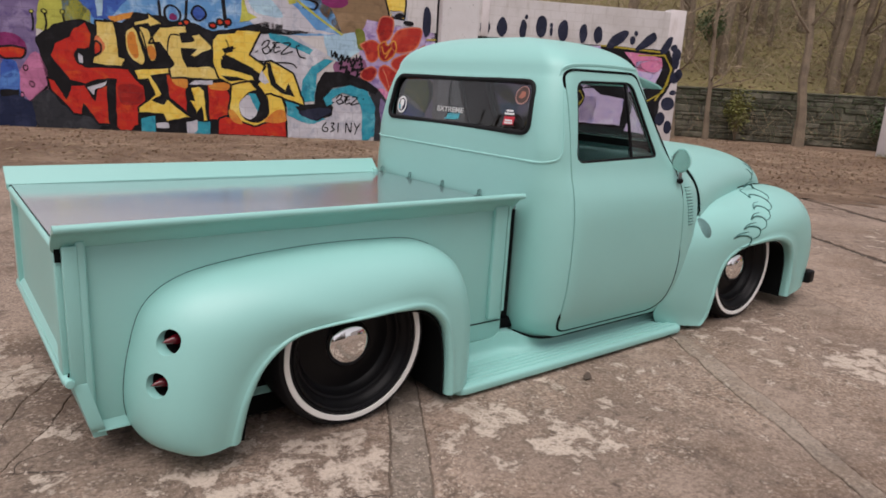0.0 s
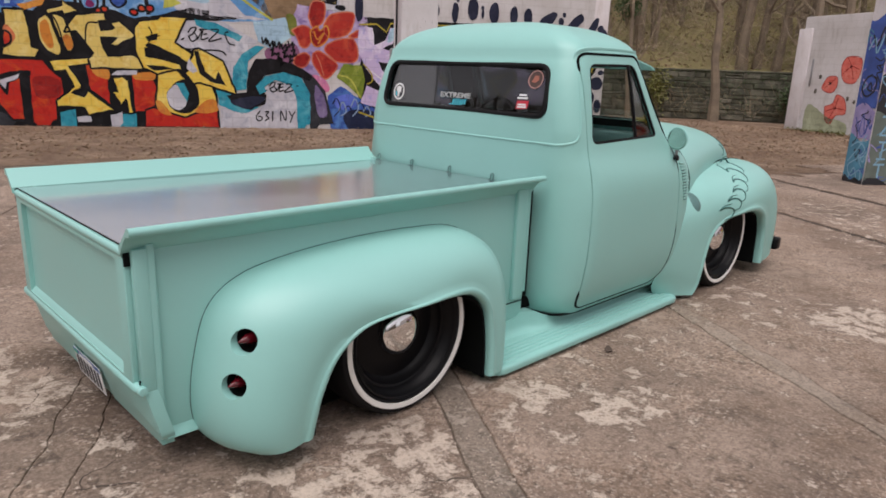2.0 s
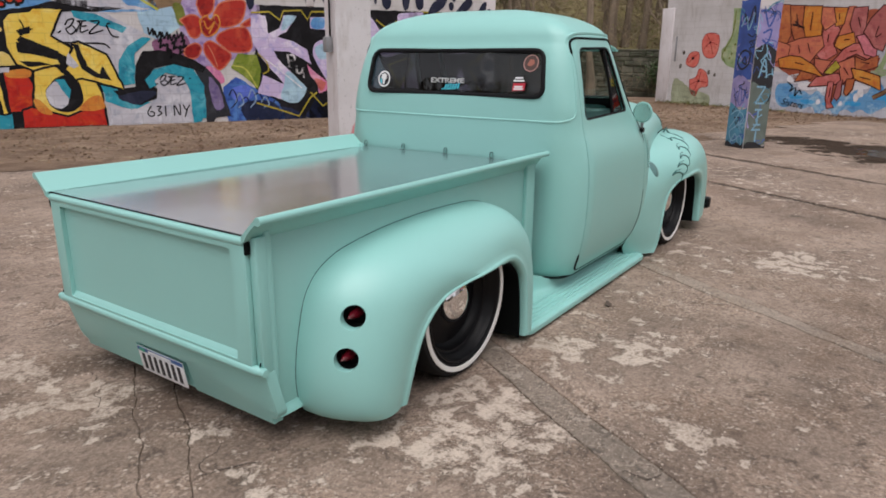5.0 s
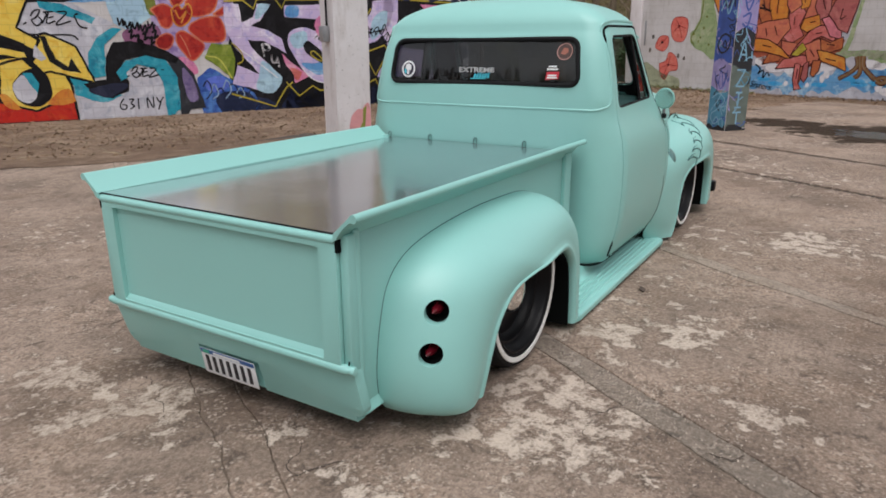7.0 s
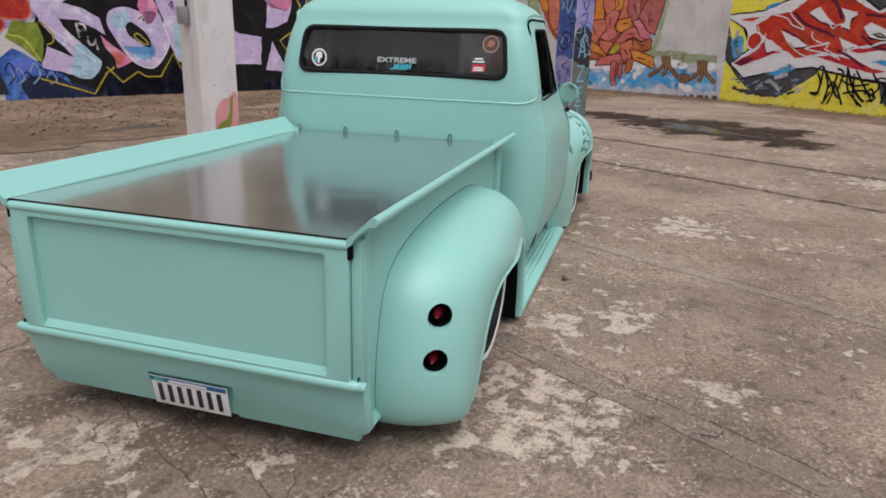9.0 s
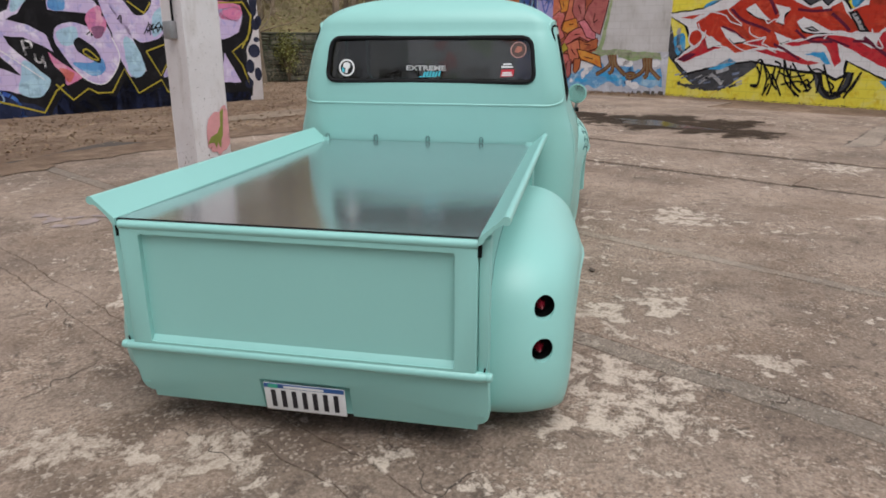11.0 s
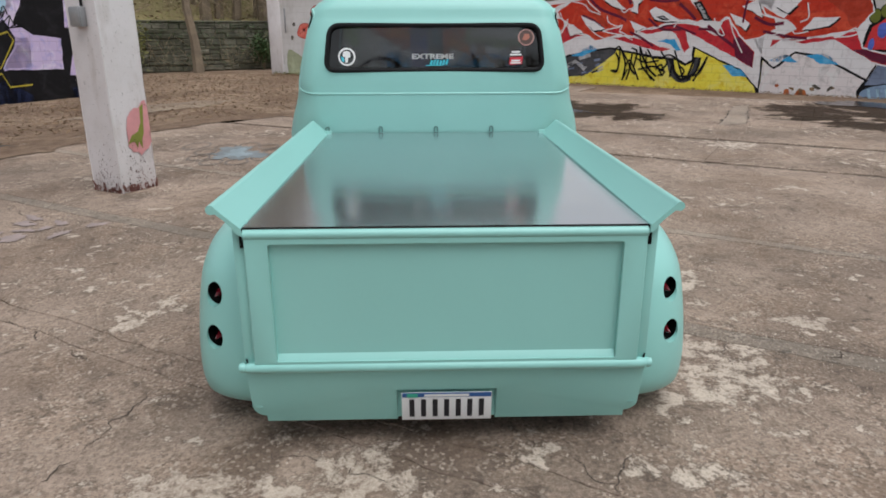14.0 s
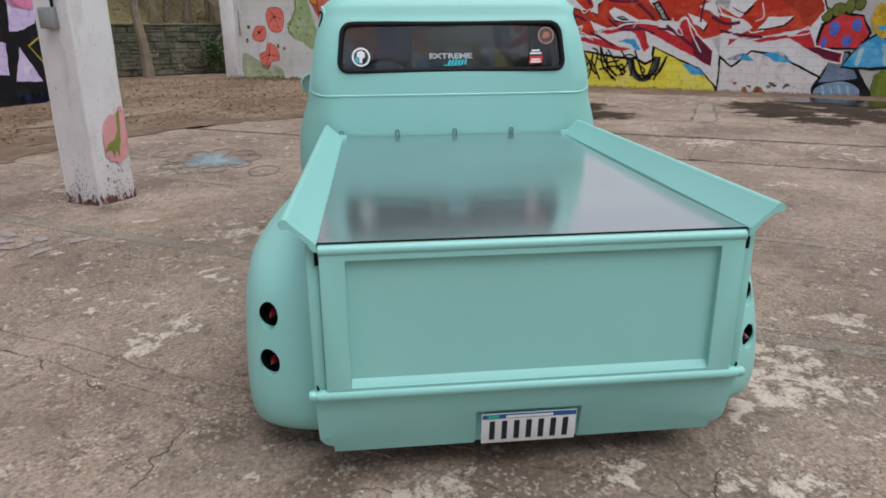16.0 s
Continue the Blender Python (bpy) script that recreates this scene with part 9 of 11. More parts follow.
cab_solid = shell(cab_surface(), 0.028)
cab_bm = carve(cab_solid.copy(),
               ("DIFFERENCE", prism(REAR_WIN, "x", 0.8, 1.4)),
               ("DIFFERENCE", prism(WIND_WIN, "x", 1.62, 2.6)),
               ("DIFFERENCE", prism(door_outline(0), "y", -1.2, -0.45)),
               ("DIFFERENCE", prism(door_outline(0), "y", 0.45, 1.2)))
part("cab", cab_bm, MINT, truck)
for side in (-1, 1):
    door_bm = carve(cab_solid.copy(), ("INTERSECT", prism(door_outline(0.0055), "y", side * 0.46, side * 1.2)), ("DIFFERENCE", prism(SIDE_WIN, "y", side * 0.4, side * 1.3)))
    door = part("door", door_bm, MINT, truck)
    pane = carve(shell(cab_surface(0.014), 0.005), ("INTERSECT", prism(stretch(SIDE_WIN, 0.006), "y", side * 0.4, side * 1.3)), ("INTERSECT", box_bm((1.645, -1.3, 1.0), (2.2, 1.3, 1.6))))
    part("window_pane", pane, GLASS_CLEAR, door, "clear quarter-window glass").visible_shadow = False
cab_tree = BVHTree.FromBMesh(cab_solid)
liner_bm = carve(shell(cab_surface(0.031), 0.006), ("DIFFERENCE", prism(stretch(REAR_WIN, 0.012), "x", 0.8, 1.4)), ("DIFFERENCE", prism(stretch(WIND_WIN, 0.012), "x", 1.62, 2.6)), ("DIFFERENCE", prism(stretch(SIDE_WIN, 0.012), "y", -1.3, 1.3)))
part("interior_lining", liner_bm, DARK_TRIM, truck, "dark cab lining")
rear_pane = carve(shell(cab_surface(0.012), 0.005), ("INTERSECT", prism(stretch(REAR_WIN, 0.006), "x", 0.8, 1.4)))
rear_glass = part("rear_window", rear_pane, GLASS, truck, "tinted rear window glass")
rear_glass.visible_shadow = False
front_pane = carve(shell(cab_surface(0.012), 0.005), ("INTERSECT", prism(stretch(WIND_WIN, 0.006), "x", 1.62, 2.6)))
part("windscreen", front_pane, GLASS_CLEAR, truck, "clear windscreen glass").visible_shadow = False


def drape(tree, pts, way, lift=0.0):
    """Drops points along way on a surface."""
    out = []
    for p in pts:
        hit = tree.ray_cast(Vector(p), Vector(way))
        out.append(hit[0] - Vector(way) * lift if hit[0] else Vector(p) + Vector(way) * 0.6)
    return out


back_outline = [(0.6, y, z) for y, z in REAR_WIN]
part("rubber_seal", tube(drape(cab_tree, back_outline, (1, 0, 0), 0.001), 0.013, 8, True), BLACK_RUBBER, truck, "black rubber window seal")
wind_outline = [(2.8, y, z) for y, z in WIND_WIN]
part("rubber_seal", tube(drape(cab_tree, wind_outline, (-1, 0, 0), 0.001), 0.011, 8, True), BLACK_RUBBER, truck, "black rubber window seal")
for side in (-1, 1):
    o = [(x, side * 1.3, z) for x, z in stretch(SIDE_WIN, -0.004)]
    part("rubber_seal", tube(drape(cab_tree, o, (0, -side, 0), -0.006), 0.008, 6, True), BLACK_RUBBER, truck, "black rubber window seal")
    gap_line = [(x, side * 1.3, z) for x, z in door_outline(0.0017)]
    gap_size = [0.0082 if (x < 1.30 and z > 0.2) or z > 1.2 else 0.0047 for x, z in door_outline(0.0017)]
    gap_size = [sum(gap_size[k - 3:k] + [gap_size[k]]) / len(gap_size[k - 3:k] + [gap_size[k]]) for k in range(len(gap_size))]
    part("door_gap", tube(drape(cab_tree, gap_line, (0, -side, 0), -0.0025), gap_size, 6, True), GAP, truck, "near-black gap shade round the door")
    bar = [(1.625 + 0.03 * k / 6, side * 1.3, 1.44 - 0.385 * k / 6) for k in range(7)]
    part("vent_bar", tube(drape(cab_tree, bar, (0, -side, 0), -0.008), 0.009, 6), BLACK_STEEL, truck, "black quarter-window bar")
    gut = [(1.175, side * 1.3, 1.30), (1.165, side * 1.3, 1.38), (1.168, side * 1.3, 1.455), (1.205, side * 1.3, 1.50), (1.35, side * 1.3, 1.515), (1.55, side * 1.3, 1.517), (1.74, side * 1.3, 1.512), (1.85, side * 1.3, 1.40)]
    part("drip_rail", tube(drape(cab_tree, catmull(gut[2:7], 26), (0, -side, 0), -0.001), [min(0.010, 0.004 + 0.0012 * k) for k in range(26)], 6), MINT, truck)
# raised belt line over the back
belt = [(0.6, 0.795 - 1.59 * k / 40, 1.041) for k in range(41)]
part("belt_line", tube(drape(cab_tree, belt[4:-4], (1, 0, 0), -0.0035), 0.008, 6), MINT, truck)
for side in (-1, 1):
    climb = catmull([(1.04, side * 0.63, 1.041), (1.06, side * 0.72, 1.041), (1.085, side * 0.765, 1.050), (1.115, side * 0.785, 1.062), (1.135, side * 0.79, 1.095), (1.142, side * 0.79, 1.16), (1.146, side * 0.78, 1.28), (1.152, side * 0.765, 1.40), (1.17, side * 0.745, 1.475)], 40)
    part("belt_line", tube([q + (Vector((1.5, 0, q.z)) - q).normalized() * 0.0035 for q in (cab_tree.find_nearest(Vector(p))[0] for p in climb)], [0.008 if k < 24 else 0.008 - 0.0003 * (k - 24) for k in range(40)], 6), MINT, truck)

# ---- rear fenders ----
SEAM_R = [(-0.735, 0.080), (-0.785, 0.105), (-0.815, 0.165), (-0.823, 0.27), (-0.80, 0.42), (-0.745, 0.575), (-0.62, 0.665), (-0.40, 0.708), (-0.12, 0.728), (0.17, 0.727), (0.40, 0.706), (0.565, 0.615), (0.635, 0.44), (0.645, 0.25), (0.635, 0.05)]
ARCH_R = [(-0.497, 0.098), (-0.486, 0.175), (-0.462, 0.275), (-0.402, 0.39), (-0.293, 0.471), (-0.14, 0.494), (0.03, 0.497), (0.17, 0.49), (0.30, 0.465), (0.39, 0.39), (0.42, 0.28), (0.430, 0.16), (0.432, 0.05)]
SEAM_F = [(2.12, 0.055, 0.775), (2.07, 0.13, 0.785), (2.07, 0.24, 0.832), (2.14, 0.42, 0.872), (2.21, 0.57, 0.866), (2.33, 0.685, 0.798), (2.55, 0.765, 0.728), (2.88, 0.80, 0.67), (3.24, 0.825, 0.62), (3.58, 0.80, 0.58), (3.83, 0.68, 0.56), (3.935, 0.45, 0.55), (3.87, 0.15, 0.55)]
ARCH_F = [(2.425, 0.025), (2.466, 0.070), (2.488, 0.17), (2.515, 0.30), (2.57, 0.42), (2.69, 0.495), (2.84, 0.52), (2.98, 0.525), (3.12, 0.51), (3.25, 0.455), (3.325, 0.35), (3.345, 0.22), (3.345, 0.09)]


def fender(seam, arch, width, side, power, tuck, n_long=72, n_across=18):
    """A bulging wheel fender from its seam on the body out to the lip of the wheel arch."""
    s = catmull(seam, n_long)
    a = catmull(arch, n_long)
    rows = []
    for i, (p, q) in enumerate(zip(s, a)):
        row = []
        pw, y_out = power(i / (n_long - 1)), width(*q)
        mx, mz = q[0] - p[0], q[1] - p[1]
        ln = math.hypot(mx, mz)
        mx, mz = mx / ln, mz / ln
        bead = (q[0] - mx * 0.042, q[1] - mz * 0.042)
        for k in range(n_across + 1):
            f = radians(90 * k / n_across)
            c, d = max(0, math.cos(f)) ** (2 / pw), math.sin(f) ** (2 / pw)
            y = p[2] + (y_out - p[2]) * d - tuck(i / (n_long - 1)) * max(0, (k / n_across - 0.45) / 0.55) ** 2
            row.append((bead[0] + (p[0] - bead[0]) * c, side * y, bead[1] + (p[1] - bead[1]) * c))
        for along, out in ((0.005, 0.003), (0.010, 0.0065), (0.017, 0.008), (0.026, 0.007), (0.034, 0.003), (0.041, -0.005), (0.044, -0.016), (0.040, -0.05), (-0.01, -0.06)):
            row.append((bead[0] + mx * along, side * (y_out - tuck(i / (n_long - 1)) + out), bead[1] + mz * along))
        row.append((p[0] + mx * 0.04, side * (p[2] - 0.015), p[1] + mz * 0.04))
        rows.append(row)
    return grid_mesh(rows, True, True, True)


def rear_width(x, z):
    """Widest behind the axle, drawn in towards the running board and the lower rear edge."""
    low = min(1, max(0, (0.30 - z) / 0.22)) if x < 0 else 0
    f = min(1, max(0, (x + 0.05) / 0.45))
    return 0.945 - 0.047 * f * f * (3 - 2 * f) - 0.020 * low * low


def front_width(x, z):
    """Flares out towards the wheel."""
    low = min(1, max(0, (0.25 - z) / 0.25)) if x < 2.9 else 0
    f = min(1, max(0, (x - 2.45) / 0.50))
    ahead = min(1, max(0, (x - 3.0) / 0.35))
    return 0.913 + 0.066 * f * f * (3 - 2 * f) - 0.022 * low * low - 0.028 * ahead * ahead


fender_tree = {}
lamp_poses = []
for side in (-1, 1):
    rear_bm = fender([(x, z, 0.628) for x, z in SEAM_R], ARCH_R, rear_width, side, lambda f: 2.35, lambda f: 0.034 * max(0.0, 1 - (f / 0.45) ** 2))
    fender_tree["rear", side] = BVHTree.FromBMesh(rear_bm)
    wells = []
    for x, y, z in ((-0.712, 0.818, 0.495), (-0.738, 0.812, 0.350)):
        way = Vector((0.92, -side * 0.39, 0)).normalized()
        at = fender_tree["rear", side].ray_cast(Vector((x, side * y, z)) - way * 0.5, way)[0]
        m = Matrix.Translation(at) @ (-way).to_track_quat("Z", "Y").to_matrix().to_4x4()
        lamp_poses.append((side, m, Matrix.Translation(at + way * 0.052 + Vector((0, -side * 0.004, 0))) @ Vector((-0.97, side * 0.24, 0)).to_track_quat("Z", "Y").to_matrix().to_4x4()))
        wells.append(("DIFFERENCE", moved(spin([(0.0, -0.075), (0.043, -0.075), (0.043, 0.075), (0.0, 0.075)], 32, "z"), m)))
    rear_bm = carve(rear_bm, *wells)
    part("rear_fender", rear_bm, MINT, truck, angle=50)
    front_bm = fender([(x, z, y) for x, z, y in SEAM_F], ARCH_F, front_width, side, lambda f: float(np.interp(f, [0, 0.25, 0.42, 0.55, 0.75, 1], [1.25, 1.25, 1.5, 1.9, 2.3, 2.5])), lambda f: 0.0)
    fender_tree["front", side] = BVHTree.FromBMesh(front_bm)
    part("front_fender", front_bm, MINT, truck, angle=50)
    part("fender_seam", tube([(p[0], side * 0.631, p[1]) for p in catmull(SEAM_R, 60)], 0.0024, 5), GAP, truck, "dark seam between fender and bed")
    part("fender_seam", tube([(p[0], side * (p[2] + 0.006), p[1] + 0.006) for p in catmull(SEAM_F[5:10], 40)], 0.004, 5), GAP, truck, "dark seam between fender and hood")
    # near-black sheets inside the arches, the shade put into their colour
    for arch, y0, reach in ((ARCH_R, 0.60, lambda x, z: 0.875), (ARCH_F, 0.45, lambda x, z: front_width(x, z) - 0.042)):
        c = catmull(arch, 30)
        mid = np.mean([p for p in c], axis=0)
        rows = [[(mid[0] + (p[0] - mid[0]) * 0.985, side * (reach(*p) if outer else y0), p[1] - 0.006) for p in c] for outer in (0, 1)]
        part("wheel_well", shell(grid_mesh(rows), 0.01), GAP, truck, "wheel well sheet, near-black for its shade")
    # one more near-black sheet paints the shade over the bed side
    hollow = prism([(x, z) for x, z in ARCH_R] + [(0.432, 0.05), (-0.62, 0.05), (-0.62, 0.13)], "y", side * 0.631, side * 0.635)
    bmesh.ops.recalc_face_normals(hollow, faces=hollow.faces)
    part("wheel_well_wall", hollow, GAP, truck, "sheet inside the wheel well, near-black for its shade")

# ---- hood and cowl ----
HOOD = [(2.08, 0.835, 1.085, 0.62), (2.2, 0.83, 1.087, 0.62), (2.35, 0.815, 1.085, 0.64), (2.6, 0.755, 1.082, 0.71), (2.9, 0.685, 1.078, 0.78), (3.2, 0.62, 1.055, 0.80), (3.46, 0.56, 1.0, 0.76), (3.64, 0.49, 0.93, 0.68), (3.76, 0.40, 0.83, 0.58), (3.82, 0.28, 0.70, 0.50)]


def hood_rows(x0):
    rows = []
    for x, w, zt, zb in catmull(HOOD, 44):
        if x < x0:
            continue
        row = []
        for k in range(33):
            a = math.pi * k / 32
            cy, cz = math.cos(a), math.sin(a)
            row.append((x, math.copysign(abs(cy) ** 0.62, cy) * w, zb + (zt - zb) * cz ** 0.72))
        rows.append(row)
    return rows


hood_bm = grid_mesh(hood_rows(2.36))
bmesh.ops.contextual_create(hood_bm, geom=[e for e in hood_bm.edges if e.is_boundary and min(v.co.x for v in e.verts) > 3.8])
hood_tree = BVHTree.FromBMesh(hood_bm)
part("hood", hood_bm, MINT, truck, angle=60)
cowl_rows = [r for r in hood_rows(2.0) if r[0][0] < 2.36]
part("cowl", shell(grid_mesh(cowl_rows), 0.01), MINT, truck, angle=60)
x_cut = cowl_rows[-1][0][0] + 0.02
part("hood_gap", tube([(x_cut, p[1] * 1.001, p[2] + 0.001) for p in cowl_rows[-1] if p[2] > 0.73], 0.0048, 5), GAP, truck, "near-black gap shade behind the hood")
# front end between the fenders
part("front_panel", box_bm((3.45, -0.66, 0.18), (3.66, 0.66, 0.60), 0.05, 4), MINT, truck)
part("front_bumper", box_bm((3.66, -0.955, 0.14), (3.74, 0.955, 0.235), 0.018, 3), BLACK_STEEL, truck, "black front bumper bar")
for side in (-1, 1):
    # louvred vent on the cowl side, mirror, emblem
    for k in range(13):
        z = 0.69 + 0.0175 * k
        hit = drape(cab_tree, [(2.085 + 0.05 * (12 - k) / 12 + 0.011 * j, side * 1.3, z) for j in range(6)], (0, -side, 0), 0.0)
        part("louvre", tube([h + Vector((0, side * 0.001, 0)) for h in hit], 0.0052, 6), MINT, truck)
        part("louvre_slot", tube([h + Vector((0, side * 0.001, -0.0072)) for h in hit], 0.0020, 4), GAP, truck)
    mirror = part("door_mirror", moved(spin([(0.0, 0.022), (0.035, 0.019), (0.062, 0.008), (0.067, 0.0), (0.064, -0.006), (0.0, -0.008)], 28, "x"), pose(2.015, side * 0.865, 1.05, 0, 0, 8 * side)), MINT, truck, "round mint-painted mirror head")
    part("mirror_glass", moved(spin([(0.0, -0.0095), (0.058, -0.009)], 28, "x"), pose(2.015, side * 0.865, 1.05, 0, 0, 8 * side)), MIRROR, mirror, "round mirror glass")
    arm = catmull([(2.02, side * 0.865, 1.0), (2.03, side * 0.86, 0.955), (2.045, side * 0.845, 0.935), (2.05, side * 0.80, 0.93)], 10)
    part("mirror_arm", tube(arm, 0.010, 8), METAL_GREY, truck, "dull metal mirror arm")
    part("mirror_clamp", moved(spin([(0.0, 0.016), (0.014, 0.012), (0.018, 0.0), (0.014, -0.012), (0.0, -0.016)], 16, "y"), pose(2.022, side * 0.868, 0.938)), BLACK_STEEL, truck, "small black clamp")
    disc = moved(spin([(0.0, 0.012), (0.032, 0.010), (0.040, 0.0)], 24, "y"), pose(2.365, 0.0, 0.640))
    for v in disc.verts:
        hit = fender_tree["front", side].ray_cast(Vector((v.co.x, side * 1.3, 0.645 + (v.co.z - 0.645) * 1.35)), Vector((0, -side, 0)))
        v.co.z = 0.645 + (v.co.z - 0.645) * 1.35
        v.co.y = (hit[0].y if hit[0] else side * 0.88) + side * v.co.y * 0.5
    part("emblem", disc, BADGE, truck, "oval grey-green badge on the fender")
# sun visor over the windscreen
rows = []
for k in range(25):
    f = -1 + 2 * k / 24
    drop = f * f
    rows.append([(1.80 - 0.04 * drop, 0.60 * f, 1.524 - 0.026 * drop), (1.90 - 0.04 * drop, 0.62 * f, 1.512 - 0.022 * drop), (2.035 - 0.03 * drop, 0.652 * f, 1.462 - 0.012 * drop), (2.07 - 0.028 * drop, 0.660 * f, 1.437 - 0.006 * drop)])
part("sun_visor", shell(grid_mesh(rows), 0.008), MINT, truck)

# ---- running boards ----
for side in (-1, 1):
    out = rounded([(0.50, 0.60), (2.235, 0.60), (2.235, 0.895), (0.50, 0.895)], [0.01, 0.01, 0.06, 0.07], 6)
    bm = prism([(x, side * y) for x, y in out], "z", 0.016, 0.058)
    bmesh.ops.recalc_face_normals(bm, faces=bm.faces)
    bmesh.ops.bevel(bm, geom=[e for e in bm.edges if abs(e.verts[0].co.z - e.verts[1].co.z) < 1e-4], offset=0.012, segments=3, affect="EDGES", profile=0.5)
    board = part("running_board", bm, MINT, truck)
    for k in range(5):
        y = side * (0.735 + 0.029 * k)
        part("rib", tube([(0.53, y, 0.053), (0.57, y, 0.0585), (2.17, y, 0.0585), (2.205, y, 0.053)], 0.0085, 8), MINT, board)
    # coved apron from the board up under the bed and the cab
    rows = []
    for k in range(61):
        x = 0.46 + 1.76 * k / 60
        f = min(1, max(0, (x - 0.96) / 0.14))
        f = f * f * (3 - 2 * f)
        y_in = 0.642 + 0.058 * f
        top = 0.138 - 0.006 * f + 0.025 * min(1, 2.2 * max(0, 1 - abs(x - 1.005) / 0.085))
        wide = 0.035 + 0.02 * f
        cove = [(y_in + wide * 1.3, 0.050), (y_in + wide, 0.0605), (y_in + wide * 0.55, 0.064), (y_in + wide * 0.25, 0.072), (y_in + wide * 0.08, 0.086), (y_in, 0.108), (y_in - 0.002, top), (y_in - 0.016, top), (0.58, top), (0.58, 0.050)]
        rows.append([(x, side * y, z) for y, z in cove])
    part("splash_apron", grid_mesh(rows, True, True, True), MINT, truck, angle=50)

    foot = catmull([(1.13, side * 0.55, 0.134), (1.10, side * 0.62, 0.134), (1.135, side * 0.725, 0.134), (1.24, side * 0.765, 0.134), (1.55, side * 0.77, 0.134), (2.08, side * 0.77, 0.134)], 40)
    part("cab_seam", tube(foot, 0.0075, 6), GAP, truck, "near-black gap shade under the cab")

# ---- bed ----
cover_rows = []
for i in range(41):
    x = -0.992 + 2.012 * i / 40
    dip = [0.0055 * (1 - ((x - 0.014) / 1.006) ** 2) + 0.0012 * noise.noise(Vector((x * 2.3, y * 3.1, 4.0))) * min(1, (0.625 - abs(y)) * 8) for y in np.linspace(-0.622, 0.622, 17)]
    row = [(x, y, 0.820 - d) for y, d in zip(np.linspace(-0.622, 0.622, 17), dip)]
    cover_rows.append(row + [(x, 0.622, 0.800 - dip[-1]), (x, -0.622, 0.800 - dip[0])])
part("bed_cover", grid_mesh(cover_rows, True, True, True), COVER, truck, "dark glossy flat bed cover")
part("bed_cover_edge", box_bm((-0.9945, -0.622, 0.8155), (-0.9925, 0.622, 0.8205)), BLACK_RUBBER, truck, "thin black edge of the bed cover")
# cover hinges: darker than mint, the thin shadow round the loops put into colour
for k in range(4):
    y = 0.645 - 0.325 * k if k else 0.63
    loop = [(1.022, y - 0.010, 0.822), (1.026, y - 0.010, 0.846), (1.027, y - 0.006, 0.852), (1.027, y + 0.006, 0.852), (1.026, y + 0.010, 0.846), (1.022, y + 0.010, 0.822)]
    hinge = join_bm(tube(loop, 0.0030, 6), box_bm((1.000, y - 0.010, 0.819), (1.024, y + 0.010, 0.8225), 0.001))
    part("hinge", hinge, BADGE, truck, "small wire hinge of the bed cover, mint darkened for its shadow")
for side in (-1, 1):
    part("bed_side", box_bm((-0.925, min(side * 0.605, side * 0.632), 0.140), (0.97, max(side * 0.605, side * 0.632), 0.802), 0.004), MINT, truck)
    # flared top rail with a rolled edge
    bead = [(0.7055 + 0.0145 * math.cos(radians(a)), 0.8795 + 0.0145 * math.sin(radians(a))) for a in range(150, -121, -22)]
    prof = [(0.6215, 0.806), (0.6225, 0.8215), (0.688, 0.8805)] + bead + [(0.692, 0.866), (0.667, 0.845), (0.647, 0.824), (0.635, 0.804), (0.622, 0.797)]
    rows = [[(x, side * y, z) for y, z in prof] for x in (-1.012, -1.0, 0.0, 0.985, 0.99)]
    part("bed_rail", grid_mesh(rows, True, True, True), MINT, truck, angle=40)
    for x0, x1 in ((-0.943, -0.915), (0.865, 0.945)):
        z0 = 0.165 if x0 < 0 else 0.25
        part("stake_pocket", box_bm((x0, min(side * 0.62, side * 0.655), z0), (x1, max(side * 0.62, side * 0.655), 0.826), 0.008, 3), MINT, truck)
    lip = [(0.6325, 0.175), (0.637, 0.160), (0.646, 0.148), (0.648, 0.140), (0.643, 0.136), (0.620, 0.136), (0.620, 0.175)]
    part("bed_sill", grid_mesh([[(x, side * y, z) for y, z in lip] for x in (-0.914, 0.50)], True, True, True), MINT, truck, angle=40)
    part("bed_front_post", box_bm((0.955, min(side * 0.60, side * 0.645), 0.28), (0.975, max(side * 0.60, side * 0.645), 0.84), 0.003), MINT, truck)
    part("rear_corner_post", box_bm((-0.984, min(side * 0.6225, side * 0.6565), 0.330), (-0.940, max(side * 0.6225, side * 0.6565), 0.812), 0.004, 2), MINT, truck)
part("bed_gap", box_bm((0.977, -0.615, 0.24), (1.026, 0.615, 0.80)), GAP, truck, "near-black gap shade between bed and cab")
for side in (-1, 1):
    part("bed_seam", tube([(0.60, side * 0.633, 0.234), (0.972, side * 0.633, 0.230)], 0.0032, 6), GAP, truck, "dark seam along the foot of the bed side")
part("bed_front", box_bm((0.95, -0.62, 0.14), (0.975, 0.62, 0.80), 0.004), MINT, truck)

# tailgate: a frame round a recessed panel
tail = new("tailgate", finish(carve(box_bm((-1.003, -0.621, 0.36), (-0.965, 0.621, 0.808), 0.006, 3),
                                               ("DIFFERENCE", prism(rounded([(-0.548, 0.372), (0.548, 0.372), (0.548, 0.768), (-0.548, 0.768)], 0.010), "x", -1.2, -0.984)))))
tail.data.materials.append(MINT)
tail.parent = truck
part("top_roll", tube([(-0.992, -0.62, 0.797), (-0.992, 0.62, 0.797)], 0.0165, 12), MINT, tail)
rows = []
for y in (-0.547, 0.547):
    rows.append([(-0.9835, y, 0.394), (-0.998, y, 0.375), (-1.003, y, 0.364), (-1.002, y, 0.345), (-0.98, y, 0.345)])
part("bottom_ledge", grid_mesh(rows, True, True, True), MINT, tail)
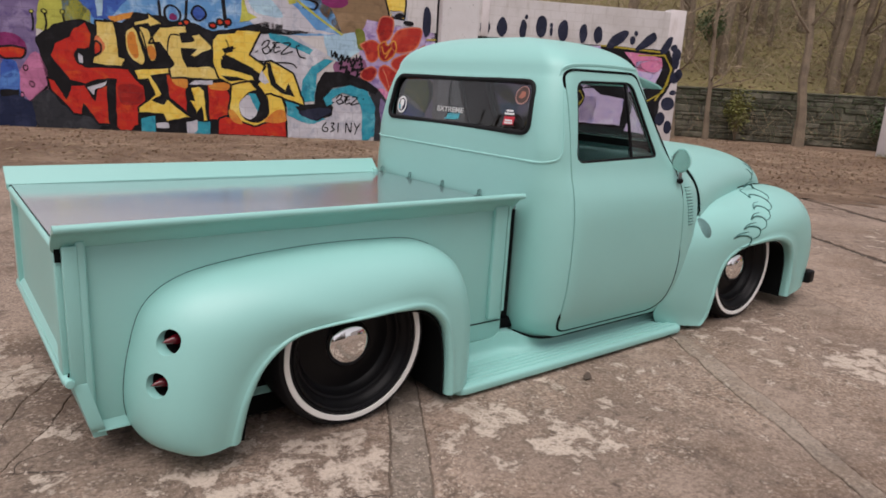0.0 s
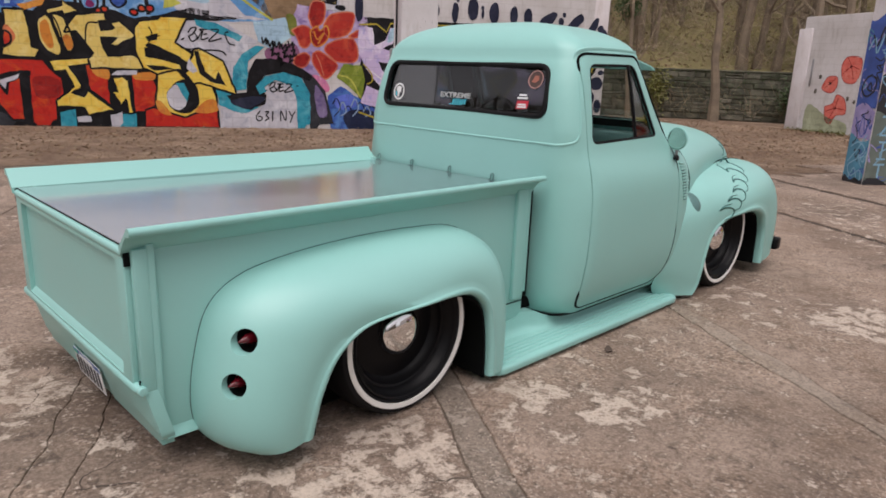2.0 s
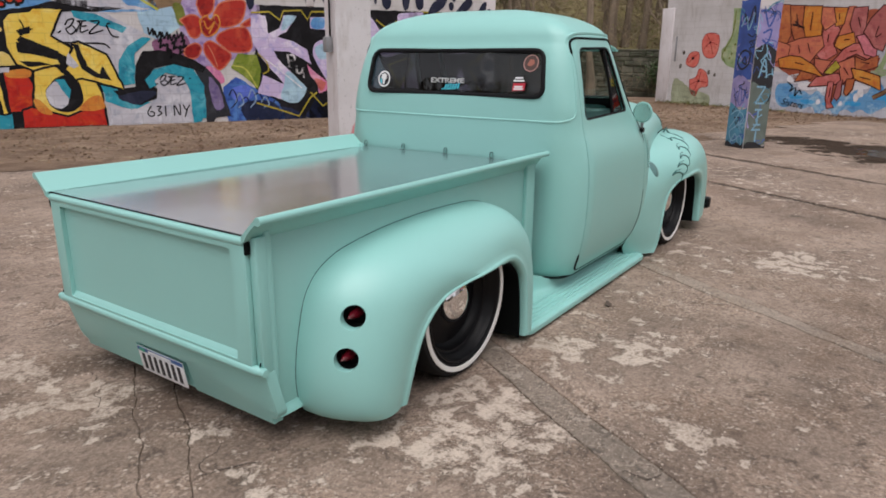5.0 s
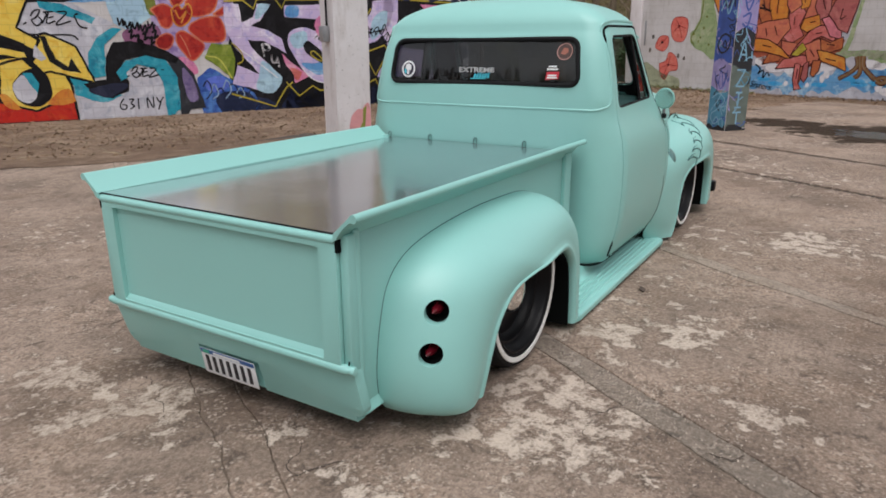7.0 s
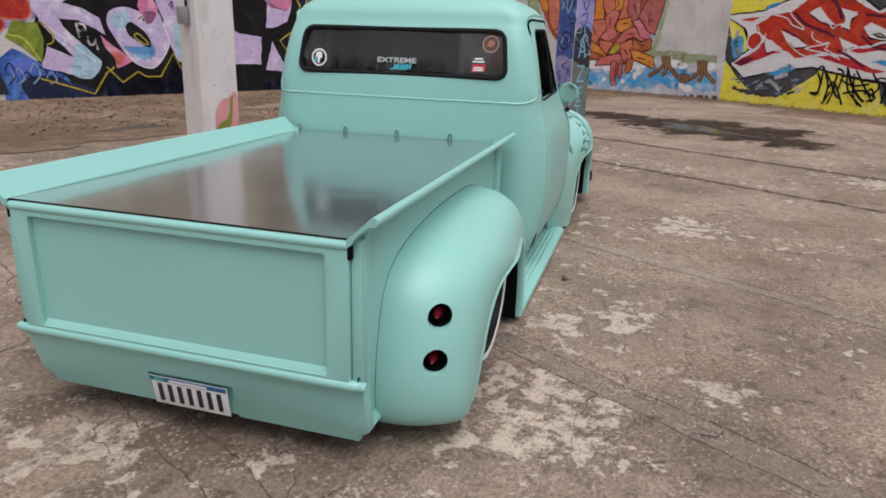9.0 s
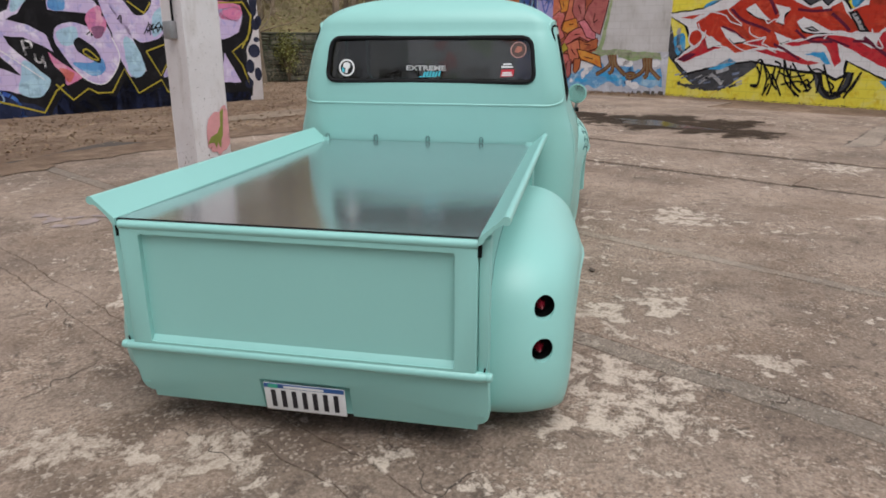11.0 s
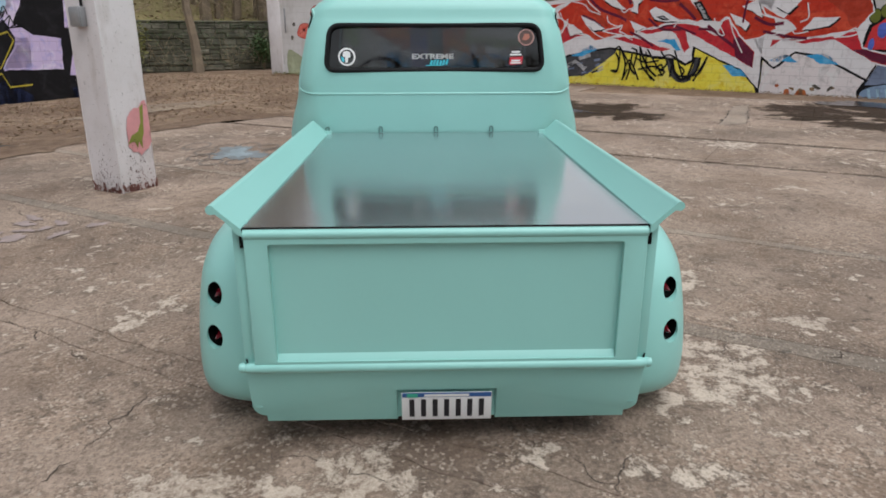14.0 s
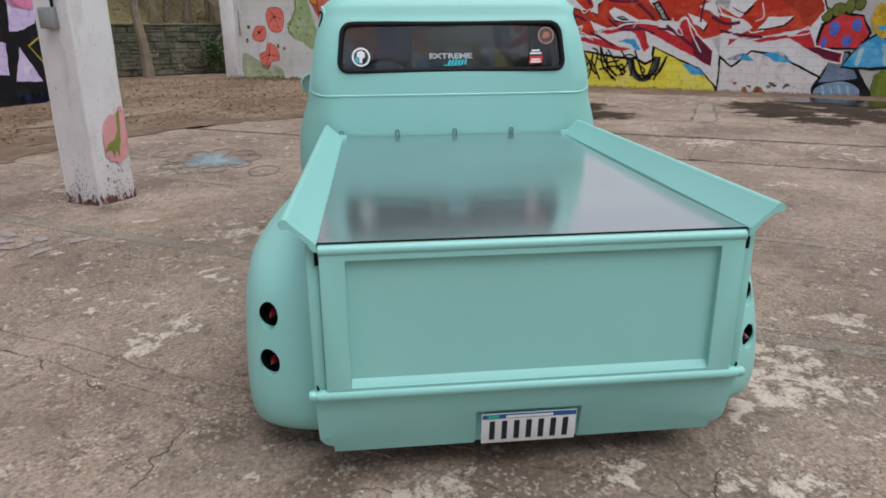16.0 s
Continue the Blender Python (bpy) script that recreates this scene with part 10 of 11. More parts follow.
part("bottom_roll", tube([(-0.992, -0.655, 0.347), (-0.992, -0.64, 0.347), (-0.992, 0.64, 0.347), (-0.992, 0.655, 0.347)], [0.012, 0.0185, 0.0185, 0.012], 12), MINT, tail)
for side in (-1, 1):
    part("hinge_pin", moved(spin([(0.0, -0.012), (0.014, -0.010), (0.017, 0.0), (0.014, 0.010), (0.0, 0.012)], 14, "y"), pose(-0.990, side * 0.662, 0.347)), MINT, tail)
    part("latch_gap", box_bm((-1.0015, min(side * 0.6195, side * 0.631), 0.757), (-0.975, max(side * 0.6195, side * 0.631), 0.818)), GAP, tail, "black latch slot")
    part("pin_hook", tube([(-0.99, side * 0.645, 0.365), (-0.99, side * 0.648, 0.378)], 0.003, 6), GAP, tail)

# roll pan with a notch for the plate
corner = [(0.6155 + 0.0425 * math.sin(math.pi / 2 * k / 8), 0.132 + 0.045 * (1 - math.cos(math.pi / 2 * k / 8))) for k in range(9)]
right_half = [(0.168, 0.238), (0.168, 0.106), (0.6155, 0.106)] + corner + [(0.658, 0.336)]
pan_bm = prism(right_half + [(-y, z) for y, z in reversed(right_half)], "x", -0.9835, -0.939)
for v in pan_bm.verts[:]:
    v.co.x += 0.058 * (0.336 - v.co.z) / 0.223
bmesh.ops.bevel(pan_bm, geom=[e for e in pan_bm.edges if max(v.co.x for v in e.verts) < -0.9395 + 0.058 * 0.5], offset=0.004, segments=2, affect="EDGES", profile=0.5)
part("roll_pan", pan_bm, MINT, truck, angle=30)
part("plate_recess", box_bm((-0.9225, -0.1675, 0.116), (-0.916, 0.1675, 0.2375)), MINT, truck)
# ---- number plate with bars in place of its characters ----
plate = part("number_plate", box_bm((-0.003, -0.152, -0.058), (0.0, 0.152, 0.058), 0.001), PLATE_WHITE, truck, "white number plate with dark bars and a blue top band")
plate.matrix_local = pose(-0.952, 0, 0.174, 0, -9, 0)
part("plate_band", box_bm((-0.0045, -0.150, 0.040), (-0.003, 0.150, 0.057)), PLATE_BLUE, plate)
part("plate_tab", box_bm((-0.0060, 0.098, 0.040), (-0.0045, 0.134, 0.055)), PLATE_GREEN, plate)
part("plate_word_bar", box_bm((-0.0060, -0.075, 0.043), (-0.0045, 0.075, 0.052)), STICKER_WHITE, plate, "pale lettering bar")
for k in range(7):
    y = 0.118 - 0.0393 * k
    part("plate_bar", box_bm((-0.0055, y - 0.0085, -0.042), (-0.003, y + 0.0085, 0.030)), INK, plate, "dark bar for a character")

# ---- tail lamps sunk in the rear fenders ----
for side, m, axis in lamp_poses:
    lamp = part("tail_lamp", moved(spin([(0.0, -0.062), (0.0425, -0.062), (0.0425, -0.020), (0.0415, -0.020), (0.0415, -0.06), (0.0, -0.06)], 28, "z"), m), GAP, truck, "round black tail-lamp well")
    lens = spin([(0.0, 0.066), (0.003, 0.060), (0.010, 0.044), (0.017, 0.024), (0.0225, 0.004), (0.025, -0.012), (0.0, -0.0125)], 20, "z")
    part("lens", moved(lens, axis), RED_LENS, lamp, "pointed dark red lens")

# ---- wheels ----


def wheel(x, y, side, name):
    w = new(name, finish(spin([(0.285, -0.11), (0.315, -0.105), (0.331, -0.085), (0.335, -0.04), (0.335, 0.04), (0.331, 0.085), (0.318, 0.108), (0.300, 0.116), (0.272, 0.112), (0.262, 0.10), (0.262, -0.10)], 56, "y", True)))
    w.data.materials.append(BLACK_RUBBER)
    w.parent = truck
    w.matrix_local = pose(x, side * y, 0.342) @ Matrix.Diagonal((1.03, side, 1.03, 1))
    part("whitewall", spin([(0.279, 0.1125), (0.281, 0.1175), (0.299, 0.1185), (0.302, 0.115)], 64, "y"), WHITEWALL, w, "white tyre wall ring")
    part("rim", spin([(0.268, 0.105), (0.262, 0.113), (0.254, 0.108), (0.246, 0.088), (0.238, 0.082), (0.230, 0.062), (0.222, 0.058), (0.214, 0.03), (0.200, 0.018), (0.170, 0.022), (0.130, 0.035), (0.105, 0.040), (0.0, 0.042)], 64, "y"), BLACK_STEEL, w, "black dished steel rim")
    part("hub_cap", spin([(0.100, 0.036), (0.099, 0.048), (0.090, 0.068), (0.070, 0.082), (0.040, 0.091), (0.0, 0.094)], 40, "y"), CHROME, w, "chrome domed hub cap")
    return w


for side in (-1, 1):
    wheel(0.0, 0.722, side, "rear_wheel")
    wheel(2.83, 0.772, side, "front_wheel")

# ---- cab interior ----
part("bench_seat", box_bm((1.12, -0.66, 0.30), (1.36, 0.66, 0.98), 0.06, 4), DARK_TRIM, truck, "dark bench seat back")
part("seat_cushion", box_bm((1.3, -0.66, 0.30), (1.75, 0.66, 0.48), 0.06, 4), DARK_TRIM, truck)
part("dashboard", box_bm((1.95, -0.72, 0.80), (2.2, 0.72, 1.06), 0.05, 4), MINT, truck)
ring = [(1.80 + 0.06 * math.sin(2 * math.pi * k / 40), 0.36 + 0.19 * math.cos(2 * math.pi * k / 40), 1.02 + 0.19 * math.sin(2 * math.pi * k / 40)) for k in range(40)]
part("steering_wheel", tube(ring, 0.013, 8, True), BLACK_RUBBER, truck, "thin dark steering wheel")
part("steering_column", tube([(1.80, 0.36, 1.02), (2.15, 0.36, 0.80)], 0.02, 8), BLACK_STEEL, truck)
part("rear_view_mirror", box_bm((1.82, -0.12, 1.40), (1.84, 0.12, 1.455), 0.008), BLACK_STEEL, truck, "dark rear-view mirror")
part("cab_floor", box_bm((1.2, -0.66, 0.17), (2.3, 0.66, 0.20)), DARK_TRIM, truck)
part("underbody", box_bm((-0.90, -0.60, 0.15), (2.3, 0.60, 0.22), 0.02), GAP, truck, "dark underbody floor")
part("chassis", box_bm((-0.85, -0.42, 0.11), (3.4, 0.42, 0.149), 0.015), GAP, truck, "dark chassis frame")

# ---- stickers on the rear glass, as seen from behind (u to the right) ----


def glass_patch(name, material, pts, lift, label=""):
    """A thin decal on the rear glass; pts are (across, height)."""
    pts3 = drape(cab_tree, [(0.6, -u, z) for u, z in pts], (1, 0, 0), lift)
    bm = bmesh.new()
    bm.faces.new([bm.verts.new(p) for p in pts3])
    bmesh.ops.triangulate(bm, faces=bm.faces[:])
    return part(name, bm, material, rear_glass, label, smooth=False)


def glass_ring(name, material, cu, cz, r0, r1, lift, label=""):
    rows = []
    for k in range(33):
        a = 2 * math.pi * k / 32
        rows.append(drape(cab_tree, [(0.6, -cu - r * math.cos(a), cz + r * math.sin(a)) for r in (r0, r1)], (1, 0, 0), lift))
    return part(name, grid_mesh(rows), material, rear_glass, label, smooth=False)


glass_ring("sticker_ring", STICKER_WHITE, -0.505, 1.247, 0.040, 0.050, -0.008, "white ring sticker")
glass_patch("sticker_emblem", STICKER_WHITE, [(-0.515, 1.215), (-0.50, 1.215), (-0.498, 1.24), (-0.485, 1.245), (-0.485, 1.27), (-0.50, 1.28), (-0.525, 1.275), (-0.53, 1.25), (-0.515, 1.245)], -0.008)
glass_patch("sticker_emblem", STICKER_CYAN, [(-0.535, 1.225), (-0.52, 1.218), (-0.52, 1.24), (-0.537, 1.25)], -0.008)
glass_ring("sticker_disc", STICKER_BROWN, 0.528, 1.352, 0.0, 0.040, -0.008, "round brown sticker")
glass_ring("sticker_rim", mat("faded pink ink", (0.45, 0.25, 0.22), 0.6), 0.528, 1.352, 0.040, 0.0455, -0.0075)
glass_patch("sticker_emblem", mat("faded rust ink", (0.36, 0.13, 0.09), 0.6), [(0.505, 1.34), (0.53, 1.335), (0.55, 1.35), (0.545, 1.37), (0.52, 1.372)], -0.0070)
glass_patch("sticker_red", STICKER_RED, [(0.43, 1.200), (0.505, 1.205), (0.51, 1.245), (0.435, 1.242)], -0.008, "red and white sticker with illegible print")
for k, (z, w) in enumerate(((1.272, 0.024), (1.257, 0.034), (1.224, 0.026), (1.212, 0.03))):
    glass_patch("sticker_bar", STICKER_WHITE, [(0.468 - w, z - 0.005), (0.468 + w, z - 0.004), (0.468 + w, z + 0.005), (0.468 - w, z + 0.004)], -0.0072)
for k in range(6):
    u = -0.03 + 0.018 * k
    glass_patch("sticker_script", STICKER_CYAN, [(u, 1.203 + 0.003 * (k % 2)), (u + 0.012, 1.200), (u + 0.02, 1.226 + 0.005 * (k % 3)), (u + 0.008, 1.228)], -0.008, "cyan script too small to read")
glass_patch("sticker_script", STICKER_CYAN, [(-0.05, 1.196), (0.05, 1.198), (0.05, 1.202), (-0.05, 1.201)], -0.0078)
word = lettering(rear_glass, "EXTREME", 0.047, STICKER_WHITE, pose(1.0, -0.027 + 0.04, 1.247, 0, 0, -90) @ Matrix.Diagonal((1.22, 1, 0.8, 1)), "sticker_word", bold=0.0016)
tagged(word, "white lettering sticker")
for v in word.data.vertices:
    hit = cab_tree.ray_cast(Vector((0.6, v.co.y, v.co.z)), Vector((1, 0, 0)))
    v.co.x = hit[0].x + 0.008

# ---- flame pinstripes along the front fenders and hood ----
for side in (-1, 1):
    for k in range(6):
        x, z, s = 2.66 + 0.085 * k, 0.535 + 0.052 * k, 1.0 - 0.05 * k
        lick = [(x - 0.02, z - 0.03), (x + 0.05 * s, z - 0.015), (x + 0.075 * s, z + 0.02), (x + 0.04 * s, z + 0.045), (x - 0.03 * s, z + 0.05), (x - 0.085 * s, z + 0.035), (x - 0.03 * s, z + 0.062), (x + 0.05 * s, z + 0.07)]
        tree = fender_tree["front", side]
        part("flame_stripe", tube(drape(tree, [(p[0], side * 1.3, p[1]) for p in catmull(lick, 22)], (0, -side, 0), 0.0), [0.0045 * (0.4 + math.sin(math.pi * (j + 0.5) / 22)) for j in range(22)], 4), PINSTRIPE, truck, "dark green flame pinstripe")
    for k in range(3):
        x, z = 3.30 + 0.05 * k, 0.88 + 0.03 * k
        lick = [(x - 0.06, z + 0.05), (x, z + 0.03), (x + 0.03, z), (x + 0.0, z - 0.025), (x - 0.03, z - 0.02)]
        part("flame_stripe", tube(drape(hood_tree, [(p[0], side * 1.3, p[1]) for p in catmull(lick, 14)], (0, -side, 0), 0.0), 0.004, 4), PINSTRIPE, truck, "dark green flame pinstripe")

# ---- wooded bank behind the walls ----
BARK = mat("grey-brown bark", (0.22, 0.17, 0.12), 0.95, vary=0.35, grain=18, patch=2, bump=0.6, bump_d=0.02)
TWIG = mat("dry twigs", (0.33, 0.26, 0.17), 0.95, vary=0.4, grain=8)
BANK = mat("bank of dead leaves and moss", (0.205, 0.17, 0.075), 0.95, vary=0.5, grain=6, patch=0.35, bump=0.8, bump_d=0.1)
IVY = mat("dark green leaves", (0.045, 0.085, 0.022), 0.6, vary=0.5, grain=4)
OLIVE_LEAF = mat("olive undergrowth leaves", (0.20, 0.20, 0.055), 0.7, vary=0.5, grain=4)
DEAD_LEAF = mat("dead brown leaves", (0.245, 0.158, 0.096), 0.85, vary=0.55, grain=6)

wood_rng = random.Random(21)
rows = []
for i in range(40):
    v = 0.4 + i * 1.4
    row = []
    for j in range(17):
        u = -9 + j * 2.06
        p = Vector((18.0, 16.4, 0)) + Vector((0.584, -0.812, 0)) * u + Vector((0.812, 0.584, 0)) * (v + 0.1)
        h = 1.55 + 0.52 * max(0, v - 0.6) + 0.5 * noise.noise(Vector((p.x * 0.2, p.y * 0.2, 0))) * min(1, v / 3)
        row.append((p.x, p.y, h))
    rows.append(row)
bank_bm = grid_mesh(rows)
bank_tree = BVHTree.FromBMesh(bank_bm)
tagged(part("bank", bank_bm, BANK), "steep wooded bank covered in dead leaves", kind="structure")


def bare_tree(seed, height):
    """A leafless tree: tapered trunk, limbs and twigs."""
    rng = random.Random(seed)
    e = base_empty("bare_tree", (0, 0, -60), "bare grey-brown tree with thin winter branches", "tree", "trees on the bank")
    r0 = height * rng.uniform(0.011, 0.017)
    trunk = [Vector((0, 0, 0))]
    lean = Vector((rng.uniform(-0.1, 0.1), rng.uniform(-0.1, 0.1), 1))
    for k in range(9):
        trunk.append(trunk[-1] + (lean + Vector((rng.uniform(-0.08, 0.08), rng.uniform(-0.08, 0.08), 0))) * height / 9)
    part("trunk", tube(trunk, [r0 * (1.25 if k == 0 else 1 - 0.085 * k) for k in range(10)], 7), BARK, e)
    limbs, twigs = [], []
    for k in range(11):
        f = rng.uniform(0.18, 0.95)
        i = min(8, int(f * 9))
        p = trunk[i].lerp(trunk[i + 1], f * 9 - i)
        a = rng.uniform(0, 6.28)
        way = Vector((math.cos(a), math.sin(a), rng.uniform(0.2, 1.0)))
        ln = height * rng.uniform(0.12, 0.3) * (1.15 - f * 0.6)
        line = [p]
        for s in range(5):
            way = (way + Vector((rng.uniform(-0.3, 0.3), rng.uniform(-0.3, 0.3), rng.uniform(-0.1, 0.25)))).normalized()
            line.append(line[-1] + way * ln / 5)
        limbs.append(tube(line, [r0 * 0.36 * (1 - 0.17 * s) for s in range(6)], 5))
        for q in range(7):
            s = rng.uniform(0.15, 1)
            j = min(4, int(s * 5))
            tp = line[j].lerp(line[j + 1], s * 5 - j)
            tw = Vector((rng.uniform(-1, 1), rng.uniform(-1, 1), rng.uniform(-0.4, 0.9))).normalized()
            tl = [tp]
            for s2 in range(3):
                tw = (tw + Vector((rng.uniform(-0.4, 0.4), rng.uniform(-0.4, 0.4), rng.uniform(-0.3, 0.3)))).normalized()
                tl.append(tl[-1] + tw * rng.uniform(0.15, 0.4))
            twigs.append(tube(tl, [0.011, 0.008, 0.006, 0.003], 3))
    for bm in limbs:
        part("limb", bm, BARK, e)
    tagged(part("crown", join_bm(*twigs), TWIG, e), kind="stuff")
    return e


kinds = [bare_tree(100 + k, h) for k, h in enumerate((9, 11, 8, 12, 10))]
for k in range(64):
    u, v = wood_rng.uniform(-3, 17), wood_rng.choice((0.7, 1.5, 2.5, 4, 6, 9, 12, 16)) + wood_rng.uniform(-0.3, 0.9)
    p = Vector((18.0, 16.4, 0)) + Vector((0.584, -0.812, 0)) * (u * (1 + v / 14) - v * 0.15) + Vector((0.812, 0.584, 0)) * (v + 0.4)
    hit = bank_tree.ray_cast(Vector((p.x, p.y, 60)), Vector((0, 0, -1)))
    if not hit[0]:
        continue
    m = pose(p.x, p.y, hit[0].z - 0.1, 0, 0, wood_rng.uniform(0, 360))
    if k < 5:
        kinds[k].matrix_world = m
    else:
        copy_thing(kinds[k % 5], m)
# trees that stand on the near side of the stone wall
for u, v, k, turn in ((5.2, -1.6, 0, 20), (6.4, -0.7, 2, 140), (9.4, -0.9, 4, 80), (12.6, -1.0, 1, 300), (13.6, -0.6, 3, 10)):
    p = Vector((18.0, 16.4, 0)) + Vector((0.584, -0.812, 0)) * u + Vector((0.812, 0.584, 0)) * v
    copy_thing(kinds[k], pose(p.x, p.y, -0.05, 0, 0, turn))


def scatter(name, label, material, count, place, size, bend=0.4, seed=1, thin=0.5):
    """Many small bent blades or leaves as one body."""
    rng = random.Random(seed)
    vs, fs = [], []
    for _ in range(count):
        p, up = place(rng)
        a = rng.uniform(0, 6.28)
        s = rng.uniform(*size)
        d = Vector((math.cos(a), math.sin(a), rng.uniform(-bend, bend) + up))
        d.normalize()
        n = d.cross(Vector((rng.uniform(-1, 1), rng.uniform(-1, 1), rng.uniform(0.2, 1)))).normalized() * s * thin * 0.5
        b = len(vs)
        q = p + d * s * 0.5 + Vector((0, 0, s * 0.08))
        vs += [p, q + n, p + d * s, q - n]
        fs.append((b, b + 1, b + 2, b + 3))
    me = bpy.data.meshes.new(name)
    me.from_pydata([tuple(v) for v in vs], [], fs)
    return tagged(link_mesh(name, me, material), label, kind="stuff")


def bank_place(u0, u1, v0, v1, h0, h1, up):
    def f(rng):
        v = rng.uniform(v0, v1)
        u = rng.uniform(u0, u1) * (1 + v / 14)
        p = Vector((18.0, 16.4, 0)) + Vector((0.584, -0.812, 0)) * u + Vector((0.812, 0.584, 0)) * (v + 0.3)
        hit = bank_tree.ray_cast(Vector((p.x, p.y, 60)), Vector((0, 0, -1)))
        return Vector((p.x, p.y, (hit[0].z if hit[0] else 1.5) + rng.uniform(h0, h1) * rng.random())), up
    return f


scatter("undergrowth_twigs", "tangle of dry twigs on the bank", TWIG, 16000, bank_place(-2, 18, 0.3, 14, 0, 2.6, 0.7), (0.4, 1.3), 0.9, 31, 0.022)
scatter("undergrowth_leaves", "thin olive leaves among the twigs", OLIVE_LEAF, 9000, bank_place(-2, 18, 0.3, 10, 0, 2.0, 0.1), (0.05, 0.13), 0.6, 32)
scatter("dead_leaves", "dead leaves lying on the bank", DEAD_LEAF, 6000, bank_place(-2, 18, 0.2, 14, 0, 0.1, 0.0), (0.08, 0.2), 0.3, 33)


def shrub(name, label, material, at, r, h, count, seed):
    """A leafy shrub: stems and clumps of small leaves with gaps between them."""
    rng = random.Random(seed)
    e = base_empty(name, at, label, "shrub")
    stems = []
    tips = []
    for k in range(9):
        a, rr = rng.uniform(0, 6.28), r * rng.uniform(0.2, 0.9)
        tip = Vector((rr * math.cos(a), rr * math.sin(a), h * rng.uniform(0.4, 1)))
        stems.append(tube([Vector((0, 0, 0)), tip * 0.5 + Vector((0, 0, 0.1 * h)), tip], [0.02, 0.014, 0.006], 5))
        tips += [tip, tip * 0.7 + Vector((0, 0, 0.1 * h))]
    for bm in stems:
        part("stem", bm, BARK, e)
    vs, fs = [], []
    for _ in range(count):
        t = rng.choice(tips)
        p = t + Vector((rng.gauss(0, r * 0.22), rng.gauss(0, r * 0.22), rng.gauss(0, h * 0.12)))
        d = Vector((rng.uniform(-1, 1), rng.uniform(-1, 1), rng.uniform(-0.6, 0.6))).normalized() * rng.uniform(0.06, 0.12)
        n = d.cross(Vector((rng.uniform(-1, 1), rng.uniform(-1, 1), 1))).normalized() * d.length * 0.35
        b = len(vs)
        vs += [p, p + d * 0.5 + n, p + d, p + d * 0.5 - n]
        fs.append((b, b + 1, b + 2, b + 3))
    me = bpy.data.meshes.new("leaves")
    me.from_pydata([tuple(v) for v in vs], [], fs)
    tagged(link_mesh("leaves", me, material, e), kind="stuff")
    return e


def stone_side(u, v):
    p = Vector((18.0, 16.4, 0)) + Vector((0.584, -0.812, 0)) * u + Vector((0.812, 0.584, 0)) * v
    return (p.x, p.y)


shrub("evergreen_shrub", "dark green evergreen shrub on the bank", IVY, (*stone_side(6.2, 1.2), 3.3), 0.7, 1.4, 1500, 1)
shrub("evergreen_shrub", "dark green shrub at the stone wall's foot", IVY, (*stone_side(12.1, -0.5), -0.03), 0.55, 1.35, 1300, 2)
shrub("green_shrub", "olive green climber against the stone wall", OLIVE_LEAF, (*stone_side(7.4, -0.45), -0.03), 0.5, 1.7, 1300, 3)
shrub("green_shrub", "olive green shrub beside the stone wall", OLIVE_LEAF, (*stone_side(4.2, -0.5), -0.03), 0.7, 2.0, 1200, 4)
shrub("small_shrub", "low green weeds by the stone wall", OLIVE_LEAF, (*stone_side(14.4, -0.6), -0.03), 0.5, 0.6, 600, 5)


def wall_brush(rng):
    u, v = rng.uniform(1.5, 15.5), -rng.uniform(0.05, 0.9)
    x, y = stone_side(u, v)
    return Vector((x, y, -0.03 + 1.2 * rng.random() * rng.random())), 1.1


scatter("wall_brush", "thin dry brush before the stone wall", TWIG, 700, wall_brush, (0.3, 1.2), 0.8, 41, 0.013)
scatter("wall_creeper", "sparse green creeper on the stone wall", IVY, 2600, lambda rng: (Vector((*stone_side(2 + 13 * rng.random(), -0.1), 1.75 * rng.random() ** 0.7)), 0.1), (0.04, 0.10), 0.6, 42)


def litter_place(rng):
    while True:
        x = rng.uniform(-3, 22)
        y = rng.uniform(-2.5, 16)
        edge = yard_edge(x)
        wall = 14.25 - 0.49 * x if x < 14 else 20
        dens = 1.0 if y > edge + 0.6 else 0.35
        if edge - 0.5 < y < wall - 0.02 and rng.random() < dens and (x < 16 or y > 2.2 * (x - 19.1) - 1.0):
            return Vector((x, y, -0.022)), 0.05


scatter("leaf_litter", "dead leaves and bark littering the ground", DEAD_LEAF, 15000, litter_place, (0.02, 0.075), 0.04, 34)
scatter("leaf_litter_dark", "dark rotting leaves littering the ground", mat("rotting leaves", (0.085, 0.052, 0.034), 0.9, vary=0.5), 2600, litter_place, (0.02, 0.05), 0.06, 35)
scatter("leaf_litter_pale", "pale dry straw and twigs on the ground", TWIG, 5000, litter_place, (0.05, 0.18), 0.25, 36, 0.10)


def foot_place(a, b, w):
    a, b = Vector((*a, 0)), Vector((*b, 0))
    n = (b - a).normalized().cross(Vector((0, 0, 1)))

    def f(rng):
        p = a.lerp(b, rng.random()) + n * abs(rng.gauss(0, w))
        return Vector((p.x, p.y, -0.02 + 0.03 * rng.random())), 0.1
    return f


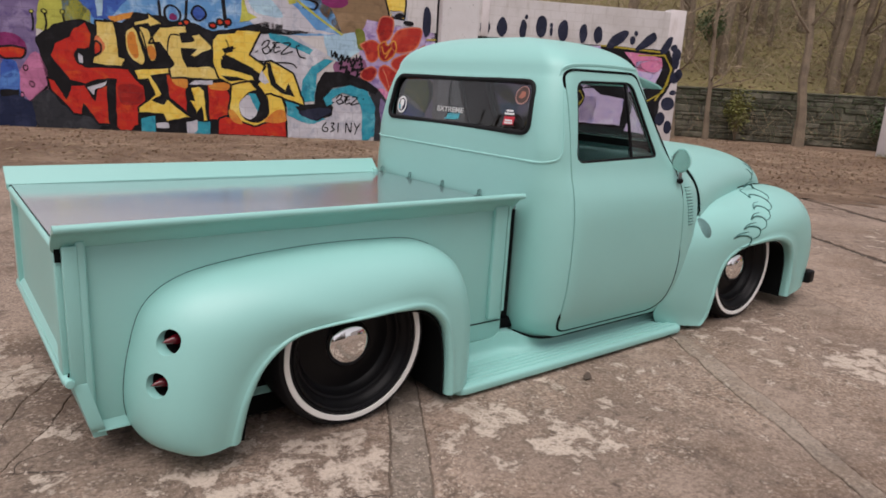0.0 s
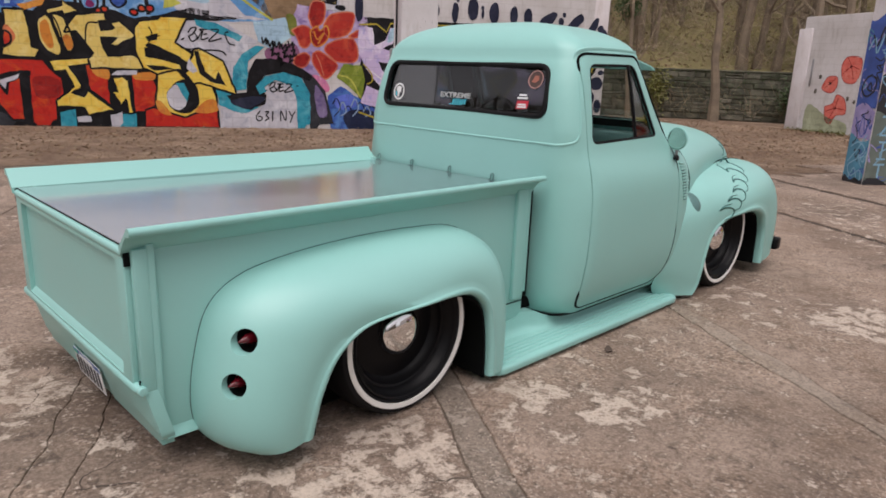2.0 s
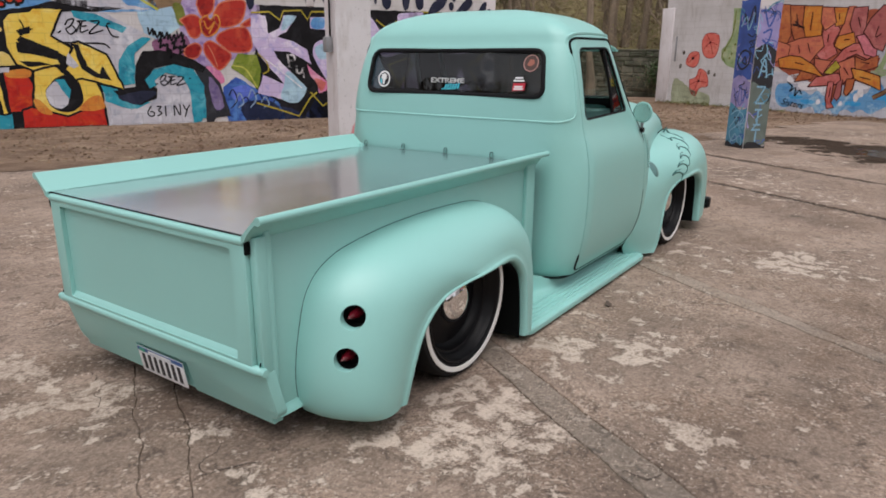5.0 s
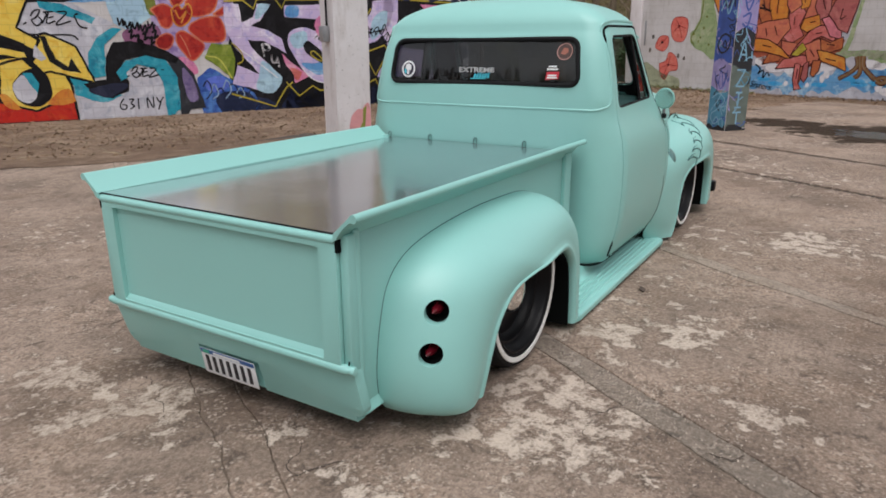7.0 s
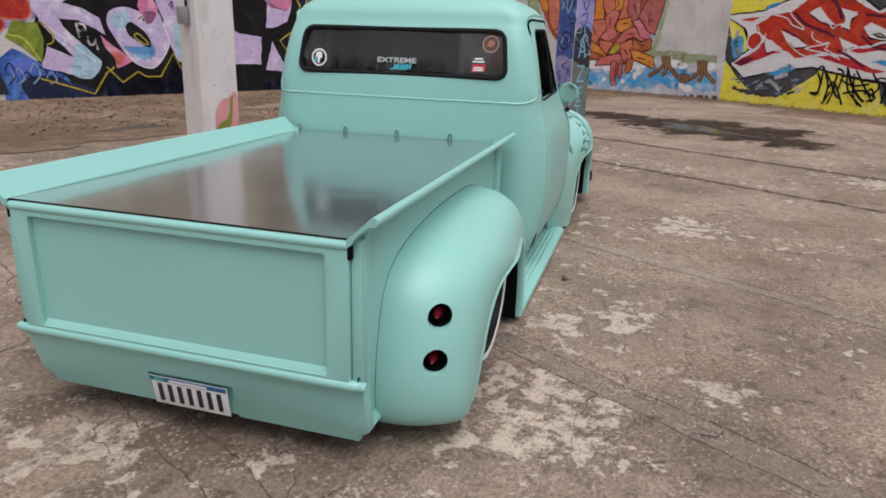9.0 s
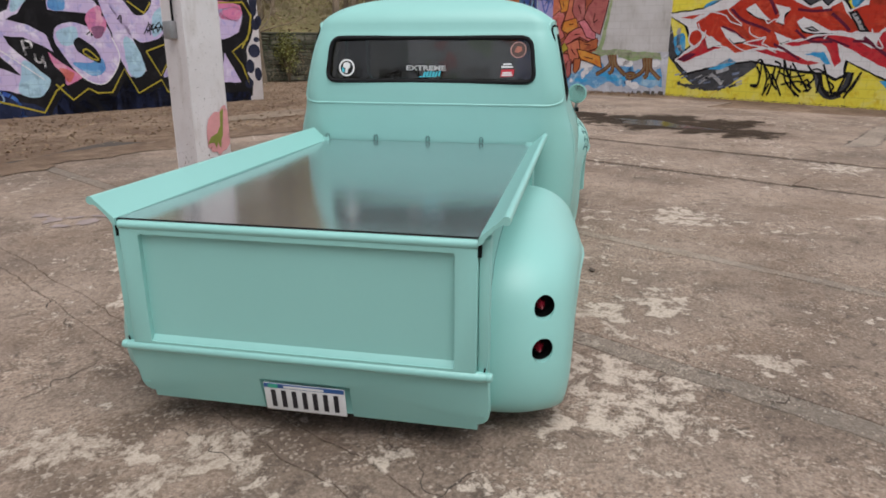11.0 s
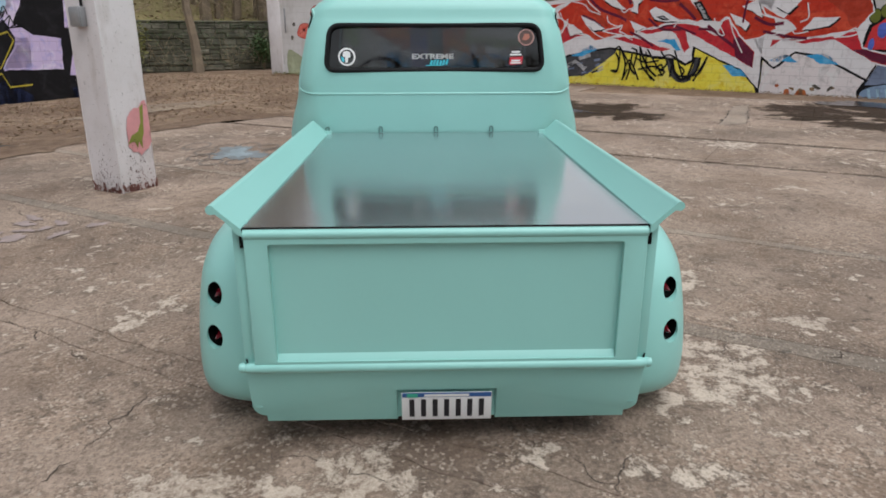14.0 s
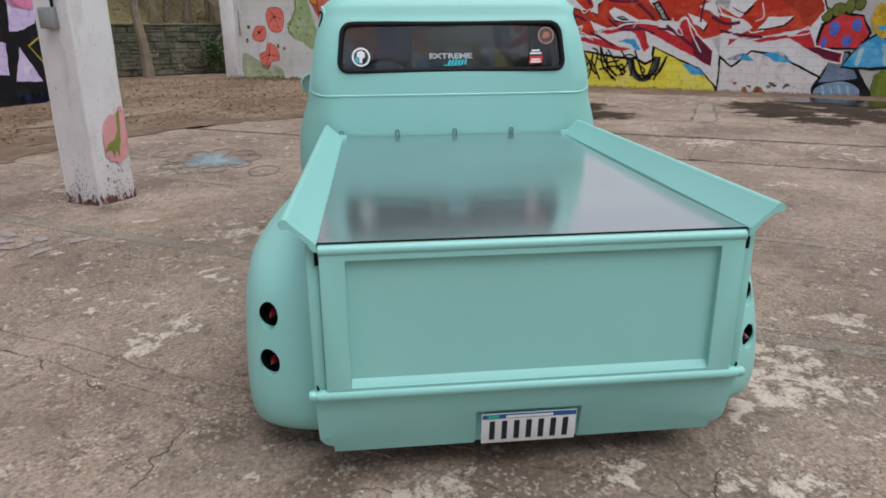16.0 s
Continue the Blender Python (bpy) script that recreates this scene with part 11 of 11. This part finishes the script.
scatter("wall_foot_litter", "dead leaves drifted along the wall foot", DEAD_LEAF, 1600, foot_place((21.6, 5.2), (17.6, -3.2), 0.5), (0.03, 0.09), 0.2, 37)
scatter("wall_foot_litter", "dead leaves drifted along the wall foot", DEAD_LEAF, 700, foot_place((17.6, -3.2), (9.0, -13.0), 0.25), (0.03, 0.08), 0.2, 38)
scatter("wall_foot_weeds", "small weeds along the wall foot", OLIVE_LEAF, 500, foot_place((21.6, 5.2), (19.5, 0.8), 0.1), (0.06, 0.2), 0.9, 39, 0.2)

# one curled leaf by the running board
leaf_bm = grid_mesh([[(0, 0, 0.004), (0.02, 0.02, 0.012)], [(0.03, -0.02, 0.008), (0.05, 0.015, 0.02)], [(0.06, -0.01, 0.004), (0.075, 0.01, 0.015)]])
dead_leaf = tagged(part("fallen_leaf", shell(leaf_bm, 0.002), mat("grey dead leaf", (0.09, 0.065, 0.05), 0.9, vary=0.4)), "curled grey-brown dead leaf on the concrete", "leaf")
dead_leaf.matrix_world = pose(1.19, -1.04, 0.004, 0, 0, 20)

# far woods behind the yard: bare trunks and a tangle of branches, as one body
rng = random.Random(77)
vs, fs = [], []


def blade(p, q, w):
    a = rng.uniform(0, 6.28)
    n = Vector((math.cos(a), math.sin(a), 0)) * w
    b = len(vs)
    vs.extend([p - n, p + n, q + n * 0.3, q - n * 0.3])
    fs.append((b, b + 1, b + 2, b + 3))


for k in range(900):
    f = rng.random() * 75
    depth = rng.uniform(0, 9)
    p = Vector((-22 - depth, 26 - f, -0.1)) if f < 50 else Vector((-22 + (f - 50) - 0.3 * depth, -24 - depth, -0.1))
    h = rng.uniform(3.5, 9.5)
    top = p + Vector((rng.uniform(-0.5, 0.5), rng.uniform(-0.5, 0.5), h))
    w = rng.uniform(0.06, 0.16)
    blade(p, top, w)
    blade(p, top, w)
    for j in range(26):
        s0 = p.lerp(top, rng.uniform(0.05, 0.98))
        blade(s0, s0 + Vector((rng.uniform(-1.3, 1.3), rng.uniform(-1.3, 1.3), rng.uniform(-0.3, 1.4))), rng.uniform(0.015, 0.08))
me = bpy.data.meshes.new("far_woods")
me.from_pydata([tuple(v) for v in vs], [], fs)
tagged(link_mesh("far_woods", me, BARK), "distant bare winter woods behind the yard", kind="stuff")
